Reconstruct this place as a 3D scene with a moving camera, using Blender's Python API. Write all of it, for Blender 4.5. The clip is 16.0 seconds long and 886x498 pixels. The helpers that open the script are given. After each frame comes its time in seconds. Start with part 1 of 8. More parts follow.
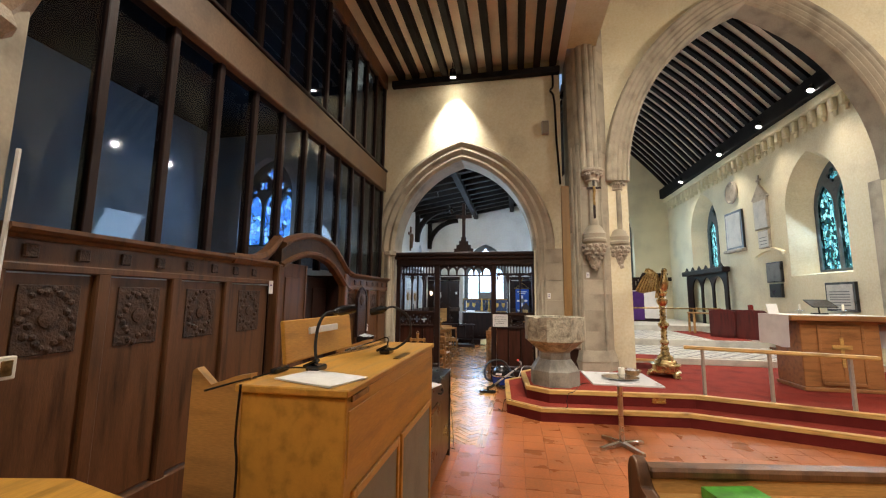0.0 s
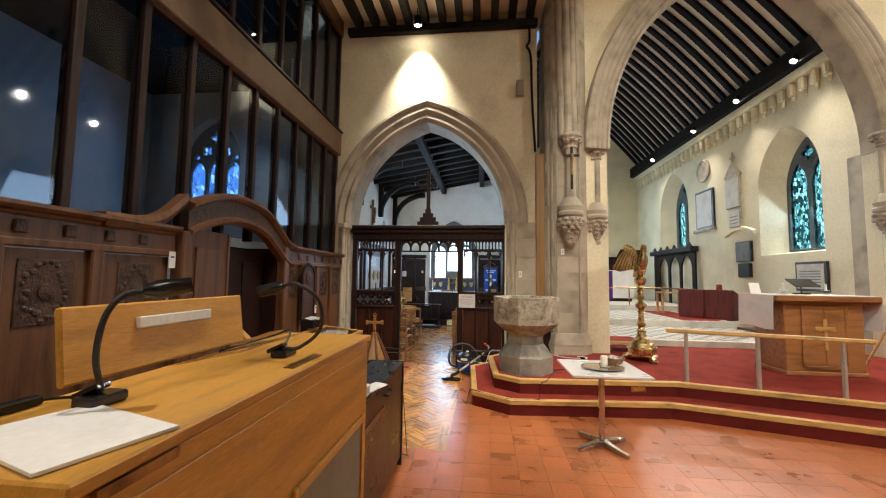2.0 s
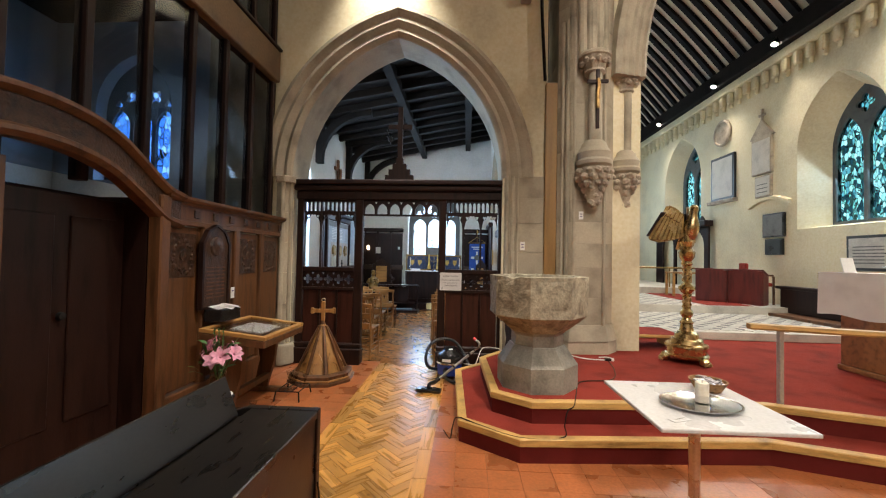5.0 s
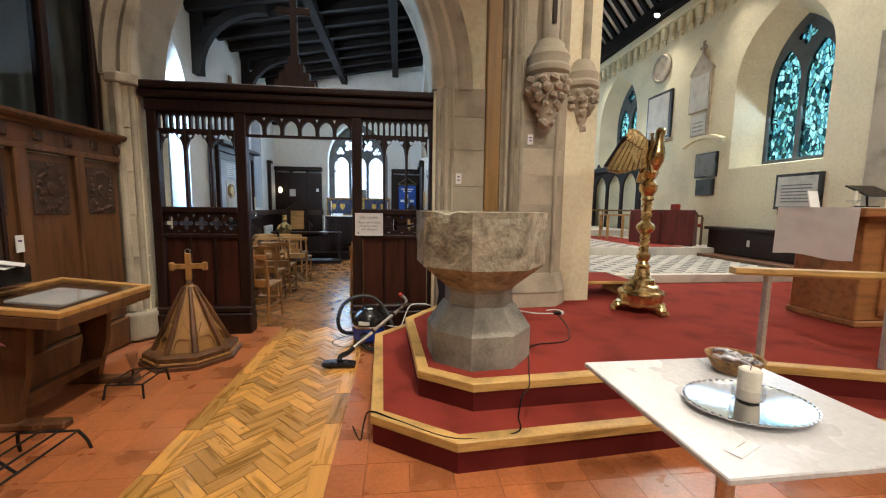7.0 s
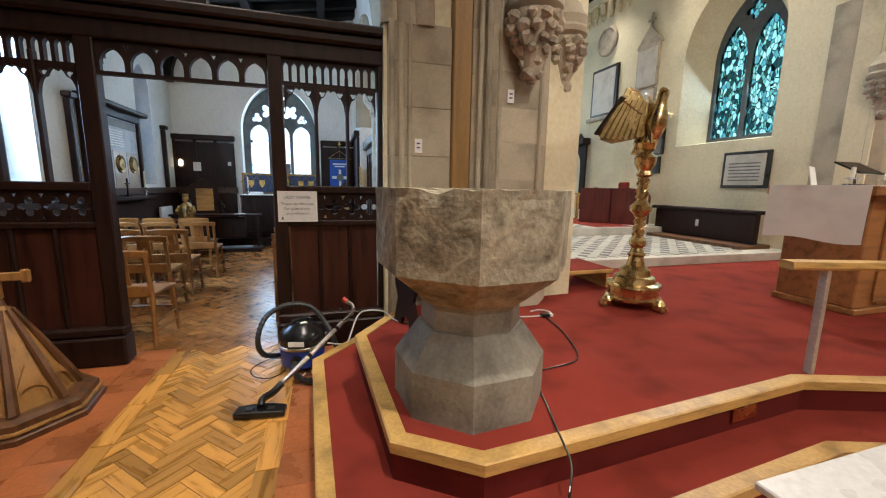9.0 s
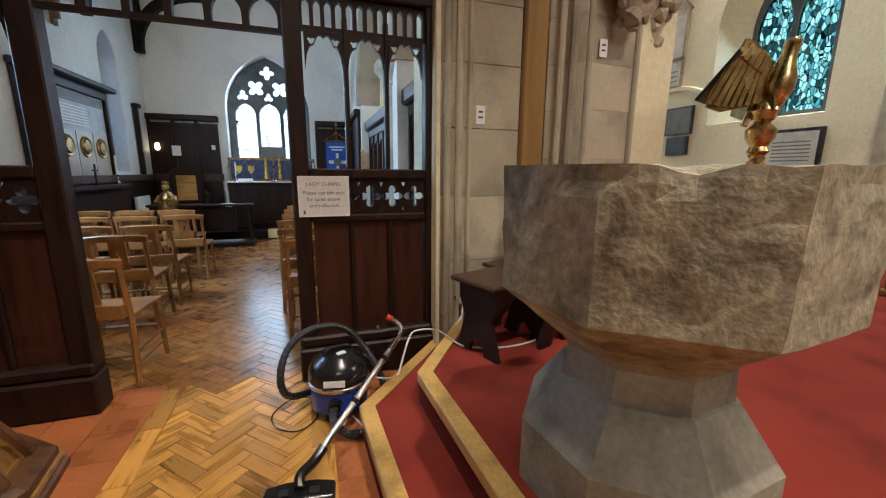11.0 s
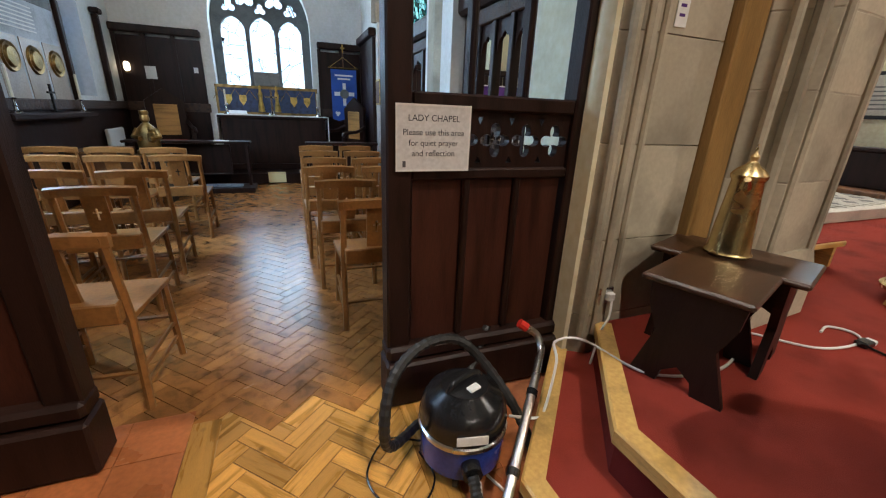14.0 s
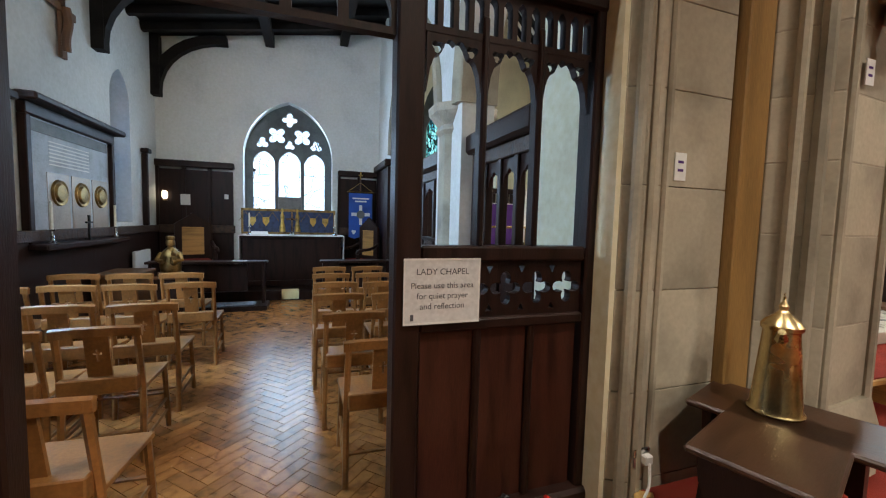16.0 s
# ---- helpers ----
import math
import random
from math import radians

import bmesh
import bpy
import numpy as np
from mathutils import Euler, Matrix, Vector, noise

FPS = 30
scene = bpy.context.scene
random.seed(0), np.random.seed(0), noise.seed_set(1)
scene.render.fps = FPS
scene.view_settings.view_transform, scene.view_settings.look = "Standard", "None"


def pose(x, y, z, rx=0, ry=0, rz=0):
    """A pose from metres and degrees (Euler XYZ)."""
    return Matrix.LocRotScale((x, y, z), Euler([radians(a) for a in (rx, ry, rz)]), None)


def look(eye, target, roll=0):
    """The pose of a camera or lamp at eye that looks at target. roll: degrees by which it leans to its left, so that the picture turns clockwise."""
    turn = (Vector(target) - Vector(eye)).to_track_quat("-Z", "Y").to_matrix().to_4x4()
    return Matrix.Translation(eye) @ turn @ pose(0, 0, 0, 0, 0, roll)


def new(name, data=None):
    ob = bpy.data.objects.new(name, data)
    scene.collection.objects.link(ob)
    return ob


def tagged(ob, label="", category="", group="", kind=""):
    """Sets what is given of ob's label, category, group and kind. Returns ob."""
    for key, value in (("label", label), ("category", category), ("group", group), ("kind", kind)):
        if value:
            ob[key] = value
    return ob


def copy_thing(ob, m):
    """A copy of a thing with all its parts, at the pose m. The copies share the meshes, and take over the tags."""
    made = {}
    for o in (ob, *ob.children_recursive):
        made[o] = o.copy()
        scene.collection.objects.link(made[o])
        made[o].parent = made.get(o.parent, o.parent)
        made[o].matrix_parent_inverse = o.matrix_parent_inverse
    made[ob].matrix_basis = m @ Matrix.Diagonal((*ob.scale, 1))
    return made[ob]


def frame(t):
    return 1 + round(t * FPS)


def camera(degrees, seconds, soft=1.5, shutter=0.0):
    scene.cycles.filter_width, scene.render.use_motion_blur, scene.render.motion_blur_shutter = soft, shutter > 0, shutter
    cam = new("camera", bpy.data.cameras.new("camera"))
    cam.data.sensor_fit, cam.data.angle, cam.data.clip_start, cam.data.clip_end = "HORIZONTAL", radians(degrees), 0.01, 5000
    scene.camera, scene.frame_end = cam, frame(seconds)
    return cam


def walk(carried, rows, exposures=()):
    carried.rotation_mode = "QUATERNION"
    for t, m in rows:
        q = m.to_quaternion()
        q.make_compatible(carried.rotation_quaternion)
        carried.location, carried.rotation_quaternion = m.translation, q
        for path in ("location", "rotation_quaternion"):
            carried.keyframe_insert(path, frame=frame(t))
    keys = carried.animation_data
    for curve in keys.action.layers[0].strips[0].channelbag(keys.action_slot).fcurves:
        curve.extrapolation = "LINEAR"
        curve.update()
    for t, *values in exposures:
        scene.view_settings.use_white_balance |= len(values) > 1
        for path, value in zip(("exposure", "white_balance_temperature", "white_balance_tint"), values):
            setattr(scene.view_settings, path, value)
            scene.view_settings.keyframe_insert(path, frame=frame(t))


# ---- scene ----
cam = camera(97.5, 16.0, soft=1.15)
PATH = [
    (0, (0.300, 0.396, 1.631), (-0.067, 2.347, 1.878), 0.6),
    (0.5, (0.371, 0.514, 1.636), (0.122, 2.486, 1.855), 0.7),
    (1, (0.419, 0.697, 1.612), (0.162, 2.671, 1.804), 0.6),
    (1.5, (0.366, 0.955, 1.588), (0.140, 2.935, 1.756), 0.6),
    (2, (0.297, 1.220, 1.603), (0.084, 3.203, 1.749), 0.8),
    (2.5, (0.326, 1.487, 1.575), (0.116, 3.473, 1.690), 0.8),
    (3, (0.366, 1.820, 1.579), (0.160, 3.807, 1.671), 0.7),
    (3.5, (0.304, 2.122, 1.568), (0.117, 4.112, 1.643), 1.2),
    (6, (0.183, 3.650, 1.458), (0.192, 5.650, 1.433), 0.7),
    (6.5, (0.289, 3.913, 1.432), (0.408, 5.906, 1.313), 0.9),
    (7, (0.309, 4.109, 1.379), (0.531, 6.085, 1.164), 0.8),
    (7.5, (0.243, 4.343, 1.378), (0.586, 6.295, 1.112), 0.9),
    (8, (0.188, 4.551, 1.372), (0.617, 6.484, 1.091), 1.0),
    (8.5, (0.229, 4.825, 1.364), (0.732, 6.737, 1.060), 1.1),
    (10.8, (-0.052, 5.825, 1.336), (0.590, 7.686, 0.985), 0.3),
    (11, (-0.095, 5.924, 1.330), (0.534, 7.782, 0.942), 0.5),
    (11.5, (-0.232, 6.125, 1.277), (0.388, 7.946, 0.730), 1.8),
    (12, (-0.379, 6.376, 1.212), (0.260, 8.122, 0.474), 2.9),
    (12.5, (-0.443, 6.565, 1.130), (0.183, 8.224, 0.204), 3.9),
    (13, (-0.449, 6.773, 1.096), (0.190, 8.392, 0.110), 4.0),
    (13.5, (-0.478, 6.881, 1.159), (0.183, 8.547, 0.271), 3.3),
    (14, (-0.522, 6.956, 1.275), (0.162, 8.714, 0.612), 2.4),
    (14.5, (-0.508, 7.006, 1.403), (0.165, 8.851, 1.023), 2.0),
    (15, (-0.505, 7.008, 1.462), (0.136, 8.895, 1.288), 1.9),
    (15.5, (-0.507, 7.039, 1.446), (0.108, 8.935, 1.288), 1.8),
    (16, (-0.482, 7.054, 1.435), (0.167, 8.941, 1.294), 1.5),
]
walk(cam, [(t, look(eye, target, roll)) for t, eye, target, roll in PATH],
     [(0, 0.66), (3.5, 0.58), (6.5, 0.45), (8.5, 0.42), (11.0, 0.27), (16.0, 0.25)])

# world, sun and sky
SUN_EL, SUN_ROT = 24.0, 130.0
world = bpy.data.worlds.new("world")
scene.world = world
world.use_nodes = True
wn = world.node_tree
sky = wn.nodes.new("ShaderNodeTexSky")
sky.sky_type, sky.sun_disc = "NISHITA", False
sky.sun_elevation, sky.sun_rotation = radians(SUN_EL), radians(SUN_ROT)
wn.links.new(sky.outputs[0], wn.nodes["Background"].inputs[0])
wn.nodes["Background"].inputs[1].default_value = 0.15
sun = new("sun", bpy.data.lights.new("sun", "SUN"))
sun.data.energy, sun.data.angle, sun.data.color = 1.0, radians(12), (1.0, 0.96, 0.9)
sun.matrix_world = look((0, 0, 30), (-5, 7.5, 25.8))
scene.view_settings.exposure = 0.7

WARM = (1.0, 0.905, 0.79)


def spot(name, at, to, watts, angle=80, blend=0.6, size=0.06, color=WARM):
    lamp = new(name, bpy.data.lights.new(name, "SPOT"))
    lamp.data.energy, lamp.data.spot_size, lamp.data.spot_blend = watts, radians(angle), blend
    lamp.data.shadow_soft_size, lamp.data.color = size, color
    lamp.matrix_world = look(at, to)
    return lamp


def daylight(name, at, to, w, h, watts, color=(0.52, 0.74, 1.0)):
    """Sky light in a window's opening."""
    lamp = new(name, bpy.data.lights.new(name, "AREA"))
    lamp.data.shape, lamp.data.size, lamp.data.size_y = "RECTANGLE", w, h
    lamp.data.energy, lamp.data.color = watts, color
    lamp.matrix_world = look(at, to)
    return lamp


daylight("sky_chapel_east", (-0.88, 15.88, 2.6), (-0.8, 9.5, 1.2), 1.3, 1.8, 60)
daylight("sky_chapel_north", (-3.55, 10.3, 2.5), (0.0, 11.8, 1.0), 1.3, 2.0, 200)
daylight("sky_chancel_south", (7.52, 10.7, 3.4), (3.0, 10.5, 1.0), 1.2, 2.0, 40)
daylight("sky_chancel_east", (4.0, 19.65, 4.0), (4.0, 12.0, 1.5), 2.2, 3.0, 90)
daylight("sky_north_room", (-8.2, 12.45, 4.8), (-5.5, 6.0, 2.5), 1.8, 2.6, 34)
# seen lamps of the church, and unseen ones added to light it
SPOTS = []


def church_lamp(at, to, watts, angle=110):
    SPOTS.append((at, to))
    spot("church_lamp", at, to, watts, angle, 0.9)


church_lamp((-0.95, 7.98, 6.18), (-0.95, 8.31, 4.6), 430, 72)
for y in (9.9, 11.8, 13.9, 16.9):
    church_lamp((6.78, y, 6.25), (3.6, y - 1.2, 0.4), 410)
# three unseen spots added high on the nave walls to brighten nave and aisle
church_lamp((2.02, 2.0, 7.2), (3.4, 6.6, 0.4), 700)
church_lamp((10.18, 3.0, 7.2), (6.2, 9.5, 2.6), 800, 115)
church_lamp((2.02, -3.0, 7.0), (1.2, 4.0, 0.5), 620)
church_lamp((-0.6, -1.5, 6.2), (-1.1, 3.0, 0.8), 290, 130)
church_lamp((-0.5, 3.9, 6.2), (-0.75, 2.3, 0.8), 430, 100)
# unseen, placed for the pool of light on the parquet
church_lamp((1.12, 5.2, 6.2), (-0.85, 7.0, 0.0), 720, 58)
church_lamp((-1.9, 9.2, 4.1), (-0.6, 14.0, 1.4), 62, 130)
church_lamp((-1.6, 12.0, 4.2), (-0.8, 15.6, 1.8), 40, 130)
church_lamp((9.3, 10.2, 7.3), (9.2, 13.0, 4.2), 420, 120)


# ---------- mesh helpers ----------
def tv(m, v):
    return m @ Vector(v) if m is not None else Vector(v)


def box(bm, x0, x1, y0, y1, z0, z1, bevel=0.0, m=None):
    vs = [bm.verts.new(tv(m, (x, y, z))) for x in (x0, x1) for y in (y0, y1) for z in (z0, z1)]
    fs = [bm.faces.new([vs[i] for i in q]) for q in ((0, 1, 3, 2), (4, 6, 7, 5), (0, 4, 5, 1), (2, 3, 7, 6), (0, 2, 6, 4), (1, 5, 7, 3))]
    if bevel > 0:
        es = list({e for f in fs for e in f.edges})
        bmesh.ops.bevel(bm, geom=es, offset=bevel, segments=1, affect="EDGES", profile=0.5)
    return bm


def bx(*a, **k):
    return box(bmesh.new(), *a, **k)


def prism(bm, poly, z0, z1, m=None, bevel=0.0, top=None):
    """Polygon in x, y raised from z0 to z1; top: scale of the upper outline round its middle."""
    cx, cy = sum(p[0] for p in poly) / len(poly), sum(p[1] for p in poly) / len(poly)
    s = 1.0 if top is None else top
    lo = [bm.verts.new(tv(m, (x, y, z0))) for x, y in poly]
    hi = [bm.verts.new(tv(m, (cx + (x - cx) * s, cy + (y - cy) * s, z1))) for x, y in poly]
    n = len(poly)
    fs = [bm.faces.new(list(reversed(lo))), bm.faces.new(hi)]
    fs += [bm.faces.new((lo[i], lo[(i + 1) % n], hi[(i + 1) % n], hi[i])) for i in range(n)]
    if bevel > 0:
        es = list({e for f in fs for e in f.edges})
        bmesh.ops.bevel(bm, geom=es, offset=bevel, segments=2, affect="EDGES", profile=0.5)
    return bm


def lathe(bm, prof, n=20, m=None, turn=0.0):
    """Rings of (radius, z) round the z axis."""
    rings = []
    for r, z in prof:
        rings.append([bm.verts.new(tv(m, (r * math.cos(turn + 2 * math.pi * i / n), r * math.sin(turn + 2 * math.pi * i / n), z))) for i in range(n)])
    for a, b in zip(rings, rings[1:]):
        for i in range(n):
            bm.faces.new((a[i], a[(i + 1) % n], b[(i + 1) % n], b[i]))
    bm.faces.new(list(reversed(rings[0])))
    bm.faces.new(rings[-1])
    return bm


def tube(bm, pts, r, n=8, radii=None):
    pts = [Vector(p) for p in pts]
    rings, up = [], Vector((0.13, 0.31, 0.94)).normalized()
    for i, p in enumerate(pts):
        d = (pts[min(i + 1, len(pts) - 1)] - pts[max(i - 1, 0)]).normalized()
        a = d.cross(up)
        if a.length < 0.05:
            a = d.cross(Vector((1, 0, 0)))
        a.normalize()
        b = d.cross(a)
        up = -b if up.dot(-b) > 0 else b
        a = d.cross(up).normalized()
        b = a.cross(d).normalized()
        rr = radii[i] if radii else r
        rings.append([bm.verts.new(p + rr * (math.cos(2 * math.pi * k / n) * a + math.sin(2 * math.pi * k / n) * b)) for k in range(n)])
    for q, w in zip(rings, rings[1:]):
        for k in range(n):
            bm.faces.new((q[k], q[(k + 1) % n], w[(k + 1) % n], w[k]))
    bm.faces.new(list(reversed(rings[0])))
    bm.faces.new(rings[-1])
    return bm


def curve_pts(ctrl, n=8):
    """Smooth points through ctrl (Catmull-Rom)."""
    c = [Vector(p) for p in ctrl]
    c = [2 * c[0] - c[1]] + c + [2 * c[-1] - c[-2]]
    out = []
    for i in range(1, len(c) - 2):
        for k in range(n):
            t = k / n
            p0, p1, p2, p3 = c[i - 1:i + 3]
            out.append(0.5 * (2 * p1 + (p2 - p0) * t + (2 * p0 - 5 * p1 + 4 * p2 - p3) * t * t + (3 * p1 - p0 - 3 * p2 + p3) * t ** 3))
    out.append(c[-2])
    return out


def plate(bm, outer, holes, place, d0, d1):
    """A plate with holes: outlines in u, v; place(u, v, d) gives the point at depth d."""
    loops = [outer] + list(holes)
    caps = []
    for d in (d0, d1):
        rings, edges = [], []
        for lp in loops:
            vs = [bm.verts.new(place(u, v, d)) for u, v in lp]
            rings.append(vs)
            edges += [bm.edges.new((vs[i], vs[(i + 1) % len(vs)])) for i in range(len(vs))]
        bmesh.ops.triangle_fill(bm, use_beauty=True, use_dissolve=False, edges=edges)
        caps.append(rings)
    for ra, rb in zip(*caps):
        n = len(ra)
        for i in range(n):
            bm.faces.new((ra[i], ra[(i + 1) % n], rb[(i + 1) % n], rb[i]))
    bmesh.ops.recalc_face_normals(bm, faces=bm.faces)
    return bm


def px(x):
    return lambda u, v, d: Vector((x + d, u, v))


def py(y):
    return lambda u, v, d: Vector((u, y + d, v))


def pointed(c, half, spring, rise, foot, n=10):
    """Outline of a pointed opening: u centre, half width, springing and apex heights, foot."""
    apex = spring + rise
    r = (half * half + rise * rise) / (2 * half)
    a1 = math.asin(min(1.0, rise / r))
    right = [(c + half - r + r * math.cos(a1 * i / n), spring + r * math.sin(a1 * i / n)) for i in range(n + 1)]
    left = [(2 * c - u, v) for u, v in reversed(right[:-1])]
    pts = [(c + half, foot)] + right + left + [(c - half, foot)]
    if abs(foot - spring) < 1e-6:
        pts = pts[1:-1]
    return pts


def lobes(cu, cv, r, k=4, turn=0.0, depth=0.45, n=24):
    return [(cu + r * (1 - depth + depth * abs(math.cos(k / 2 * (a - turn)))) * math.cos(a), cv + r * (1 - depth + depth * abs(math.cos(k / 2 * (a - turn)))) * math.sin(a))
            for a in (2 * math.pi * i / n for i in range(n))]


def circle(cu, cv, r, n=16):
    return [(cu + r * math.cos(2 * math.pi * i / n), cv + r * math.sin(2 * math.pi * i / n)) for i in range(n)]


def rect(u0, u1, v0, v1):
    return [(u0, v0), (u1, v0), (u1, v1), (u0, v1)]


def sweep(bm, path, prof, side):
    """Sweeps a profile of (out, across) along path points; side(i) gives (out, across) unit vectors."""
    rings = []
    for i, p in enumerate(path):
        o, a = side(i)
        rings.append([bm.verts.new(Vector(p) + o * u + a * v) for u, v in prof])
    n = len(prof)
    for q, w in zip(rings, rings[1:]):
        for k in range(n):
            bm.faces.new((q[k], q[(k + 1) % n], w[(k + 1) % n], w[k]))
    bm.faces.new(list(reversed(rings[0])))
    bm.faces.new(rings[-1])
    bmesh.ops.recalc_face_normals(bm, faces=bm.faces)
    return bm


def smooth(me, angle=35):
    me.polygons.foreach_set("use_smooth", [True] * len(me.polygons))
    me.set_sharp_from_angle(angle=radians(angle))


def mesh(name, bm, mat, soft=False):
    bmesh.ops.recalc_face_normals(bm, faces=bm.faces)
    me = bpy.data.meshes.new(name)
    bm.to_mesh(me)
    bm.free()
    me.materials.append(mat)
    if soft:
        smooth(me)
    return me


def part(name, bm, mat, parent, label="", soft=False):
    ob = new(name, mesh(name, bm, mat, soft))
    ob.parent = parent
    if label:
        tagged(ob, label)
    return ob


def shared(name, me, parent, m):
    ob = new(name, me)
    ob.parent = parent
    ob.matrix_basis = m
    return ob


def thing(name, label, category, m=None, group="", kind=""):
    ob = new(name)
    ob.empty_display_size = 0.1
    if m is not None:
        ob.matrix_world = m
    return tagged(ob, label, category, group, kind)


def solo(name, bm, mat, label, category="", kind="", soft=False, group=""):
    return tagged(new(name, mesh(name, bm, mat, soft)), label, category, group, kind)


# ---------- materials ----------
def material(name, colour, rough=0.6, metal=0.0, vary=0.25, scale=6.0, fine=60.0, bump=0.2, colour2=None, stretch=(1, 1, 1), rand=0.0, island=0.0, spec=0.5, coat=0.0, detail=4.0, grain=0.35, knots=0.0, bands=None, distort=0.0):
    mat = bpy.data.materials.new(name)
    mat.use_nodes = True
    nt = mat.node_tree
    nd, lk = nt.nodes, nt.links
    bs = nd["Principled BSDF"]
    bs.inputs["Roughness"].default_value, bs.inputs["Metallic"].default_value = rough, metal
    bs.inputs["Specular IOR Level"].default_value = spec
    bs.inputs["Coat Weight"].default_value = coat
    tc, mp = nd.new("ShaderNodeTexCoord"), nd.new("ShaderNodeMapping")
    mp.inputs["Scale"].default_value = stretch
    lk.new(tc.outputs["Object"], mp.inputs["Vector"])
    last = mp.outputs[0]
    if rand > 0:
        oi, ad = nd.new("ShaderNodeObjectInfo"), nd.new("ShaderNodeVectorMath")
        ad.operation = "MULTIPLY_ADD"
        ad.inputs[1].default_value = (1, 1, 1)
        sc = nd.new("ShaderNodeVectorMath")
        sc.operation = "SCALE"
        cm = nd.new("ShaderNodeCombineXYZ")
        for k in range(3):
            lk.new(oi.outputs["Random"], cm.inputs[k])
        lk.new(cm.outputs[0], sc.inputs[0])
        sc.inputs["Scale"].default_value = 37.0
        lk.new(last, ad.inputs[0])
        lk.new(sc.outputs[0], ad.inputs[2])
        last = ad.outputs[0]
    n1, n2 = nd.new("ShaderNodeTexNoise"), nd.new("ShaderNodeTexNoise")
    n1.inputs["Scale"].default_value, n2.inputs["Scale"].default_value = scale, fine
    n1.inputs["Detail"].default_value, n2.inputs["Detail"].default_value = detail, 3.0
    n1.inputs["Distortion"].default_value = distort
    lk.new(last, n1.inputs["Vector"])
    lk.new(last, n2.inputs["Vector"])
    ramp = nd.new("ShaderNodeValToRGB")
    c2 = colour2 or tuple(max(0.0, c * (1 - 1.6 * vary)) for c in colour)
    hi = tuple(min(1.0, c * (1 + 0.5 * vary)) for c in colour)
    ramp.color_ramp.elements[0].position, ramp.color_ramp.elements[1].position = 0.28, 0.72
    ramp.color_ramp.elements[0].color, ramp.color_ramp.elements[1].color = (*c2, 1), (*hi, 1)
    mid = ramp.color_ramp.elements.new(0.5)
    mid.color = (*colour, 1)
    lk.new(n1.outputs[0], ramp.inputs[0])
    mix = nd.new("ShaderNodeMix")
    mix.data_type, mix.blend_type = "RGBA", "OVERLAY"
    mix.inputs["Factor"].default_value = grain
    lk.new(ramp.outputs[0], mix.inputs["A"])
    lk.new(n2.outputs[0], mix.inputs["B"])
    out = mix.outputs["Result"]
    if knots > 0:
        vo, mk, km = nd.new("ShaderNodeTexVoronoi"), nd.new("ShaderNodeMapRange"), nd.new("ShaderNodeMix")
        off, sc2 = nd.new("ShaderNodeVectorMath"), nd.new("ShaderNodeVectorMath")
        oi2, cm2 = nd.new("ShaderNodeObjectInfo"), nd.new("ShaderNodeCombineXYZ")
        for k in range(3):
            lk.new(oi2.outputs["Random"], cm2.inputs[k])
        sc2.operation, off.operation = "SCALE", "ADD"
        sc2.inputs["Scale"].default_value = 53.0
        lk.new(cm2.outputs[0], sc2.inputs[0])
        lk.new(tc.outputs["Object"], off.inputs[0])
        lk.new(sc2.outputs[0], off.inputs[1])
        lk.new(off.outputs[0], vo.inputs["Vector"])
        vo.inputs["Scale"].default_value = 6.0
        mk.inputs["From Min"].default_value, mk.inputs["From Max"].default_value = 0.03, knots
        mk.inputs["To Min"].default_value, mk.inputs["To Max"].default_value = 0.85, 0.0
        lk.new(vo.outputs["Distance"], mk.inputs[0])
        km.data_type = "RGBA"
        km.inputs["B"].default_value = (*[c * 0.22 for c in colour], 1)
        lk.new(mk.outputs[0], km.inputs["Factor"])
        lk.new(out, km.inputs["A"])
        out = km.outputs["Result"]
    for amount, node, socket in ((rand, "ShaderNodeObjectInfo", "Random"), (island, "ShaderNodeNewGeometry", "Random Per Island")):
        if amount > 0:
            src, mr, hs = nd.new(node), nd.new("ShaderNodeMapRange"), nd.new("ShaderNodeHueSaturation")
            mr.inputs["To Min"].default_value, mr.inputs["To Max"].default_value = 1 - amount, 1 + amount
            lk.new(src.outputs[socket], mr.inputs[0])
            lk.new(mr.outputs[0], hs.inputs["Value"])
            lk.new(out, hs.inputs["Color"])
            out = hs.outputs[0]
    lk.new(out, bs.inputs["Base Color"])
    rr = nd.new("ShaderNodeMapRange")
    rr.inputs["To Min"].default_value, rr.inputs["To Max"].default_value = max(0.02, rough - 0.12), min(1, rough + 0.12)
    lk.new(n1.outputs[0], rr.inputs[0])
    lk.new(rr.outputs[0], bs.inputs["Roughness"])
    if bump > 0:
        bp, av = nd.new("ShaderNodeBump"), nd.new("ShaderNodeMath")
        av.operation = "ADD"
        lk.new(n1.outputs[0], av.inputs[0])
        lk.new(n2.outputs[0], av.inputs[1])
        lk.new(av.outputs[0], bp.inputs["Height"])
        bp.inputs["Strength"].default_value, bp.inputs["Distance"].default_value = bump, 0.01
        lk.new(bp.outputs[0], bs.inputs["Normal"])
    return mat


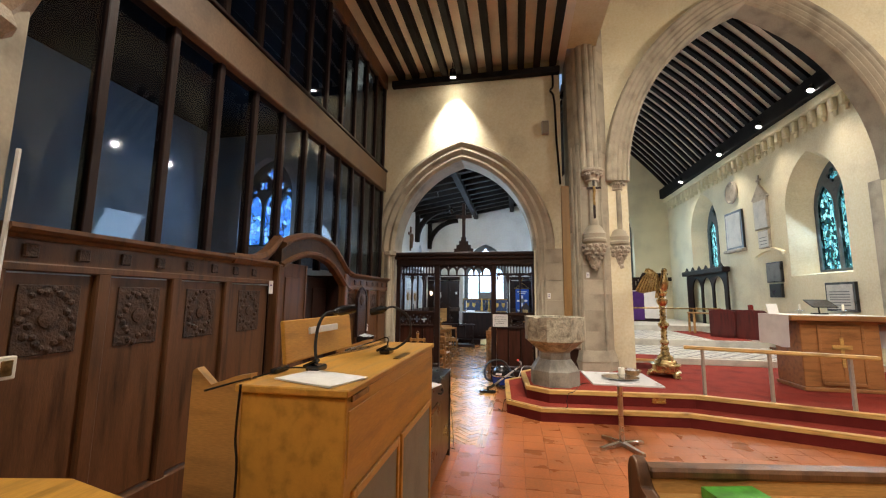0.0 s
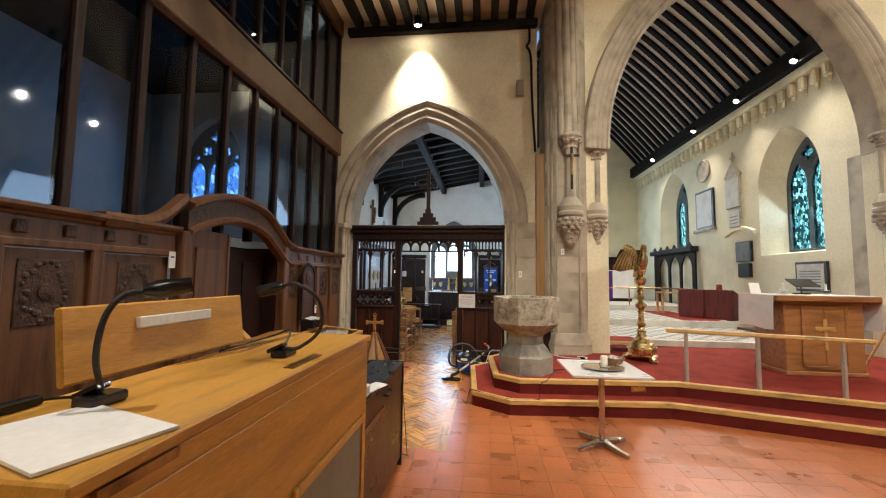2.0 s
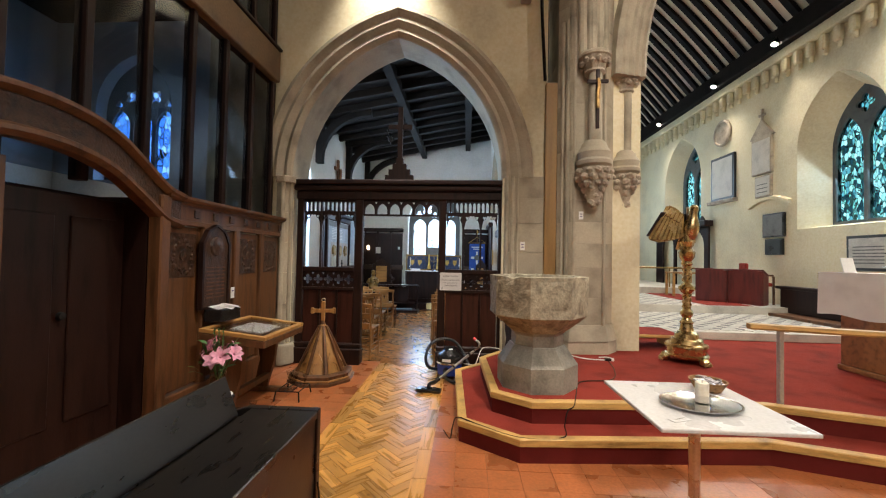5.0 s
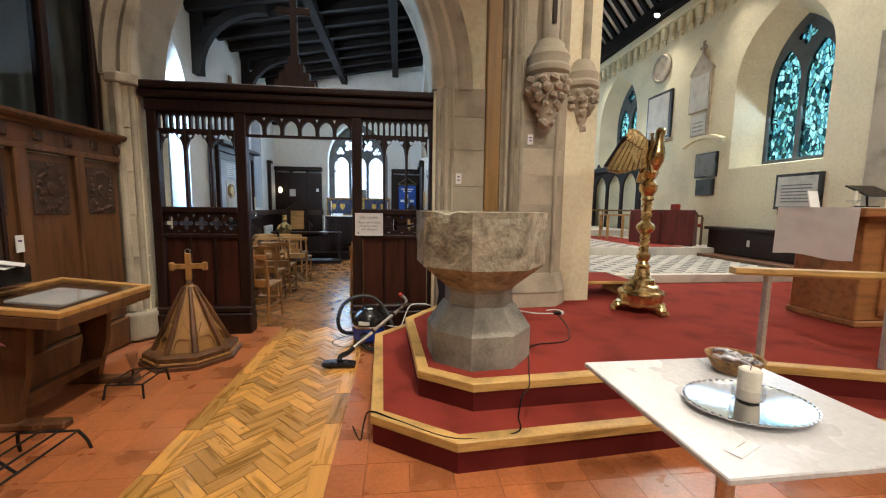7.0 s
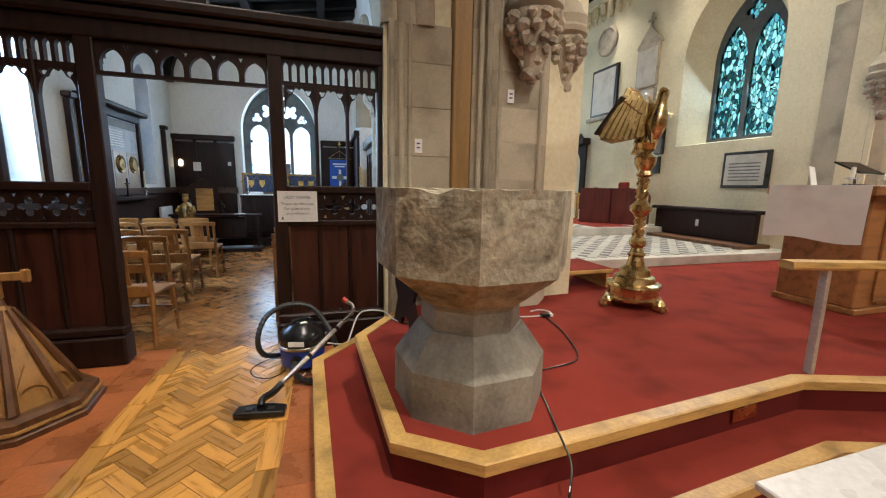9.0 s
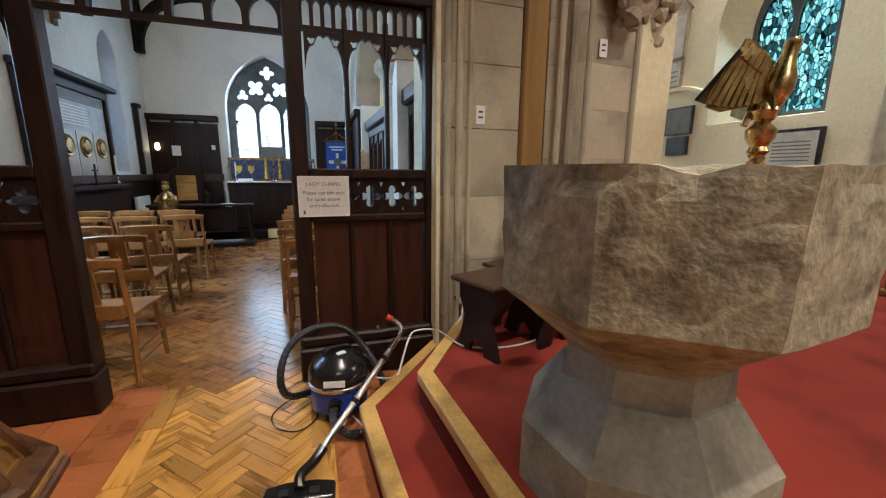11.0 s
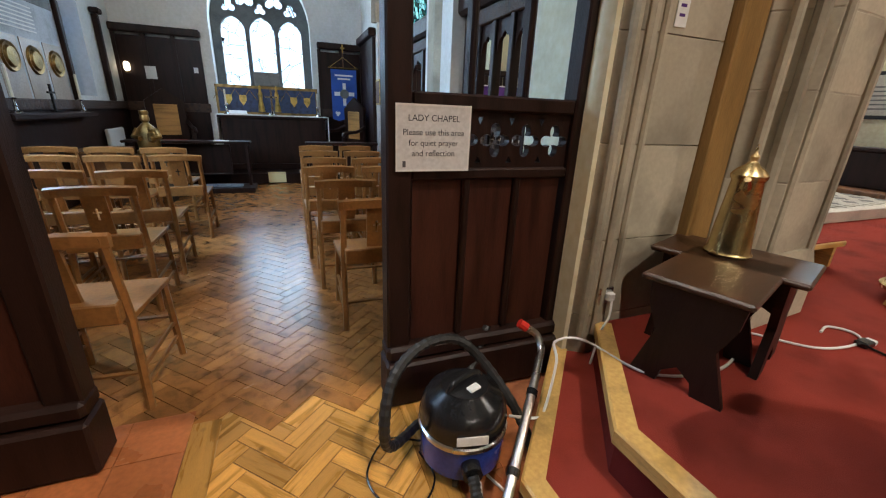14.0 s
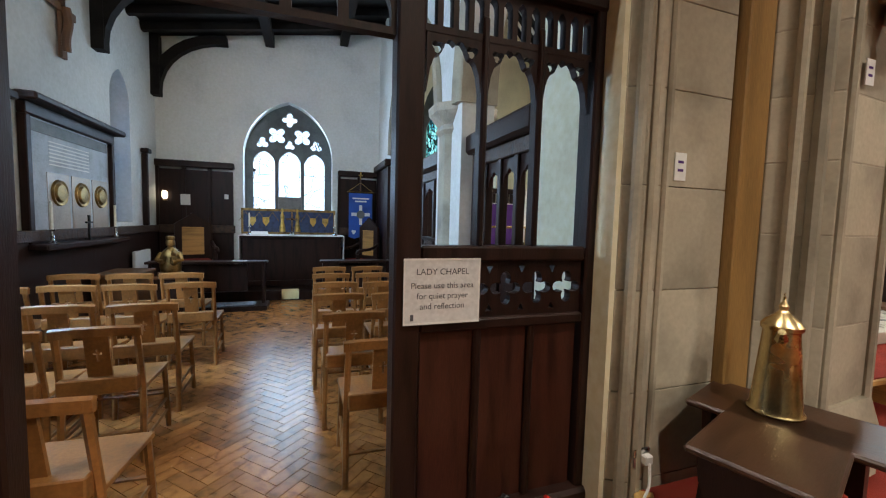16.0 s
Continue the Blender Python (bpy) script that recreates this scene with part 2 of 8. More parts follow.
PLASTER = material("cream_plaster", (0.74, 0.67, 0.465), 0.85, vary=0.10, scale=1.3, fine=25, bump=0.12)
PLASTER_W = material("white_plaster", (0.72, 0.72, 0.68), 0.85, vary=0.10, scale=1.1, fine=22, bump=0.2)
STONE = material("limestone", (0.40, 0.352, 0.262), 0.8, vary=0.26, scale=2.6, fine=45, bump=0.10, rand=0.12, grain=0.16)
STONE_D = material("carved_limestone", (0.42, 0.36, 0.275), 0.8, vary=0.3, scale=5, fine=80, bump=0.4)
MORTAR = material("mortar", (0.40, 0.345, 0.265), 0.9, vary=0.2, scale=8, fine=60, bump=0.2)
FONT = material("weathered_font_stone", (0.32, 0.285, 0.205), 0.75, colour2=(0.13, 0.11, 0.075), vary=0.9, scale=8, fine=48, bump=0.5, detail=9, distort=0.9, grain=0.5)
FONT_F = material("smooth_font_stone", (0.26, 0.243, 0.20), 0.65, vary=0.4, scale=4, fine=50, bump=0.25)
OAK = material("dark_oak", (0.021, 0.0085, 0.006), 0.45, vary=0.4, scale=3.5, fine=50, bump=0.12, stretch=(5, 5, 0.6), spec=0.25)
OAK_R = material("reddish_oak_panel", (0.050, 0.015, 0.009), 0.4, vary=0.4, scale=3.5, fine=50, bump=0.1, stretch=(5, 5, 0.6), spec=0.35)
OAK_M = material("brown_oak_panelling", (0.125, 0.055, 0.022), 0.42, vary=0.4, scale=3.0, fine=45, bump=0.12, stretch=(5, 5, 0.5), spec=0.45)
CARVE = material("carved_oak", (0.055, 0.026, 0.013), 0.5, vary=0.5, scale=18, fine=60, bump=0.8)
BEAMW = material("roof_timber", (0.013, 0.011, 0.010), 0.7, spec=0.15, vary=0.4, scale=4, fine=40, bump=0.2)
PINE = material("honey_oak_veneer", (0.57, 0.295, 0.052), 0.38, vary=0.22, scale=2.4, fine=40, bump=0.05, stretch=(7, 0.7, 7), spec=0.4)
PINE_X = material("honey_oak_boards", (0.46, 0.245, 0.075), 0.42, vary=0.28, scale=2.4, fine=40, bump=0.08, stretch=(0.8, 7, 7))
ALTARW = material("altar_oak", (0.34, 0.15, 0.052), 0.42, vary=0.3, scale=2.4, fine=40, bump=0.08, stretch=(0.8, 7, 7))
BOXED = material("brown_painted_boxing", (0.31, 0.175, 0.055), 0.5, vary=0.18, scale=2.0, fine=40, bump=0.06, stretch=(5, 5, 0.5))
COVERW = material("varnished_cover_oak", (0.33, 0.17, 0.052), 0.36, vary=0.4, scale=3.0, fine=50, bump=0.15, stretch=(6, 6, 0.8))
TRIM = material("oak_nosing", (0.55, 0.335, 0.105), 0.45, vary=0.3, scale=5, fine=60, bump=0.1, stretch=(1, 1, 6))
CHAIRW = material("beech_chair_wood", (0.30, 0.13, 0.036), 0.42, vary=0.3, scale=6, fine=60, bump=0.08)
STOOLW = material("worn_stool_oak", (0.055, 0.024, 0.012), 0.34, vary=0.4, scale=3.0, fine=45, bump=0.12, stretch=(0.6, 5, 5), spec=0.5)
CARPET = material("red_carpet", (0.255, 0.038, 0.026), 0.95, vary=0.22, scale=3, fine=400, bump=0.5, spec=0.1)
# carpet again, darkened: the shade on the risers is put into its colour
CARPET_SHADE = material("red_carpet_shaded", (0.14, 0.019, 0.016), 0.95, vary=0.15, scale=4, fine=400, bump=0.5, spec=0.1)
TERRA = material("terracotta_tile", (0.40, 0.128, 0.044), 0.30, vary=0.25, scale=3, fine=50, bump=0.10, rand=0.07, spec=0.5)
GROUT = material("grout", (0.33, 0.112, 0.045), 0.9, vary=0.2, scale=8, bump=0.2)
BLOCK = material("parquet_block", (0.58, 0.285, 0.064), 0.29, vary=0.32, scale=3.2, fine=60, bump=0.06, stretch=(0.9, 9, 9), rand=0.34, island=0.34, knots=0.12, spec=0.5, distort=0.5)
RAFT_W = material("limewashed_boards", (0.68, 0.62, 0.51), 0.8, vary=0.15, scale=2, fine=30, bump=0.1)
BOARDS = material("white_painted_boards", (0.84, 0.79, 0.68), 0.8, vary=0.12, scale=2, fine=30, bump=0.1)
BRASS = material("polished_brass", (0.60, 0.46, 0.23), 0.26, 1.0, vary=0.2, scale=9, fine=60, bump=0.08)
BRASS_D = material("antique_brass", (0.30, 0.19, 0.07), 0.38, 1.0, vary=0.4, scale=12, fine=60, bump=0.3)
STEEL = material("brushed_steel", (0.60, 0.58, 0.55), 0.28, 1.0, vary=0.1, scale=5, fine=90, bump=0.05)
SILVER = material("silver_plate", (0.72, 0.72, 0.72), 0.12, 1.0, vary=0.1, scale=6, fine=60, bump=0.04)
IRON = material("black_iron", (0.02, 0.02, 0.02), 0.5, 0.6, vary=0.3, bump=0.2)
BLACKP = material("black_plastic", (0.012, 0.012, 0.013), 0.22, vary=0.2, bump=0.02)
RUBBER = material("black_hose", (0.018, 0.018, 0.018), 0.5, vary=0.2, bump=0.1)
BLUEP = material("blue_plastic", (0.025, 0.055, 0.30), 0.25, vary=0.1, bump=0.02)
REDP = material("red_plastic", (0.6, 0.03, 0.02), 0.35, vary=0.1, bump=0.0)
WHITEP = material("white_plastic", (0.72, 0.71, 0.68), 0.4, vary=0.06, bump=0.02)
PAPER = material("white_paper", (0.78, 0.78, 0.76), 0.7, vary=0.05, bump=0.03)
LAMIN = material("white_laminate", (0.64, 0.635, 0.63), 0.3, vary=0.05, scale=2, bump=0.02)
LINEN = material("white_linen", (0.83, 0.82, 0.80), 0.9, vary=0.07, scale=5, fine=250, bump=0.3)
PURPLE = material("purple_cloth", (0.075, 0.02, 0.17), 0.85, vary=0.2, scale=5, fine=200, bump=0.3)
BLUEC = material("blue_banner_cloth", (0.03, 0.10, 0.42), 0.8, vary=0.2, scale=5, fine=200, bump=0.3)
GOLD = material("gilt", (0.62, 0.42, 0.12), 0.35, 0.8, vary=0.3, scale=14, bump=0.3)
INK = material("printed_ink", (0.10, 0.10, 0.11), 0.7, vary=0.1, bump=0)
GREEN = material("green_book_cover", (0.08, 0.30, 0.04), 0.35, vary=0.4, scale=9, bump=0.02)
EBONY = material("black_ash_veneer", (0.012, 0.010, 0.009), 0.3, vary=0.3, stretch=(6, 1, 1), bump=0.04)
CLOTHG = material("grille_cloth", (0.27, 0.235, 0.165), 0.9, vary=0.12, scale=6, fine=300, bump=0.4)
MAROON = material("maroon_wood", (0.12, 0.018, 0.016), 0.35, vary=0.3, scale=4, bump=0.06, stretch=(4, 4, 0.6))
SLATE = material("engraved_slate", (0.16, 0.16, 0.15), 0.6, vary=0.25, scale=9, bump=0.1)
MARBLE = material("pale_marble", (0.55, 0.52, 0.45), 0.5, vary=0.15, scale=4, bump=0.1)
BLACKM = material("black_marble", (0.02, 0.02, 0.02), 0.3, vary=0.3, scale=4, bump=0.02)
LEAD = material("window_tracery", (0.10, 0.11, 0.11), 0.8, vary=0.2, scale=6, bump=0.3)
WAX = material("candle_wax", (0.75, 0.70, 0.58), 0.5, vary=0.05, bump=0.03)
LEAFM = material("lily_leaf", (0.05, 0.13, 0.03), 0.5, vary=0.4, scale=20, bump=0.2)
PETAL = material("pink_lily_petal", (0.62, 0.28, 0.38), 0.5, vary=0.35, scale=25, bump=0.1)
WICKER = material("wicker", (0.30, 0.16, 0.06), 0.7, vary=0.5, scale=40, bump=0.8)
FOIL = material("silver_wrappers", (0.6, 0.58, 0.6), 0.3, 0.7, vary=0.4, scale=30, bump=0.5)
GREYB = material("grey_metal_post", (0.42, 0.36, 0.30), 0.45, 0.3, vary=0.1, bump=0.05)
MOSS = material("grey_lawn", (0.08, 0.12, 0.04), 0.9, vary=0.3, bump=0.3)


def glass(name, colour=(1, 1, 1), rough=0.02, clear=0.9):
    mat = bpy.data.materials.new(name)
    mat.use_nodes = True
    nd, lk = mat.node_tree.nodes, mat.node_tree.links
    nd.clear()
    out, mix = nd.new("ShaderNodeOutputMaterial"), nd.new("ShaderNodeMixShader")
    tr, gl, lw = nd.new("ShaderNodeBsdfTransparent"), nd.new("ShaderNodeBsdfGlossy"), nd.new("ShaderNodeLayerWeight")
    pw, ad = nd.new("ShaderNodeMath"), nd.new("ShaderNodeMath")
    tr.inputs[0].default_value = (*[c * clear for c in colour], 1)
    gl.inputs["Roughness"].default_value = rough
    pw.operation, ad.operation = "POWER", "MULTIPLY_ADD"
    pw.inputs[1].default_value, ad.inputs[1].default_value, ad.inputs[2].default_value = 4.5, 0.7, 0.035
    lk.new(lw.outputs["Facing"], pw.inputs[0])
    lk.new(pw.outputs[0], ad.inputs[0])
    lk.new(ad.outputs[0], mix.inputs[0])
    lk.new(tr.outputs[0], mix.inputs[1])
    lk.new(gl.outputs[0], mix.inputs[2])
    lk.new(mix.outputs[0], out.inputs[0])
    return mat


def stained(name, stops, scale, line=0.03, sat=1.0, tall=1.0):
    """Leaded glass: coloured cells between dark lead lines."""
    mat = bpy.data.materials.new(name)
    mat.use_nodes = True
    nd, lk = mat.node_tree.nodes, mat.node_tree.links
    nd.clear()
    out, tr = nd.new("ShaderNodeOutputMaterial"), nd.new("ShaderNodeBsdfTransparent")
    tc, mp = nd.new("ShaderNodeTexCoord"), nd.new("ShaderNodeMapping")
    mp.inputs["Scale"].default_value = (1, 1, tall)
    lk.new(tc.outputs["Object"], mp.inputs[0])
    vo, ve = nd.new("ShaderNodeTexVoronoi"), nd.new("ShaderNodeTexVoronoi")
    for v in (vo, ve):
        v.inputs["Scale"].default_value = scale
        lk.new(mp.outputs[0], v.inputs["Vector"])
    ve.feature = "DISTANCE_TO_EDGE"
    sep = nd.new("ShaderNodeSeparateColor")
    lk.new(vo.outputs["Color"], sep.inputs[0])
    rp = nd.new("ShaderNodeValToRGB")
    rp.color_ramp.interpolation = "CONSTANT"
    rp.color_ramp.elements[0].color = (*stops[0], 1)
    for i, c in enumerate(stops[1:]):
        e = rp.color_ramp.elements[1] if i == 0 else rp.color_ramp.elements.new(0.99)
        e.position, e.color = (i + 1) / len(stops), (*c, 1)
    lk.new(sep.outputs[0], rp.inputs[0])
    gt = nd.new("ShaderNodeMath")
    gt.operation = "GREATER_THAN"
    gt.inputs[1].default_value = line
    lk.new(ve.outputs["Distance"], gt.inputs[0])
    mul = nd.new("ShaderNodeMix")
    mul.data_type = "RGBA"
    mul.inputs["A"].default_value = (0.01, 0.01, 0.01, 1)
    lk.new(gt.outputs[0], mul.inputs["Factor"])
    lk.new(rp.outputs[0], mul.inputs["B"])
    lk.new(mul.outputs["Result"], tr.inputs[0])
    lk.new(tr.outputs[0], out.inputs[0])
    return mat


def shining(name, colour, power):
    mat = bpy.data.materials.new(name)
    mat.use_nodes = True
    nd, lk = mat.node_tree.nodes, mat.node_tree.links
    em = nd.new("ShaderNodeEmission")
    em.inputs[0].default_value, em.inputs[1].default_value = (*colour, 1), power
    lk.new(em.outputs[0], nd["Material Output"].inputs[0])
    return mat


BEAM_B = material("brown_painted_beam", (0.17, 0.105, 0.058), 0.6, vary=0.25, scale=3, fine=40, bump=0.1)
SKYGLOW = shining("overcast_sky_glow", (0.72, 0.87, 1.0), 2.4)
GLASS = glass("clear_glass")
SCREENG = glass("screen_glass", (0.75, 0.85, 1.0), 0.03, 0.75)
CLEARP = glass("clear_acrylic", (1, 1, 1), 0.05, 0.93)
TEAL = stained("teal_stained_glass", [(0.24, 0.44, 0.46), (0.44, 0.62, 0.62), (0.09, 0.18, 0.20), (0.50, 0.68, 0.66), (0.30, 0.50, 0.48), (0.36, 0.56, 0.52), (0.12, 0.20, 0.18), (0.44, 0.64, 0.62)], 18, 0.04, tall=0.5)
PALEG = stained("pale_leaded_glass", [(0.9, 0.95, 1.0), (0.95, 0.95, 0.95), (0.85, 0.93, 1.0), (0.95, 0.97, 1.0)], 5.5, 0.012, tall=0.8)
BLUEG = stained("blue_leaded_glass", [(0.32, 0.56, 0.85), (0.45, 0.68, 0.9), (0.65, 0.8, 0.95), (0.28, 0.5, 0.8)], 7, 0.03, tall=0.7)
LAMPG = shining("lamp_face", (1.0, 0.90, 0.75), 60.0)
FLAME = shining("candle_flame", (1.0, 0.75, 0.35), 8.0)

# ---------- large structure ----------
XN, YA = -2.36, 8.3          # face of the oak screen along the aisle; west face of the chapel arch wall
H1, H2 = 0.17, 0.34         # the two carpeted levels


def wall(name, outer, holes, place, d0, d1, mat, label):
    return solo(name, plate(bmesh.new(), outer, holes, place, d0, d1), mat, label, kind="structure")


solo("floor", bx(-10.6, 12.8, -4.5, 21, -0.25, -0.012), GROUT, "dark grouted bed under the tiles and blocks", kind="structure")
solo("ground", bx(-300, 300, -300, 300, -0.6, -0.3), MOSS, "lawn outside the church", kind="structure")

# chapel arch wall
ARCH = pointed(-0.80, 1.46, 2.60, 1.95, -0.02, 14)
wall("wall_chapel_arch", rect(-3.5, 1.24, -0.02, 7.1), [ARCH], py(YA), 0.0, 0.55, PLASTER, "cream plastered wall over a pointed chapel arch")

# chancel arch wall stands a little askew
DV = Vector((1.0, 0.06, 0)).normalized()
NV = Vector((-DV.y, DV.x, 0))
C0 = Vector((1.55, 8.12, 0))


def pc(u, v, d):
    return C0 + DV * u + NV * d + Vector((0, 0, v))


CH = pointed(3.23, 2.32, 3.95, 3.50, H2 - 0.02, 16)
wall("wall_chancel_arch", rect(0.0, 6.3, H2 - 0.02, 10), [CH], pc, 0.1, 0.42, PLASTER, "cream plastered wall over the tall chancel arch")
SO = pointed(8.1, 1.45, 3.95, 2.9, 0, 14)
wall("wall_south_arch", rect(6.3, 11.3, 0, 10), [SO], pc, 0.1, 0.8, PLASTER, "cream plastered wall over the transept arch")

# high nave wall over the aisle
solo("wall_arcade", bx(1.37, 1.92, -4.5, 8.0, 6.63, 9.0), PLASTER, "plastered upper nave wall", kind="structure")

# enclosing walls
solo("wall_north", bx(XN - 0.35, XN - 0.02, -4.5, 0.55, 0, 6.7), PLASTER, "cream plastered aisle wall", kind="structure")
solo("wall_west", bx(-10.6, 12.8, -4.8, -4.5, 0, 10), PLASTER, "cream plastered west wall", kind="structure")
solo("wall_nave_south", bx(10.3, 10.6, -4.5, 8.68, 0, 10), PLASTER, "cream plastered south wall", kind="structure")
solo("ceiling_nave", bx(1.3, 12.8, -4.8, 12.6, 9.0, 9.2), RAFT_W, "pale boarded nave ceiling", kind="structure")
solo("wall_transept", bx(7.76, 12.6, 13.0, 13.3, 0, 10), PLASTER, "white lit transept wall", kind="structure")
solo("wall_transept_south", bx(12.3, 12.6, 9.3, 13.0, 0, 10), PLASTER, "cream plastered transept side wall", kind="structure")
solo("ceiling_transept", bx(7.76, 12.6, 9.4, 13.3, 7.6, 7.8), RAFT_W, "pale boarded transept ceiling", kind="structure")

# aisle ceiling: boards and joists along the aisle
solo("ceiling", bx(XN - 0.4, 1.36, -4.8, 8.85, 6.60, 6.73), BOARDS, "limewashed boards of the aisle ceiling", kind="structure")
bm = bmesh.new()
for i in range(11):
    x = XN + 0.15 + i * 0.325
    box(bm, x, x + 0.13, -4.5, YA - 0.02, 6.40, 6.599, 0.01)
box(bm, XN, 1.24, YA - 0.14, YA - 0.004, 6.26, 6.40, 0.01)
solo("ceiling_joists", bm, BEAMW, "near-black timber joists of the aisle ceiling", kind="structure")

# chancel
XS = 7.15
WIN = [pointed(10.75, 0.92, 3.90, 1.30, 2.25), pointed(16.1, 1.05, 4.10, 1.45, 2.70)]
wall("wall_chancel_south", rect(8.75, 19.4, 0, 9), WIN, px(XS), 0.0, 0.6, PLASTER, "cream plastered chancel wall with deep windows")
EW = pointed(4.3, 1.35, 4.7, 1.9, 2.5)
wall("wall_chancel_east", rect(1.3, 7.76, 0, 9.8), [EW], py(19.4), 0.0, 0.5, PLASTER, "cream plastered chancel east wall")


def barrel(x0, x1, zs, rise, t):
    f = 1 - abs(2 * t - 1)
    return x0 + (x1 - x0) * t, zs + rise * (0.72 * f + 0.28 * math.sin(math.pi / 2 * f))


bm = bmesh.new()
N = 20
prof = [barrel(1.3, 7.75, 6.05, 3.5, i / N) for i in range(N + 1)]


def behind_arch(x):
    return 8.56 + 0.06 * (x - 1.55)


lo = [[bm.verts.new((x, y or behind_arch(x), z)) for x, z in prof] for y in (0, 19.4)]
hi = [[bm.verts.new((x, y or behind_arch(x), z + 0.12)) for x, z in prof] for y in (0, 19.4)]
for i in range(N):
    bm.faces.new((lo[0][i], lo[0][i + 1], lo[1][i + 1], lo[1][i]))
    bm.faces.new((hi[0][i], hi[1][i], hi[1][i + 1], hi[0][i + 1]))
solo("ceiling_chancel", bm, BOARDS, "limewashed boards of the vaulted chancel ceiling", kind="structure")
bm = bmesh.new()
for k in range(27):
    y = 8.75 + k * 0.4
    q = [p for p in (barrel(1.3, 7.75, 6.0, 3.5, i / N) for i in range(N + 1)) if behind_arch(p[0]) + 0.1 < y]
    if len(q) < 3:
        continue
    sweep(bm, [(x, y, z) for x, z in q], [(0.02, -0.075), (0.02, 0.075), (-0.07, 0.075), (-0.07, -0.075)],
          lambda i: (Vector((q[i][0] - 4.5, 0, (q[i][1] - 5.3))).normalized(), Vector((0, 1, 0))))
solo("ceiling_chancel_ribs", bm, BEAMW, "near-black curved ribs of the chancel roof", kind="structure")
bm = bmesh.new()
box(bm, XS - 0.16, XS, 8.95, 19.4, 6.02, 6.22, 0.015)
for k in range(34):
    y = 9.1 + k * 0.3
    box(bm, XS - 0.13, XS, y, y + 0.13, 5.72, 6.02, 0.03)
    box(bm, XS - 0.08, XS, y + 0.02, y + 0.11, 5.60, 5.74, 0.03)
solo("trim_corbel_table", bm, PLASTER, "cream corbel table under the chancel roof", kind="structure")
solo("trim_wall_plate", bx(XS - 0.3, XS - 0.02, 8.95, 19.4, 6.221, 6.65, 0.02), BEAMW, "dark timber wall plate on the corbel table", kind="structure")

# lady chapel
XC0, XC1, YE = -3.15, 0.93, 15.6
CW = pointed(-0.88, 0.84, 2.62, 1.12, 1.55)
wall("wall_chapel_east", rect(XC0 - 0.4, XC1 + 0.3, 0, 6.5), [CW], py(YE), 0.0, 0.5, PLASTER_W, "white plastered chapel east wall")
NW = [pointed(14.2, 0.32, 3.1, 0.45, 1.3), pointed(10.3, 0.80, 3.1, 1.0, 1.25)]
wall("wall_chapel_north", rect(8.85, YE, 0, 6.5), NW, px(XC0), -0.45, 0.0, PLASTER_W, "white plastered chapel north wall")
SA = [pointed(9.98, 0.71, 2.62, 1.4, 0, 12), pointed(12.75, 1.30, 2.62, 1.7, 0, 12)]
wall("wall_chapel_south", rect(8.85, YE, 0, 6.5), SA, px(XC1), 0.0, 0.35, PLASTER_W, "white plastered chapel arcade wall")
bm = bmesh.new()
for x0, x1 in ((XC0, XC1),):
    vs = [bm.verts.new(p) for p in ((x0, 8.85, 4.62), (x1 + 0.3, 8.85, 5.4), (x1 + 0.3, YE, 5.4), (x0, YE, 4.62))]
    ve = [bm.verts.new(v.co + Vector((0, 0, 0.12))) for v in vs]
    bm.faces.new(vs), bm.faces.new(ve)
    for i in range(4):
        bm.faces.new((vs[i], vs[(i + 1) % 4], ve[(i + 1) % 4], ve[i]))
solo("ceiling_chapel", bm, BEAMW, "near-black boarded lean-to chapel ceiling", kind="structure")
bm = bmesh.new()
for k in range(12):
    y = 9.0 + k * 0.55
    sweep(bm, [(XC0, y, 4.57), (XC1, y, 5.30)], [(0.03, -0.05), (0.03, 0.05), (-0.10, 0.05), (-0.10, -0.05)], lambda i: (Vector((-0.176, 0, 0.984)), Vector((0, 1, 0))))
for x in (-1.3, 0.1):
    z = 4.62 + (x - XC0) / (XC1 - XC0) * 0.73
    box(bm, x, x + 0.16, 8.86, YE - 0.01, z - 0.22, z - 0.02)
for y in (9.3, 11.4, 13.5, YE - 0.12):
    a = [(XC0 + 0.06 + 1.15 * (1 - math.cos(t * math.pi / 2)) ** 1.0, y, 3.65 + 1.02 * math.sin(t * math.pi / 2)) for t in [i / 8 for i in range(9)]]
    sweep(bm, a, [(-0.08, -0.07), (-0.08, 0.07), (0.08, 0.07), (0.08, -0.07)], lambda i: (Vector((a[min(i + 1, 8)][2] - a[max(i - 1, 0)][2], 0, -(a[min(i + 1, 8)][0] - a[max(i - 1, 0)][0]))).normalized(), Vector((0, 1, 0))))
    box(bm, XC0, XC0 + 0.14, y - 0.08, y + 0.08, 3.55, 4.6)
solo("ceiling_chapel_braces", bm, BEAMW, "near-black rafters and curved braces of the chapel roof", kind="structure")

# north room behind the glazed screen
NE = pointed(-8.2, 1.0, 5.1, 1.35, 3.3)
wall("wall_north_room_east", rect(-10.6, XC0 - 0.45, 0, 7.5), [NE], py(12.2), 0.0, 0.5, PLASTER_W, "grey plastered east wall of the north room")
solo("wall_north_room", bx(-10.6, -10.3, -4.5, 12.2, 0, 7.5), PLASTER_W, "grey plastered outer wall of the north room", kind="structure")
solo("ceiling_north_room", bx(-10.6, XN - 0.4, -4.5, 12.7, 7.3, 7.5), BEAMW, "dark ceiling of the north room", kind="structure")

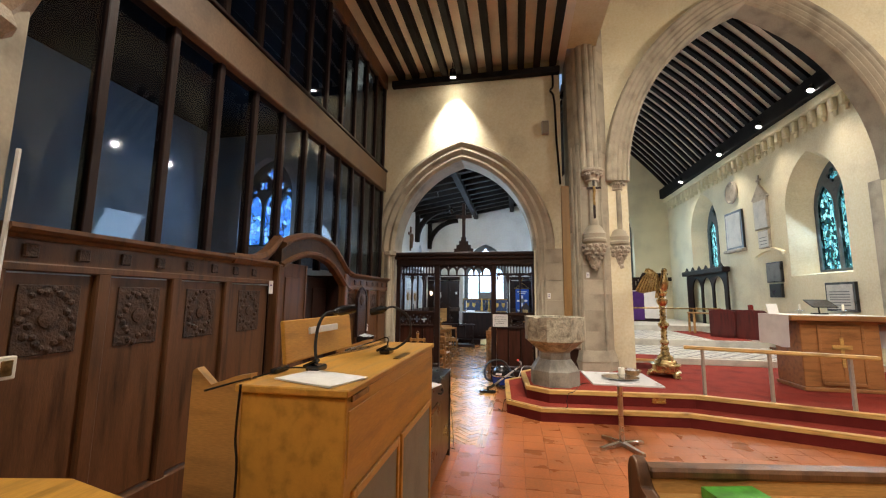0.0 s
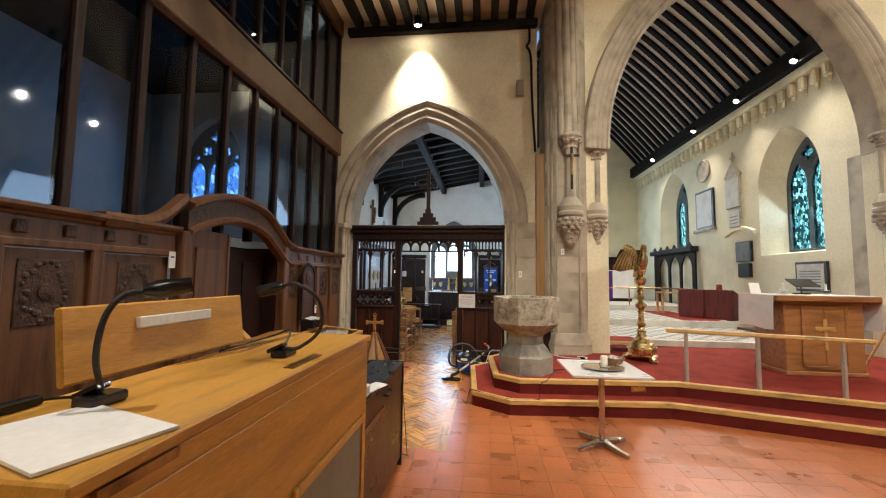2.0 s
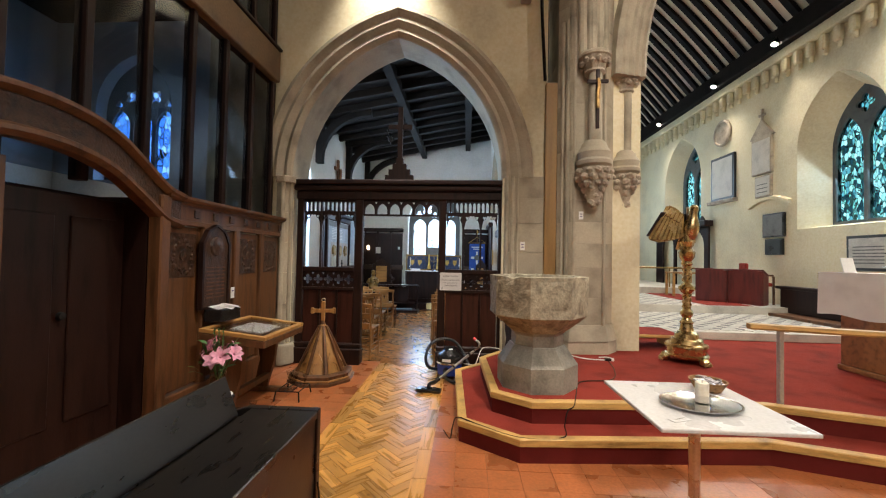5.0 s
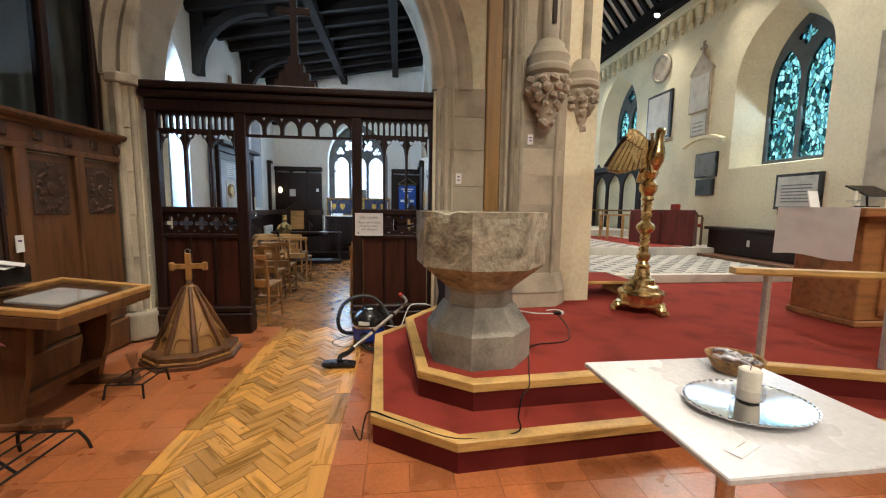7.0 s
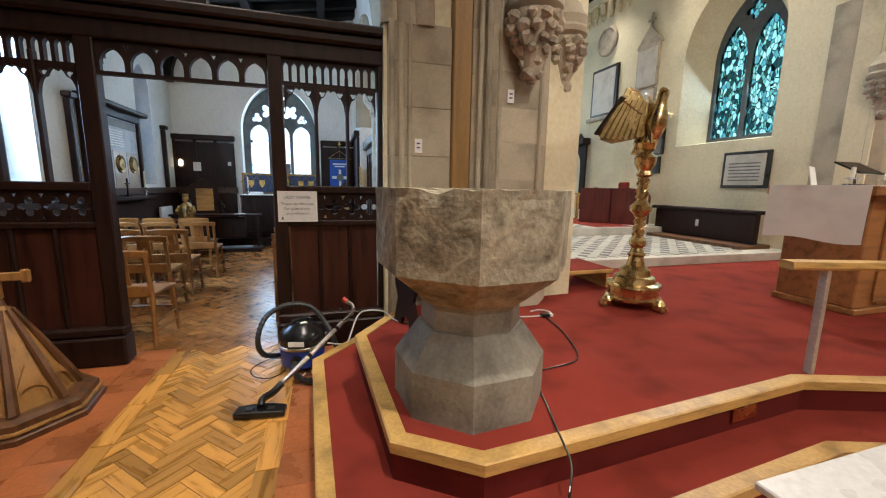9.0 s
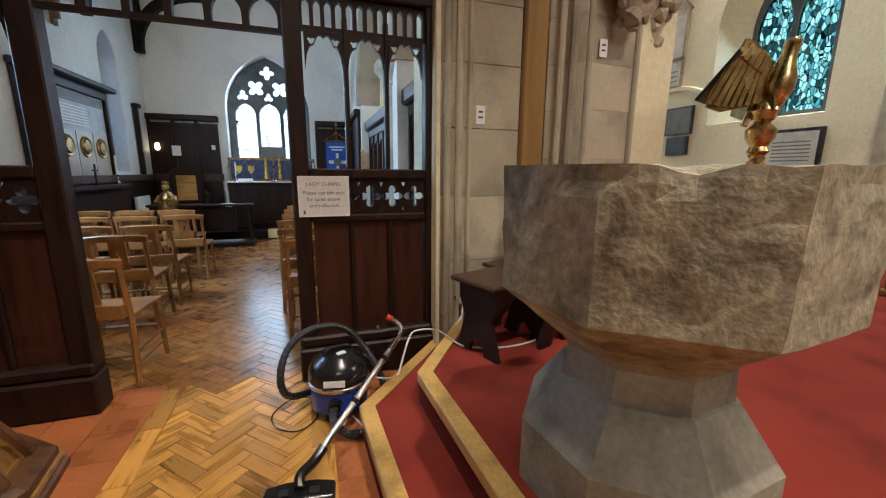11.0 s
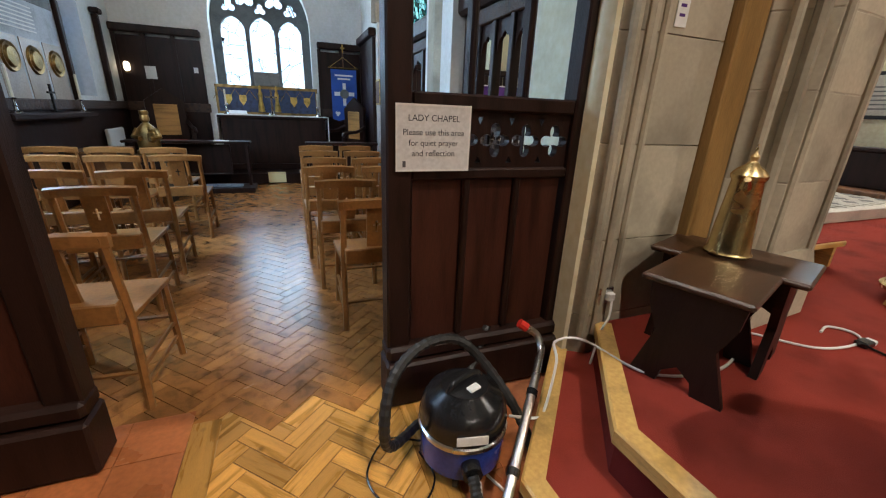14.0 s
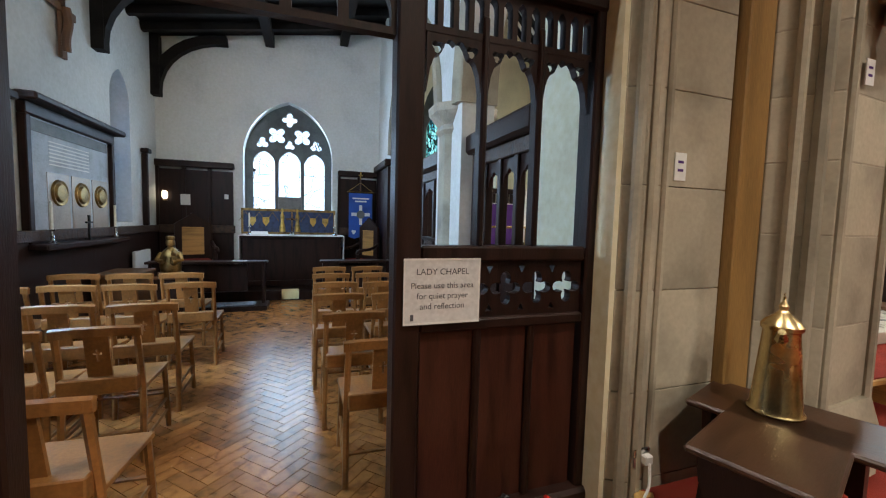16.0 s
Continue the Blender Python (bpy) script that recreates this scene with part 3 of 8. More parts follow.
# stone arch orders and piers
def arch_order(name, pts, place, w, d0, d1, mat, label, ridges=3):
    """A moulded band round an opening: a solid ring w wide with rounded ridges."""
    bm = bmesh.new()
    n = len(pts)
    prof = [(0.0, d0)]
    for k in range(ridges):
        a, b = w * k / ridges, w * (k + 1) / ridges
        prof += [(a + (b - a) * 0.15, d0 - 0.02 * (k + 1)), (a + (b - a) * 0.5, d0 - 0.045 - 0.015 * k), (a + (b - a) * 0.85, d0 - 0.02 * (k + 1))]
    prof += [(w, d0 + 0.0), (w, d1), (0.0, d1)]
    rings = []
    for i in range(n):
        ns = []
        for j, k in ((i - 1, i), (i, i + 1)):
            if j >= 0 and k < n:
                tx, ty = pts[k][0] - pts[j][0], pts[k][1] - pts[j][1]
                ln = math.hypot(tx, ty)
                ns.append((ty / ln, -tx / ln))
        a0, a1 = ns[0], ns[-1]
        q = 1 + a0[0] * a1[0] + a0[1] * a1[1]
        nx, ny = (a0[0] + a1[0]) / q, (a0[1] + a1[1]) / q
        rings.append([bm.verts.new(place(pts[i][0] + nx * a, pts[i][1] + ny * a, d)) for a, d in prof])
    m = len(prof)
    for q, r in zip(rings, rings[1:]):
        for k in range(m):
            bm.faces.new((q[k], q[(k + 1) % m], r[(k + 1) % m], r[k]))
    bm.faces.new(rings[0]), bm.faces.new(list(reversed(rings[-1])))
    return solo(name, bm, mat, label, kind="structure")


AR2 = pointed(-0.80, 1.44, 2.60, 1.93, 2.59, 16)
arch_order("trim_chapel_arch", AR2, py(YA), 0.43, -0.01, 0.53, STONE, "weathered limestone pointed arch with chamfered mouldings", 3)
AR3 = [(u, v) for u, v in pointed(3.23, 2.29, 3.95, 3.46, 3.90, 18)]
arch_order("trim_chancel_arch", AR3, pc, 0.46, 0.02, 0.40, STONE, "moulded limestone chancel arch", 5)
AR4 = [(u, v) for u, v in pointed(8.1, 1.40, 3.95, 2.86, 3.90, 16)]
arch_order("trim_transept_arch", AR4, pc, 0.42, 0.02, 0.78, STONE, "moulded limestone transept arch", 5)
def poly_ring(bm, poly, z0, z1, grow=0.0):
    cx, cy = sum(p[0] for p in poly) / len(poly), sum(p[1] for p in poly) / len(poly)
    q = [(cx + (x - cx) * (1 + grow), cy + (y - cy) * (1 + grow)) for x, y in poly]
    return prism(bm, q, z0, z1, bevel=0.0035)


# the pier between chapel arch and chancel arch: coursed blocks
PIER = [(1.50, 8.02), (1.93, 8.06), (2.08, 8.22), (2.10, 8.85), (1.36, 8.85), (1.36, 8.20)]
pier = thing("pier", "pale limestone pier of coursed blocks with chamfered corners", "pier", kind="structure")
z, k = H2 + 0.36, 0
random.seed(4)
while z < 8.4:
    h = random.choice((0.30, 0.34, 0.38, 0.27))
    bm = bmesh.new()
    poly_ring(bm, PIER, z, z + h - 0.004, 0.0)
    part("stone_block", bm, STONE, pier)
    z += h
    k += 1
bm = bmesh.new()
poly_ring(bm, PIER, H2, 8.4, -0.005)
part("core", bm, MORTAR, pier)
bm = bmesh.new()
poly_ring(bm, PIER, H2 - 0.01, H2 + 0.16, 0.16)
part("plinth", bm, STONE, pier)
bm = prism(bmesh.new(), [(1.72 + (x - 1.72) * 1.16, 8.45 + (y - 8.45) * 1.16) for x, y in PIER], H2 + 0.16, H2 + 0.355, top=0.88)
part("plinth_slope", bm, STONE, pier)

for qx, qy, r in ((1.405, 8.125, 0.022), (1.455, 8.07, 0.028), (1.525, 8.018, 0.02), (1.915, 8.055, 0.022)):
    part("roll_moulding", tube(bmesh.new(), [(qx, qy, H2 + 0.34), (qx, qy, 4.6)], r, 8), STONE, pier, soft=True)

# right jamb of the chapel arch, in blocks with a roll at its edge
jamb = thing("arch_jamb", "pale limestone arch jamb of coursed blocks beside the screen", "jamb", kind="structure")
z = 0.0
while z < 2.60:
    h = random.choice((0.34, 0.38, 0.42))
    h = min(h, 2.61 - z) if 2.61 - z < h + 0.15 else h
    part("stone_block", prism(bmesh.new(), [(0.685, YA - 0.005), (0.76, YA - 0.05), (1.20, YA - 0.05), (1.20, YA + 0.3), (0.685, YA + 0.3)], z, z + h - 0.003, bevel=0.003), STONE, jamb)
    z += h
for dx, r in ((0.715, 0.022), (0.79, 0.026), (0.855, 0.018)):
    part("roll_moulding", tube(bmesh.new(), [(dx, YA - 0.05, 0.28), (dx, YA - 0.05, 2.61)], r, 8), STONE, jamb, soft=True)
jamb2 = thing("arch_jamb", "pale moulded limestone arch jamb with a small capital", "jamb", kind="structure")
z = 0.0
while z < 2.49:
    h = min(0.42, 2.50 - z)
    part("stone_block", prism(bmesh.new(), [(-2.445, YA - 0.05), (-2.37, YA - 0.07), (-2.29, YA - 0.02), (-2.25, YA + 0.12), (-2.445, YA + 0.3)], z, z + h - 0.006, bevel=0.006), STONE, jamb2)
    z += max(h, 0.1)
for dx, dy, r in ((-2.35, -0.06, 0.035), (-2.27, 0.02, 0.03)):
    part("shaft", tube(bmesh.new(), [(dx, YA + dy, 0.3), (dx, YA + dy, 2.50)], r, 10), STONE, jamb2, soft=True)
part("capital", prism(bmesh.new(), [(-2.445, YA - 0.1), (-2.31, YA - 0.12), (-2.20, YA), (-2.20, YA + 0.3), (-2.445, YA + 0.3)], 2.50, 2.60, bevel=0.02), STONE_D, jamb2)
part("base", prism(bmesh.new(), [(-2.445, YA - 0.14), (-2.28, YA - 0.14), (-2.18, YA - 0.02), (-2.18, YA + 0.3), (-2.445, YA + 0.3)], 0.0, 0.28, bevel=0.03, top=0.9), STONE, jamb2)

# brown boxed post in the angle between jamb and pier
solo("trim_boxed_post", bx(1.205, 1.355, YA - 0.10, YA + 0.02, H2, 3.85, 0.006), BOXED, "brown wooden boxing in the wall angle", kind="structure")


def corbel(name, at, scale=1.0, face=-90, statue=False, label="carved limestone corbel with foliage, shafts and ringed capital"):
    """A corbel with foliage below, ringed base, shafts and capital; z counts from the capital's top."""
    ob = thing(name, label, "corbel", pose(*at, 0, 0, face), kind="structure", group="wall corbels")
    s = scale
    lathe_m = Matrix.Scale(s, 4)
    part("capital", lathe(bmesh.new(), [(0.10, -0.24), (0.125, -0.22), (0.11, -0.19), (0.13, -0.13), (0.17, -0.06), (0.19, -0.05), (0.19, -0.02), (0.175, 0.0)], 12, lathe_m), STONE_D, ob)
    bm = bmesh.new()
    for i in range(14):
        a = 2 * math.pi * i / 14
        lathe(bm, [(0.01, -0.03), (0.035, 0.0), (0.01, 0.035)], 6, lathe_m @ pose(0.155 * math.cos(a), 0.155 * math.sin(a), -0.10 - 0.03 * (i % 2)))
    part("capital_leaves", bm, STONE_D, ob, soft=True)
    for dx in ((-0.05, 0.06) if not statue else (0.0,)):
        part("shaft", tube(bmesh.new(), [lathe_m @ Vector((0.03, dx, -0.24)), lathe_m @ Vector((0.03, dx, -1.02))], (0.05 if not statue else 0.075) * s, 12), STONE, ob, soft=True)
    part("ringed_base", lathe(bmesh.new(), [(0.16, -1.34), (0.2, -1.31), (0.205, -1.27), (0.18, -1.24), (0.185, -1.2), (0.195, -1.17), (0.17, -1.13), (0.15, -1.1), (0.14, -1.06), (0.10, -1.02)], 20, lathe_m), STONE, ob, soft=True)
    bm = bmesh.new()
    random.seed(9)
    for ring, (r, z) in enumerate(((0.18, -1.38), (0.17, -1.45), (0.14, -1.52), (0.10, -1.58), (0.07, -1.66), (0.05, -1.74))):
        n = max(4, int(r * 60))
        for i in range(n):
            a = 2 * math.pi * (i + 0.5 * (ring % 2)) / n + random.uniform(-0.1, 0.1)
            q = random.uniform(0.036, 0.055)
            lathe(bm, [(q * 0.3, -q), (q, -q * 0.2), (q * 0.75, q * 0.5), (q * 0.2, q * 0.7)], 6, lathe_m @ pose(r * math.cos(a), r * math.sin(a), z, random.uniform(-30, 30), random.uniform(-30, 30)))
    lathe(bm, [(0.03, -1.80), (0.07, -1.72), (0.10, -1.6), (0.17, -1.42), (0.17, -1.34)], 12, lathe_m)
    part("carved_foliage", bm, STONE_D, ob, soft=True)
    return ob


shafts = thing("wall_shaft", "tall bundle of moulded limestone shafts above the corbel", "shaft", kind="structure")
for dx, dy, r in ((-0.20, 0.06, 0.05), (-0.10, 0.0, 0.06), (0.0, -0.03, 0.065), (0.10, 0.0, 0.06), (0.19, 0.06, 0.05)):
    part("roll_moulding", tube(bmesh.new(), [(1.72 + dx, 8.0 + dy, 4.06), (1.70 + dx, 7.99 + dy, 5.5), (1.66 + dx, 7.97 + dy, 8.4)], r, 10), STONE, shafts, soft=True)
corbel("corbel", (1.74, 7.92, 4.06), 1.06, -90, True)
corbel("corbel", (2.26, 8.32, 3.96), 0.98, -10)
corbel("corbel", (7.14, 8.52, 4.20), 1.04, -120)
corbel("corbel", (8.02, 8.48, 4.22), 1.02, -60)
solo("wall_pier_south", prism(bmesh.new(), [(7.08, 8.60), (7.2, 8.46), (7.92, 8.50), (8.06, 8.62), (8.0, 9.3), (7.10, 9.2)], 0, 3.95, bevel=0.01), STONE, "limestone pier between chancel arch and transept arch", kind="structure")

# carpeted platform in two levels with oak nosings
LOW = [(0.72, 8.42), (0.09, 7.72), (0.155, 6.28), (0.61, 5.97), (2.48, 6.12), (4.50, 5.46), (6.30, 5.97), (10.2, 7.05), (10.2, 8.5), (1.0, 8.5), (1.0, 8.42)]
TOP = [(0.80, 8.24), (0.375, 7.66), (0.435, 6.49), (0.745, 6.27), (2.68, 6.42), (4.72, 5.78), (6.93, 6.57), (10.2, 7.75), (10.2, 19.4), (1.36, 19.4), (1.36, 8.24)]


def platform(name, poly, z0, z1, edge, label):
    ob = thing(name, label, "platform", kind="structure")
    part("riser", prism(bmesh.new(), poly, z0, z1 - 0.03), CARPET_SHADE, ob, "red carpeted riser with shade put into its colour")
    part("carpet", prism(bmesh.new(), poly, z1 - 0.029, z1), CARPET, ob, "worn red carpet")
    for i in range(edge):
        a, b = Vector((*poly[i], 0)), Vector((*poly[i + 1], 0))
        d = (b - a).normalized()
        n = Vector((d.y, -d.x, 0))
        c = sum((Vector((*p, 0)) for p in poly), Vector()) / len(poly)
        if n.dot(c - (a + b) / 2) > 0:
            n = -n
        ends = []
        for j, (p, o) in enumerate(((a, i - 1), (b, i + 1))):
            if 0 <= o < edge:
                q0, q1 = Vector((*poly[o], 0)), Vector((*poly[o + 1], 0))
                e = (q1 - q0).normalized()
                m = Vector((e.y, -e.x, 0))
                if m.dot(c - (q0 + q1) / 2) > 0:
                    m = -m
                s = (n + m) / (1 + n.dot(m))
            else:
                s = n
            ends.append((p, s))
        bm = bmesh.new()
        prof = [(0.012, z1 - 0.045), (0.012, z1 + 0.002), (0.004, z1 + 0.008), (-0.062, z1 + 0.008), (-0.062, z1 - 0.045)]
        rings = [[bm.verts.new(p + s * u + Vector((0, 0, v))) for u, v in prof] for p, s in ends]
        for k in range(5):
            bm.faces.new((rings[0][k], rings[0][(k + 1) % 5], rings[1][(k + 1) % 5], rings[1][k]))
        bm.faces.new(rings[0]), bm.faces.new(list(reversed(rings[1])))
        part("nosing", bm, TRIM, ob)
    return ob


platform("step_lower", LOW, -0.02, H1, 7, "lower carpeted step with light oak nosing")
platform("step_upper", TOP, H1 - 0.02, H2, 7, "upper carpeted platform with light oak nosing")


# ---------- windows ----------
def window(name, place, outline, lights, sill, spring, depth, pane, label, stone=LEAD, upper=()):
    """Tracery plate with lancet lights and upper foils; one pane behind it."""
    ob = thing(name, label, "window", kind="structure")
    holes = []
    for c, half, rise in lights:
        holes.append(pointed(c, half, spring, rise, sill, 6))
    for u, v, r, k, turn in upper:
        holes.append(lobes(u, v, r, k, turn, 0.5, 8 * k))
    part("tracery", plate(bmesh.new(), outline, holes, place, depth, depth + 0.10), stone, ob)
    for (c, half, rise) in lights:
        p = part("pane", plate(bmesh.new(), pointed(c, half + 0.012, spring, rise + 0.012, sill - 0.012, 6), [], place, depth + 0.04, depth + 0.05), pane, ob)
        p.visible_shadow = False
    for u, v, r, k, turn in upper:
        p = part("pane", plate(bmesh.new(), circle(u, v, r * 1.02, 12), [], place, depth + 0.04, depth + 0.05), pane, ob)
        p.visible_shadow = False
    return ob


window("window_1", px(XS), WIN[0], [(10.38, 0.275, 0.6), (11.0, 0.275, 0.6)], 2.38, 3.80, 0.42, TEAL, "two-light stained glass window in teal and green", upper=[(10.69, 4.56, 0.18, 4, 0)])
window("window_2", px(XS), WIN[1], [(15.75, 0.27, 0.5), (16.4, 0.27, 0.5)], 2.82, 4.1, 0.42, TEAL, "two-light stained glass window in teal and green", upper=[(16.08, 4.92, 0.2, 4, 0)])
window("window_3", py(19.4), EW, [(3.5, 0.32, 0.55), (4.3, 0.32, 0.6), (5.1, 0.32, 0.55)], 2.6, 4.4, 0.30, TEAL, "tall three-light east window of pale stained glass", upper=[(3.9, 5.45, 0.26, 4, 0), (4.7, 5.45, 0.26, 4, 0), (4.3, 6.0, 0.2, 4, 0)])
window("window_4", py(YE), CW, [(-1.37, 0.205, 0.26), (-0.88, 0.215, 0.28), (-0.39, 0.205, 0.26)], 1.60, 2.52, 0.24, PALEG, "three-light chapel window of pale leaded glass",
       upper=[(-1.125, 3.11, 0.185, 4, 0.8), (-0.635, 3.11, 0.185, 4, 0.8), (-0.88, 3.44, 0.15, 4, 0), (-1.40, 2.94, 0.12, 3, 1.57), (-0.36, 2.94, 0.12, 3, 1.57), (-0.88, 2.92, 0.10, 3, 1.57)])
window("window_5", px(XC0), NW[1], [(9.95, 0.29, 0.45), (10.65, 0.29, 0.45)], 1.35, 2.9, -0.40, BLUEG, "two-light chapel side window of bluish glass", upper=[(10.3, 3.62, 0.19, 4, 0)])
window("window_6", py(12.2), NE, [(-8.80, 0.25, 0.42), (-8.20, 0.25, 0.46), (-7.60, 0.25, 0.42)], 3.4, 4.75, 0.3, BLUEG, "three-light window of bluish leaded glass in the north room", upper=[(-8.2, 5.95, 0.22, 4, 0), (-8.52, 5.52, 0.18, 4, 0.8), (-7.88, 5.52, 0.18, 4, 0.8), (-8.86, 5.32, 0.10, 3, 1.57), (-7.54, 5.32, 0.10, 3, 1.57)])
window("window_7", px(XC0), NW[0], [(14.2, 0.24, 0.38)], 1.4, 3.0, -0.40, BLUEG, "small lancet in a deep white splay")


def splay(outer, inner, place, depth):
    """Plastered reveal that narrows from the wall face to the tracery."""
    bm = bmesh.new()
    rings = [[bm.verts.new(place(u, v, d)) for u, v in loop] for loop, d in ((outer, 0.002), (inner, depth - 0.003), (inner, depth - 0.001))]
    n = len(outer)
    for a, b in zip(rings, rings[1:]):
        for k in range(n):
            bm.faces.new((a[k], a[(k + 1) % n], b[(k + 1) % n], b[k]))
    bmesh.ops.recalc_face_normals(bm, faces=bm.faces)
    return solo("wall_window_splay", bm, PLASTER, "cream plastered splay round the chancel window", kind="structure")


splay(pointed(10.75, 0.918, 3.90, 1.298, 2.252), pointed(10.69, 0.65, 3.80, 1.12, 2.32), px(XS), 0.42)
splay(pointed(16.1, 1.048, 4.10, 1.448, 2.702), pointed(16.08, 0.70, 4.10, 1.20, 2.76), px(XS), 0.42)


def sky_backdrop(x0, x1, y0, y1, z0, z1):
    return solo("backdrop", bx(x0, x1, y0, y1, z0, z1), SKYGLOW, "bright overcast sky outside the window", kind="structure")


sky_backdrop(-2.9, 1.2, 16.7, 16.72, 0.8, 5.0)
sky_backdrop(-3.84, -3.82, 9.25, 11.4, 0.8, 4.8)
# two unseen walls, added to hide the glowing backdrop from the north room
solo("wall_light_well", bx(-3.98, -3.92, 9.08, 12.19, 0, 6.39), PLASTER_W, "grey plastered wall added to hide the glowing backdrop", kind="structure")
solo("wall_light_well_end", bx(-3.919, -3.602, 9.08, 9.16, 0, 6.39), PLASTER_W, "grey plastered end of the wall added to hide the backdrop", kind="structure")
sky_backdrop(-11.0, -5.5, 13.5, 13.52, 2.0, 7.6)
sky_backdrop(8.1, 8.12, 9.6, 12.4, 1.8, 6.0)
sky_backdrop(8.1, 8.12, 14.6, 18.2, 1.8, 6.6)
sky_backdrop(2.0, 6.5, 20.6, 20.62, 2.0, 7.5)
sky_backdrop(-4.5, -4.48, 13.3, 15.2, 1.0, 4.5)

# ---------- oak screen along the aisle ----------
DY0, DY1 = 4.35, 6.1   # doorway in the screen
dado = thing("wall_screen", "brown oak panelled screen with carved panels and moulded cornice", "panelling", kind="structure")
segs = [(1.95, 2.50), (2.50, 3.06), (3.06, 3.63), (3.63, 4.30), (6.15, 6.70), (6.70, 7.22), (7.22, 7.74), (7.74, 8.24)]
for a, b in segs:
    part("panel", bx(XN - 0.06, XN - 0.025, a + 0.04, b - 0.04, 0.28, 1.74), OAK_M, dado)
    part("stile", bx(XN - 0.06, XN + 0.012, a - 0.045, a + 0.045, 0.22, 1.80, 0.01), OAK_M, dado)
    bm = bmesh.new()
    random.seed(int(a * 100))
    c, zc = (a + b) / 2, 1.48
    lathe(bm, [(0.055, 0.0), (0.05, 0.02), (0.02, 0.026)], 14, Matrix.Translation((XN - 0.025, c, zc)) @ pose(0, 0, 0, 0, 90, 0))
    for k in range(22):
        t = 2 * math.pi * k / 22
        r = random.uniform(0.09, 0.14)
        q = random.uniform(0.018, 0.03)
        lathe(bm, [(q, 0.0), (q * 0.9, 0.012), (q * 0.4, 0.02)], 6, Matrix.Translation((XN - 0.025, c + r * math.cos(t), zc + 1.35 * r * math.sin(t))) @ pose(0, 0, 0, 0, 90, 0))
    box(bm, XN - 0.0255, XN - 0.016, c - 0.16, c + 0.16, zc - 0.20, zc + 0.20, 0.004)
    part("carving", bm, CARVE, dado, "dark carved shield in foliage", True)
for a, b in ((1.95, 4.30), (6.15, 8.24)):
    part("rail", bx(XN - 0.06, XN + 0.014, a, b, 1.75, 1.80, 0.008), OAK_M, dado)
    part("frieze", bx(XN - 0.06, XN + 0.0, a, b, 1.80, 1.93), OAK_M, dado)
    bm = bmesh.new()
    y = a + 0.1
    while y < b - 0.1:
        box(bm, XN, XN + 0.018, y, y + 0.075, 1.825, 1.905, 0.008)
        y += 0.27
    part("frieze_bosses", bm, CARVE, dado)
    part("cornice", sweep(bmesh.new(), [(XN, a, 1.93), (XN, b, 1.93)], [(-0.06, 0), (0.02, 0), (0.03, 0.02), (0.055, 0.03), (0.07, 0.05), (0.07, 0.075), (-0.06, 0.085)], lambda i: (Vector((1, 0, 0)), Vector((0, 0, 1)))), OAK_M, dado)
    part("skirting", bx(XN - 0.06, XN + 0.02, a, b, 0.0, 0.26, 0.01), OAK_M, dado)

# hooded doorway
hood = thing("door_surround", "brown oak doorway with a swept moulded hood", "doorway", kind="structure")
for y in (DY0 - 0.03, DY1 - 0.03):
    part("post", bx(XN - 0.06, XN + 0.06, y, y + 0.11, 0, 1.98, 0.012), OAK_M, hood)
path = [(XN, 3.62, 1.98), (XN, 3.95, 2.0), (XN, 4.15, 2.08), (XN, 4.35, 2.26)]
top = curve_pts([(XN, 4.40, 2.20), (XN, 4.62, 2.30), (XN, 4.95, 2.39), (XN, 5.30, 2.40), (XN, 5.62, 2.33), (XN, 5.9, 2.17), (XN, 6.12, 2.03), (XN, 6.32, 1.98)], 5)
for dz, w, nm in ((0.0, 0.09, "hood_moulding"), (-0.13, 0.05, "hood_frieze"), (-0.24, 0.075, "hood_lower_moulding")):
    part(nm, sweep(bmesh.new(), [Vector(p) + Vector((0, 0, dz)) for p in top], [(-0.05, -0.03), (w * 0.5, -0.03), (w, 0.0), (w, 0.03), (w * 0.4, 0.05), (-0.05, 0.05)] if nm != "hood_frieze" else [(-0.05, -0.08), (0.03, -0.08), (0.03, 0.10), (-0.05, 0.10)], lambda i: (Vector((1, 0, 0)), Vector((0, 0, 1)))), OAK_M if nm != "hood_frieze" else CARVE, hood)
part("hood_sweep", sweep(bmesh.new(), curve_pts(path, 5), [(-0.05, -0.05), (0.05, -0.05), (0.07, 0.0), (0.05, 0.05), (-0.05, 0.05)], lambda i: (Vector((1, 0, 0)), Vector((0, 0, 1)))), OAK_M, hood)
leaf = thing("door_1", "closed half of a brown oak door in the screen", "door", kind="structure")
part("leaf", bx(XN - 0.05, XN - 0.01, DY0 + 0.08, 5.0, 0.02, 2.02, 0.006), OAK_M, leaf)
part("raised_panel", bx(XN - 0.012, XN + 0.004, DY0 + 0.2, 4.88, 0.3, 1.85, 0.006), OAK_M, leaf)
part("edge", bx(XN - 0.05, XN + 0.0, 5.0, 5.03, 0.02, 2.02), OAK_M, leaf)
leaf2 = thing("door_2", "dark oak inner door standing ajar behind the hood", "door", kind="structure")
part("leaf", bx(XN - 0.30, XN - 0.25, 5.04, 6.06, 0.02, 1.90, 0.006), OAK, leaf2)
for y in (5.15, 5.62):
    part("raised_panel", bx(XN - 0.252, XN - 0.235, y, y + 0.36, 0.3, 1.75, 0.006), OAK, leaf2)
part("knob", lathe(bmesh.new(), [(0.012, 0), (0.03, 0.02), (0.025, 0.045), (0.008, 0.05)], 12, Matrix.Translation((XN - 0.25, 5.56, 1.05)) @ pose(0, 0, 0, 0, 90, 0)), IRON, leaf2, soft=True)

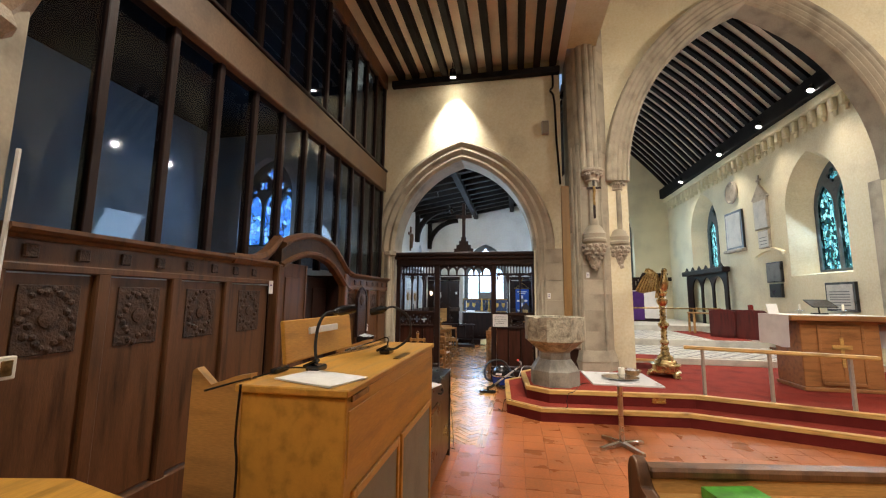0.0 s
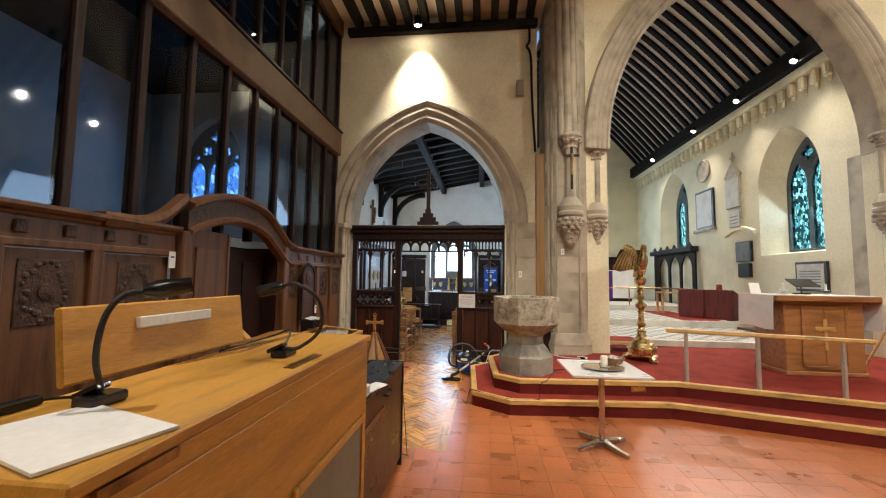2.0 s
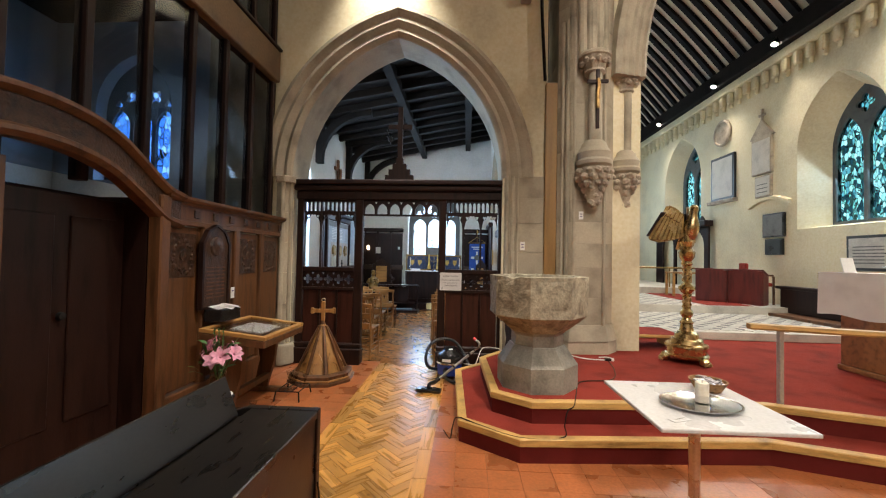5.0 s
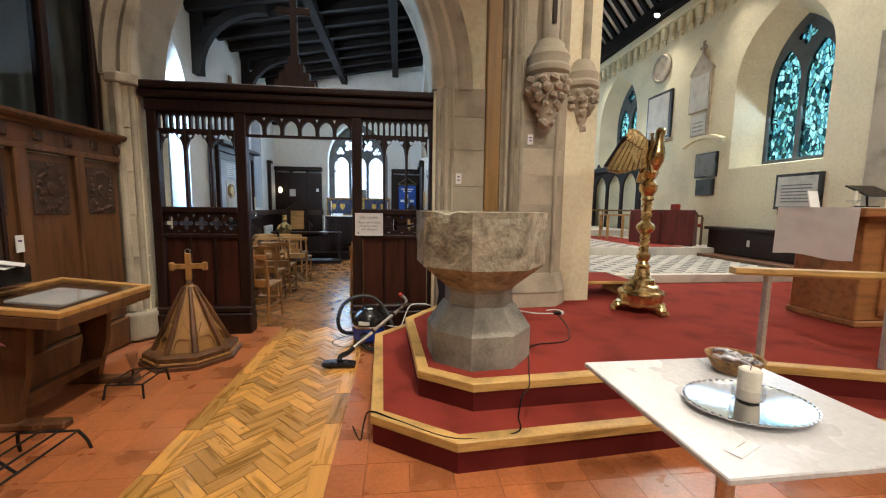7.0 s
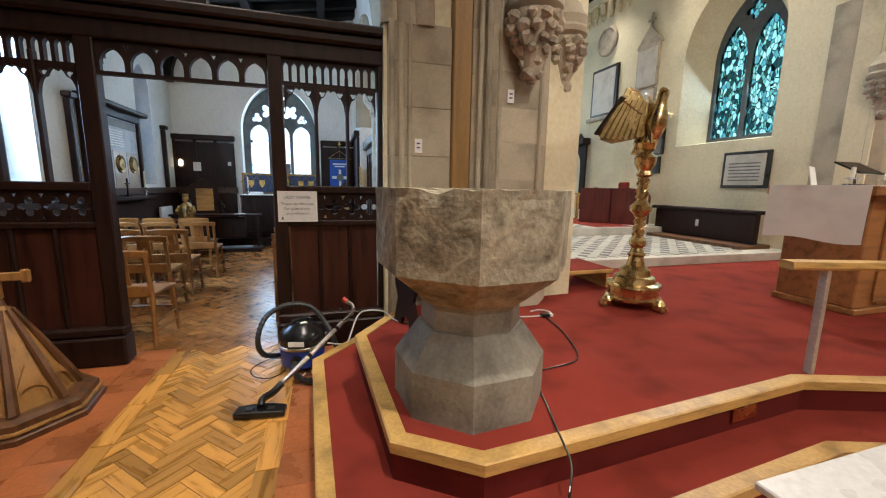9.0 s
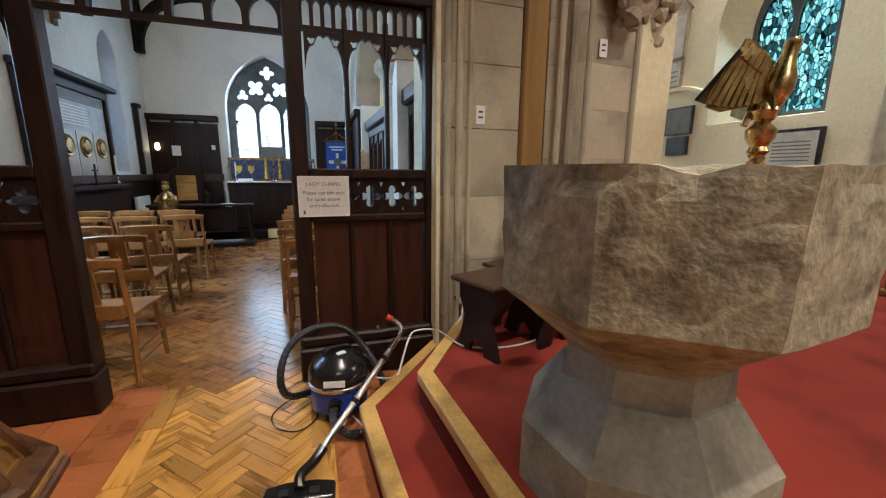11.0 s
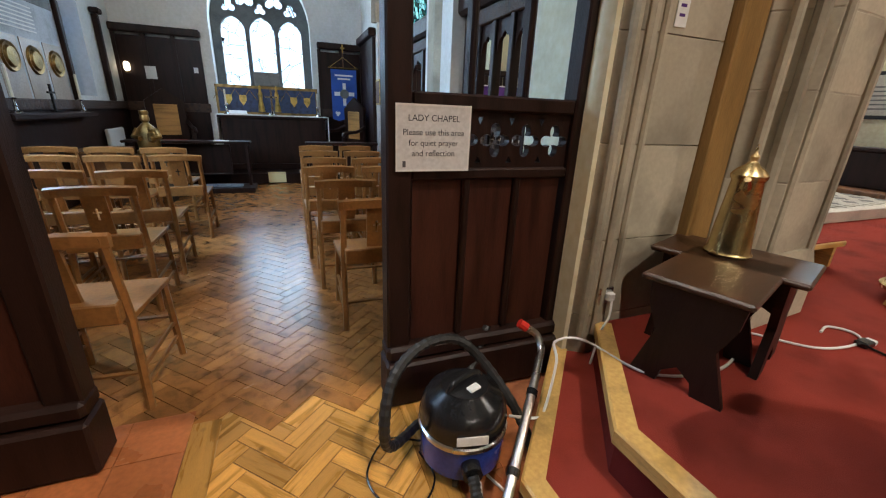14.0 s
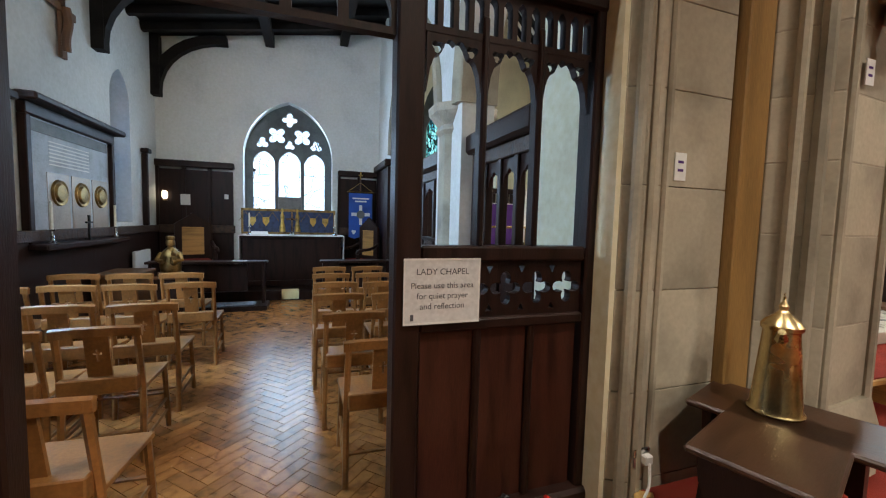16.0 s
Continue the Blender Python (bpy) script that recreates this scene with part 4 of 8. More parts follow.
# boards added behind the opening to block the bright room and keep it dark
for a in ((XN - 0.50, XN - 0.062, 5.0, 5.035), (XN - 0.50, XN - 0.062, 6.07, 6.11), (XN - 0.54, XN - 0.50, 5.0, 6.11)):
    part("lining", bx(*a, 0.0, 1.95), OAK, hood)
# glazing above it, set back from the panelling
XG = XN - 0.14
glz = thing("wall_glazing", "dark-framed glass partition above the oak screen", "glazing", kind="structure")
ys = [1.95 + 0.524 * k for k in range(13)]
for a, b in zip(ys, ys[1:]):
    for z0, z1 in ((2.02, 3.90), (4.36, 6.26)):
        p = part("pane", bx(XG - 0.05, XG - 0.042, a + 0.02, b - 0.02, z0, z1), SCREENG, glz)
        p.visible_shadow = False
for y in ys:
    for z0, z1 in ((2.0, 3.90), (4.33, 6.28)):
        part("mullion", bx(XG - 0.11, XG - 0.01, y - 0.032, y + 0.032, z0, z1, 0.006), OAK, glz)
part("beam", bx(XG - 0.14, XG + 0.05, 1.3, 8.27, 3.90, 4.33, 0.012), BEAM_B, glz, "brown boarded beam")
part("beam_top", bx(XG - 0.16, XG + 0.075, 1.3, 8.27, 4.331, 4.37, 0.006), OAK, glz)
part("head_beam", bx(XG - 0.16, XG + 0.02, 1.3, 8.27, 6.26, 6.58, 0.01), OAK_M, glz, "reddish brown timber head beam")
solo("wall_pier_west", prism(bmesh.new(), [(XN - 0.35, 0.5), (XN + 0.02, 0.5), (XN + 0.20, 1.2), (XN + 0.18, 1.62), (XN + 0.08, 1.80), (XN + 0.02, 1.93), (XN - 0.35, 1.94)], 0, 6.58, bevel=0.02), STONE, "weathered limestone respond at the end of the screen", kind="structure")
bm = lathe(bmesh.new(), [(0.30, 2.92), (0.34, 2.97), (0.31, 3.05), (0.36, 3.14), (0.42, 3.2), (0.42, 3.3), (0.3, 3.32)], 8, Matrix.Translation((XN - 0.06, 1.55, 0)))
solo("trim_west_capital", bm, STONE_D, "moulded limestone capital", kind="structure")

# ---------- chapel screen ----------
SY = 8.45
scr = thing("chapel_screen", "near-black carved oak chapel screen with tracery and quatrefoils", "screen")
def sb(name, *a, **k):
    return part(name, bx(*a, **k), OAK, scr)
BAYS = [(-2.21, -2.12, -1.38, -1.27), (-0.20, -0.10, 0.62, 0.69)]
for x0, xa, xb, x1 in BAYS:
    sb("post", x0, xa, SY - 0.05, SY + 0.05, 0, 2.36, 0.008)
    sb("post", xb, x1, SY - 0.05, SY + 0.05, 0, 2.36, 0.008)
    sb("plinth", x0 - 0.012, x1 + 0.012, SY - 0.10, SY + 0.06, 0, 0.22, 0.012)
    sb("plinth_moulding", x0 - 0.006, x1 + 0.006, SY - 0.075, SY + 0.055, 0.22, 0.29, 0.015)
    w = (xb - xa) / 3
    for k in range(3):
        part("panel", bx(xa + k * w + 0.012, xa + (k + 1) * w - 0.012, SY - 0.012, SY + 0.012, 0.29, 1.04), OAK_R, scr, "reddish brown panel")
    for k in (1, 2):
        sb("muntin", xa + k * w - 0.016, xa + k * w + 0.016, SY - 0.035, SY + 0.035, 0.29, 1.04, 0.008)
        sb("mullion", xa + k * w - 0.014, xa + k * w + 0.014, SY - 0.03, SY + 0.03, 1.34, 2.2, 0.008)
    sb("rail", xa, xb, SY - 0.045, SY + 0.045, 1.02, 1.065, 0.008)
    sb("rail", xa, xb, SY - 0.045, SY + 0.045, 1.285, 1.345, 0.008)
    n = 5
    holes = []
    for k in range(n):
        c = xa + (k + 0.5) * (xb - xa) / n
        holes.append(lobes(c, 1.175, 0.068, 4, 0, 0.62, 32))
        if k:
            e = xa + k * (xb - xa) / n
            holes += [[(e - 0.014, 1.265), (e + 0.014, 1.265), (e, 1.235)], [(e - 0.014, 1.085), (e, 1.115), (e + 0.014, 1.085)]]
    part("quatrefoil_band", plate(bmesh.new(), rect(xa, xb, 1.065, 1.285), holes, py(SY), -0.02, 0.02), OAK, scr)
    holes = []
    nb = 12
    for k in range(nb):
        c = xa + (k + 0.5) * (xb - xa) / nb
        holes.append(pointed(c, (xb - xa) / nb * 0.32, 2.24, 0.035, 2.135, 3))
    part("arcading", plate(bmesh.new(), rect(xa, xb, 2.11, 2.30), holes, py(SY), -0.02, 0.02), OAK, scr)
    for k in range(3):
        c, h = xa + (k + 0.5) * w, w / 2 - 0.012
        outer = [(c - h, 2.112), (c - h, 1.90)] + [(c - h + 2 * h * t, 1.93 + 0.15 * math.sin(math.pi * t) ** 0.8 + 0.022 * abs(math.sin(4 * math.pi * t))) for t in [i / 16 for i in range(1, 16)]] + [(c + h, 1.90), (c + h, 2.112)]
        holes = [lobes(c - h * 0.62, 2.062, 0.026, 3, 0.5, 0.5, 15), lobes(c + h * 0.62, 2.062, 0.026, 3, 0.5, 0.5, 15)]
        part("cusped_arch", plate(bmesh.new(), outer, holes, py(SY), -0.018, 0.018), OAK, scr)
xa, xb = -1.27, -0.20
holes = [pointed(xa + (k + 0.5) * (xb - xa) / 6, (xb - xa) / 12 * 0.80, 2.15, 0.10, 2.10, 5) for k in range(6)]
holes += [[(u - 0.02, 2.275), (u + 0.02, 2.275), (u, 2.235)] for u in [xa + k * (xb - xa) / 6 for k in range(1, 6)]]
part("arcading", plate(bmesh.new(), rect(xa, xb, 2.075, 2.30), holes, py(SY), -0.02, 0.02), OAK, scr)
sb("head_beam", -2.22, 0.70, SY - 0.06, SY + 0.06, 2.30, 2.42, 0.01)
sb("cornice", -2.25, 0.72, SY - 0.11, SY + 0.09, 2.42, 2.50, 0.02)
sb("cornice_top", -2.26, 0.74, SY - 0.14, SY + 0.11, 2.50, 2.57, 0.015)
for k, (h, z0) in enumerate(((0.20, 2.57), (0.15, 2.65), (0.095, 2.73), (0.05, 2.81))):
    sb("cross_step", -0.77 - h, -0.77 + h, SY - 0.05, SY + 0.05, z0, z0 + 0.08)
sb("cross_shaft", -0.805, -0.735, SY - 0.025, SY + 0.025, 2.89, 3.62, 0.006)
sb("cross_arm", -0.94, -0.60, SY - 0.024, SY + 0.024, 3.30, 3.37, 0.006)


# ---------- things ----------
def octo(r, turn=math.pi / 8, cx=0.0, cy=0.0):
    return [(cx + r * math.cos(turn + math.pi / 4 * i), cy + r * math.sin(turn + math.pi / 4 * i)) for i in range(8)]


def ringed(bm, rings, turn=math.pi / 8, m=None):
    rr = [[bm.verts.new(tv(m, (x, y, z))) for x, y in octo(r, turn)] for r, z in rings]
    for a, b in zip(rr, rr[1:]):
        for i in range(8):
            bm.faces.new((a[i], a[(i + 1) % 8], b[(i + 1) % 8], b[i]))
    bm.faces.new(list(reversed(rr[0]))), bm.faces.new(rr[-1])
    return bm


def lettering(name, text, size, mat, parent, m, align="CENTER"):
    cu = bpy.data.curves.new(name, "FONT")
    cu.body, cu.size, cu.align_x = text, size, align
    tmp = new(name, cu)
    me = bpy.data.meshes.new_from_object(tmp.evaluated_get(bpy.context.evaluated_depsgraph_get()))
    bpy.data.objects.remove(tmp)
    me.materials.clear()
    me.materials.append(mat)
    ob = new(name, me)
    ob.parent = parent
    ob.matrix_basis = m
    return ob


# font: rough bowl with a chipped rim
font = thing("font", "weathered octagonal stone font with chipped rim on a stepped base", "font", pose(0.87, 6.80, H2, 0, 0, 5.5))
bm = bmesh.new()
rings = [(0.262, 0.50), (0.455, 0.655), (0.462, 1.01), (0.372, 1.01), (0.33, 0.82), (0.02, 0.74)]
ringed(bm, rings)
bmesh.ops.subdivide_edges(bm, edges=[e for e in bm.edges], cuts=9, use_grid_fill=True)
for v in bm.verts:
    c = v.co
    if math.hypot(c.x, c.y) > 0.34:
        d = 0.006 * noise.noise(c * 9) + 0.004 * noise.noise(c * 25)
        chip = max(0.0, 1 - (c - Vector((-0.32, -0.31, 1.015))).length / 0.075)
        c.z -= 0.03 * chip
        d -= 0.025 * chip
        if c.z > 0.945:
            d -= 0.025 * max(0.0, noise.noise(c * 6 + Vector((3, 1, 7))) - 0.12)
            c.z -= 0.022 * max(0.0, noise.noise(c * 7 + Vector((9, 4, 2))) - 0.22)
        v.co = c + Vector((c.x, c.y, 0)).normalized() * d
part("bowl", bm, FONT, font)
part("lead_lining", ringed(bmesh.new(), [(0.32, 0.965), (0.366, 0.977), (0.30, 0.981)]), SLATE, font, "dark lead lining")
part("neck", ringed(bmesh.new(), [(0.245, 0.37), (0.24, 0.47), (0.262, 0.51)]), FONT_F, font)
part("base", ringed(bmesh.new(), [(0.372, 0.0), (0.372, 0.215), (0.258, 0.375), (0.22, 0.38)]), FONT_F, font)

# organ console
organ = thing("organ_console", "honey oak organ console with grey grille cloth panels", "organ")
OX, OY0, OY1, OZ = -0.25, 1.215, 2.74, 1.05
part("case", bx(-0.72, OX, OY0, OY1, 0.0, OZ - 0.024, 0.006), PINE, organ)
part("top", bx(-0.74, OX + 0.012, OY0 - 0.015, OY1 + 0.015, OZ - 0.023, OZ, 0.004), PINE, organ)
for y in (OY0 + 0.06, OY1 - 0.10):
    part("side_cheek", prism(bmesh.new(), [(-1.02, 0), (-0.725, 0), (-0.725, OZ + 0.02), (-0.80, OZ + 0.01), (-0.92, OZ - 0.02), (-1.0, OZ + 0.03), (-1.02, OZ + 0.02)], 0, 0.04, Matrix(((1, 0, 0, 0), (0, 0, 1, y), (0, 1, 0, 0), (0, 0, 0, 1)))), PINE_X, organ)
part("lower_case", bx(-1.0, -0.725, OY0 + 0.1, OY1 - 0.1, 0.0, 0.93), PINE, organ)
part("front_band", bx(OX, OX + 0.006, OY0 + 0.02, OY1 - 0.02, 0.80, 0.985, 0.002), PINE, organ)
for y0, y1 in ((OY0 + 0.1, 1.86), (1.96, OY1 - 0.1)):
    part("grille_cloth", bx(OX, OX + 0.006, y0, y1, 0.12, 0.72), CLOTHG, organ, "grey-brown woven grille cloth")
    for a in ((y0 - 0.03, y0, 0.09, 0.75), (y1, y1 + 0.03, 0.09, 0.75), (y0, y1, 0.721, 0.75), (y0, y1, 0.09, 0.119)):
        part("grille_frame", bx(OX, OX + 0.016, *a, 0.003), PINE, organ)
part("hinge_strip", bx(OX - 0.06, OX - 0.02, 1.95, 2.18, OZ, OZ + 0.003), BRASS_D, organ, "dull brass strip")
part("hinge_strip", bx(OX + 0.006, OX + 0.014, OY0 + 0.03, OY0 + 0.2, OZ - 0.04, OZ - 0.024), BRASS_D, organ)
md = part("music_desk", box(bmesh.new(), -0.012, 0.012, -0.40, 0.40, 0.0, 0.17, 0.005, pose(-0.80, 2.02, OZ + 0.001, 0, -10, 0)), PINE, organ)
part("desk_light", box(bmesh.new(), 0.012, 0.03, -0.17, 0.17, 0.10, 0.13, 0.003, pose(-0.80, 2.02, OZ + 0.001, 0, -10, 0)), WHITEP, md, "white strip light")
part("acrylic_sheet", box(bmesh.new(), -0.16, 0.16, -0.22, 0.22, 0, 0.004, 0, pose(-0.60, 2.12, OZ + 0.02, 0, -9, 0)), CLEARP, organ, "clear acrylic sheet")
part("cable", tube(bmesh.new(), curve_pts([(-0.71, OY0 - 0.018, OZ), (-0.715, OY0 - 0.02, 0.9), (-0.70, OY0 - 0.02, 0.8), (-0.705, OY0 - 0.02, 0.5), (-0.70, OY0 - 0.02, 0.1)], 5), 0.005, 6), BLACKP, organ, "black cable")


def clip_lamp(at, ctrl, label):
    ob = thing("clip_lamp", label, "lamp", group="lamps on the organ")
    x, y, z = at
    part("clamp", bx(x - 0.03, x + 0.03, y - 0.045, y + 0.045, z, z + 0.025, 0.006), BLACKP, ob)
    part("jaw", box(bmesh.new(), -0.05, 0.02, -0.02, 0.02, 0, 0.014, 0.004, pose(x - 0.01, y, z + 0.03, 0, -25, 0)), BLACKP, ob)
    pts = curve_pts([(x, y, z + 0.03)] + ctrl, 6)
    part("gooseneck", tube(bmesh.new(), pts, 0.007, 8), RUBBER, ob, soft=True)
    e = pts[-1]
    d = (pts[-1] - pts[-2]).normalized()
    part("head", tube(bmesh.new(), [e - d * 0.01, e + d * 0.02, e + d * 0.09], 0.02, 10, [0.012, 0.024, 0.02]), BLACKP, ob, soft=True)


clip_lamp((-0.55, 1.72, OZ), [(-0.55, 1.70, 1.16), (-0.545, 1.71, 1.25), (-0.525, 1.735, 1.30), (-0.49, 1.765, 1.31)], "black gooseneck clip lamp on the organ top")
clip_lamp((-0.42, 2.30, OZ), [(-0.37, 2.32, 1.08), (-0.29, 2.32, 1.15), (-0.29, 2.30, 1.26), (-0.37, 2.28, 1.32), (-0.43, 2.28, 1.31)], "black gooseneck clip lamp bent over the organ")
sheet = solo("sheet_music", box(bmesh.new(), -0.105, 0.105, -0.15, 0.15, 0, 0.006, 0, pose(-0.44, 1.56, OZ + 0.001, 0, 0, 72)), PAPER, "white paper sheets lying on the organ top", "paper")
solo("cable_switch", bx(-0.70, -0.67, 1.60, 1.70, OZ + 0.001, OZ + 0.022, 0.004), BLACKP, "black inline cable switch on the organ top", "switch")
solo("lamp_cable", tube(bmesh.new(), curve_pts([(-0.55, 1.70, OZ + 0.01), (-0.62, 1.74, OZ + 0.006), (-0.685, 1.70, OZ + 0.008), (-0.69, 1.58, OZ + 0.006), (-0.71, 1.40, OZ + 0.006), (-0.72, 1.27, OZ + 0.005)], 5), 0.004, 6), BLACKP, "thin black lamp cable on the organ top", "cable")
solo("lamp_cable", tube(bmesh.new(), curve_pts([(-0.42, 2.30, OZ + 0.03), (-0.45, 2.4, OZ + 0.08), (-0.55, 2.45, OZ + 0.05), (-0.68, 2.3, OZ + 0.01)], 5), 0.004, 6), BLACKP, "thin black lamp cable behind the lamp", "cable")

# the console takes its height and place; what lies on it moves with it
OM = Matrix.Translation((-0.075, 0.59, 0)) @ Matrix.Diagonal((0.9, 0.955, 1.238, 1))
for ob in [o for o in scene.objects if o.parent is None]:
    kind = ob.name.split(".")[0]
    if kind == "organ_console":
        ob.matrix_world = OM @ ob.matrix_world
    elif kind in ("clip_lamp", "sheet_music", "cable_switch", "lamp_cable"):
        ob.matrix_world = Matrix.Translation((-0.03, 0.33, 0.251)) @ ob.matrix_world

# low oak desk in front of the organ
desk = thing("low_desk", "honey oak desk with a plain veneered top", "desk")
part("tabletop", prism(bmesh.new(), [(-1.9, 0.2), (-0.38, 0.2), (-0.36, 1.40), (-1.28, 1.62), (-1.9, 1.50)], 0.93, 0.97, bevel=0.004), PINE, desk)
part("side", bx(-0.43, -0.40, 0.25, 1.3, 0, 0.93), PINE, desk)
part("back", bx(-1.8, -0.43, 0.27, 0.30, 0, 0.93), PINE, desk)

# digital piano standing with its back to the aisle, lid up
piano = thing("digital_piano", "black ash digital piano with its lid raised", "piano")
PX, PY0, PY1 = -0.38, 3.08, 4.36
part("cabinet", bx(PX - 0.52, PX - 0.03, PY0 + 0.036, PY1 - 0.036, 0.56, 0.72, 0.006), EBONY, piano)
for y in (PY0, PY1 - 0.035):
    part("side_panel", prism(bmesh.new(), [(PX - 0.54, 0), (PX, 0), (PX, 0.75), (PX - 0.30, 0.75), (PX - 0.54, 0.68)], 0, 0.035, Matrix(((1, 0, 0, 0), (0, 0, 1, y), (0, 1, 0, 0), (0, 0, 0, 1))), 0.004), EBONY, piano)
part("back_panel", bx(PX - 0.03, PX - 0.008, PY0 + 0.036, PY1 - 0.036, 0.06, 0.72, 0.003), EBONY, piano)
part("top_shelf", bx(PX - 0.28, PX, PY0 + 0.036, PY1 - 0.036, 0.721, 0.748, 0.004), EBONY, piano)
part("lid", box(bmesh.new(), 0, 0.016, PY0 + 0.05, PY1 - 0.06, 0, 0.15, 0.004, pose(PX - 0.33, 0, 0.722, 0, -24, 0)), EBONY, piano)
part("keys", bx(PX - 0.50, PX - 0.36, PY0 + 0.06, PY1 - 0.06, 0.721, 0.735, 0.003), WHITEP, piano, "white keys")
part("handle", tube(bmesh.new(), curve_pts([(PX - 0.006, 3.70, 0.66), (PX + 0.018, 3.73, 0.655), (PX + 0.018, 3.83, 0.655), (PX - 0.006, 3.86, 0.66)], 5), 0.008, 6), IRON, piano)
part("socket_row", bx(PX - 0.008, PX - 0.002, 3.2, 3.7, 0.56, 0.60), BLACKP, piano)
solo("tissue_box", bx(-0.57, -0.47, 3.17, 3.29, 0.749, 0.86, 0.008), PAPER, "white tissue box on the piano top", "box")
solo("white_box", bx(-0.46, -0.385, 3.20, 3.35, 0.749, 0.82, 0.008), PAPER, "small white carton on the piano top", "box")
solo("folded_paper", box(bmesh.new(), -0.05, 0.05, -0.11, 0.11, 0, 0.004, 0, pose(-0.41, 3.50, 0.752, 0, 3, -18)), PAPER, "folded white paper on the piano top", "paper")
solo("piano_cable", tube(bmesh.new(), curve_pts([(PX + 0.005, 4.33, 0.5), (PX + 0.02, 4.38, 0.25), (PX + 0.03, 4.42, 0.05), (PX + 0.02, 4.5, 0.006), (PX - 0.15, 4.58, 0.006)], 5), 0.004, 6), BLACKP, "thin black cable hanging beside the piano", "cable")

PM0 = Matrix.Translation((-0.02, 0.28, 0)) @ Matrix.Diagonal((1, 1, 1.16, 1))
for ob in [o for o in scene.objects if o.parent is None]:
    kind = ob.name.split(".")[0]
    if kind in ("digital_piano", "piano_cable"):
        ob.matrix_world = PM0 @ ob.matrix_world
    elif kind in ("tissue_box", "white_box", "folded_paper"):
        ob.matrix_world = Matrix.Translation((-0.02, 0.28, 0.1205)) @ ob.matrix_world

# cafe table
table = thing("cafe_table", "small white-topped square table on a steel pedestal", "table", pose(1.44, 5.25, 0, 0, 0, 1))
part("tabletop", bx(-0.355, 0.355, -0.355, 0.355, 0.722, 0.742, 0.004), LAMIN, table)
part("pedestal", tube(bmesh.new(), [(0, 0, 0.05), (0, 0, 0.722)], 0.028, 16), STEEL, table, soft=True)
part("collar", lathe(bmesh.new(), [(0.05, 0.697), (0.08, 0.712), (0.09, 0.72)], 16), STEEL, table, soft=True)
for k in range(4):
    part("foot", prism(bmesh.new(), [(0.02, -0.03), (0.30, -0.022), (0.30, 0.022), (0.02, 0.03)], 0.006, 0.045, pose(0, 0, 0.02, 0, 6, 30 + 90 * k), 0.006), STEEL, table)
TM = pose(1.44, 5.25, 0.743, 0, 0, 1)
tray = thing("oval_tray", "oval silver tray with a beaded rim on the small table", "tray", TM @ pose(0.0, -0.05, 0) @ Matrix.Diagonal((1.08, 1.12, 1, 1)))
bm = bmesh.new()
prof = [(0.001, 0.004), (0.62, 0.004), (0.78, 0.006), (0.85, 0.014), (1.0, 0.018), (1.0, 0.022), (0.86, 0.019), (0.0, 0.009)]
lathe(bm, [(max(r, 0.01), z) for r, z in prof], 40, Matrix.Diagonal((0.185, 0.14, 1, 1)))
part("dish", bm, SILVER, tray, soft=True)
bm = bmesh.new()
for i in range(48):
    a = 2 * math.pi * i / 48
    lathe(bm, [(0.002, -0.004), (0.006, 0), (0.002, 0.004)], 6, Matrix.Translation((0.18 * math.cos(a), 0.136 * math.sin(a), 0.021)))
part("beaded_rim", bm, SILVER, tray, soft=True)
candle = thing("pillar_candle", "cream pillar candle in a low glass cup on the tray", "candle", TM @ pose(0.02, -0.03, 0.012))
part("wax", lathe(bmesh.new(), [(0.032, 0.004), (0.033, 0.01), (0.033, 0.105), (0.025, 0.11), (0.008, 0.103)], 20), WAX, candle, soft=True)
part("wick", tube(bmesh.new(), [(0, 0, 0.10), (0.001, 0, 0.118)], 0.0015, 5), INK, candle)
part("glass_cup", lathe(bmesh.new(), [(0.03, 0.0), (0.045, 0.012), (0.048, 0.045), (0.046, 0.045), (0.042, 0.014), (0.028, 0.003)], 20), CLEARP, candle, soft=True)
bowl = thing("wicker_bowl", "round wicker bowl filled with silver-wrapped sweets", "bowl", TM @ pose(0.20, 0.21, 0) @ Matrix.Scale(1.15, 4))
part("weave", lathe(bmesh.new(), [(0.05, 0.0), (0.06, 0.005), (0.085, 0.05), (0.088, 0.055), (0.08, 0.054), (0.056, 0.012), (0.02, 0.010)], 24), WICKER, bowl, soft=True)
random.seed(3)
for i in range(22):
    a, r = random.uniform(0, 6.28), 0.062 * math.sqrt(random.random())
    part("sweet", box(bmesh.new(), -0.014, 0.014, -0.014, 0.014, -0.004, 0.006, 0.003, pose(r * math.cos(a), r * math.sin(a), 0.044 + random.uniform(0, 0.014), random.uniform(-30, 30), random.uniform(-30, 30), random.uniform(0, 90))), FOIL, bowl, "crumpled silver wrapper")
note = thing("table_note", "clear acrylic note with small grey print on the table", "sign", TM @ pose(-0.22, -0.25, 0.001, 0, 0, 24))
part("strip", bx(-0.05, 0.06, -0.022, 0.022, 0, 0.001), LAMIN, note)
for k in range(2):
    part("text_bar", bx(-0.04, 0.05 - 0.02 * k, 0.006 - 0.014 * k, 0.008 - 0.014 * k, 0.0011, 0.0014), STEEL, note)

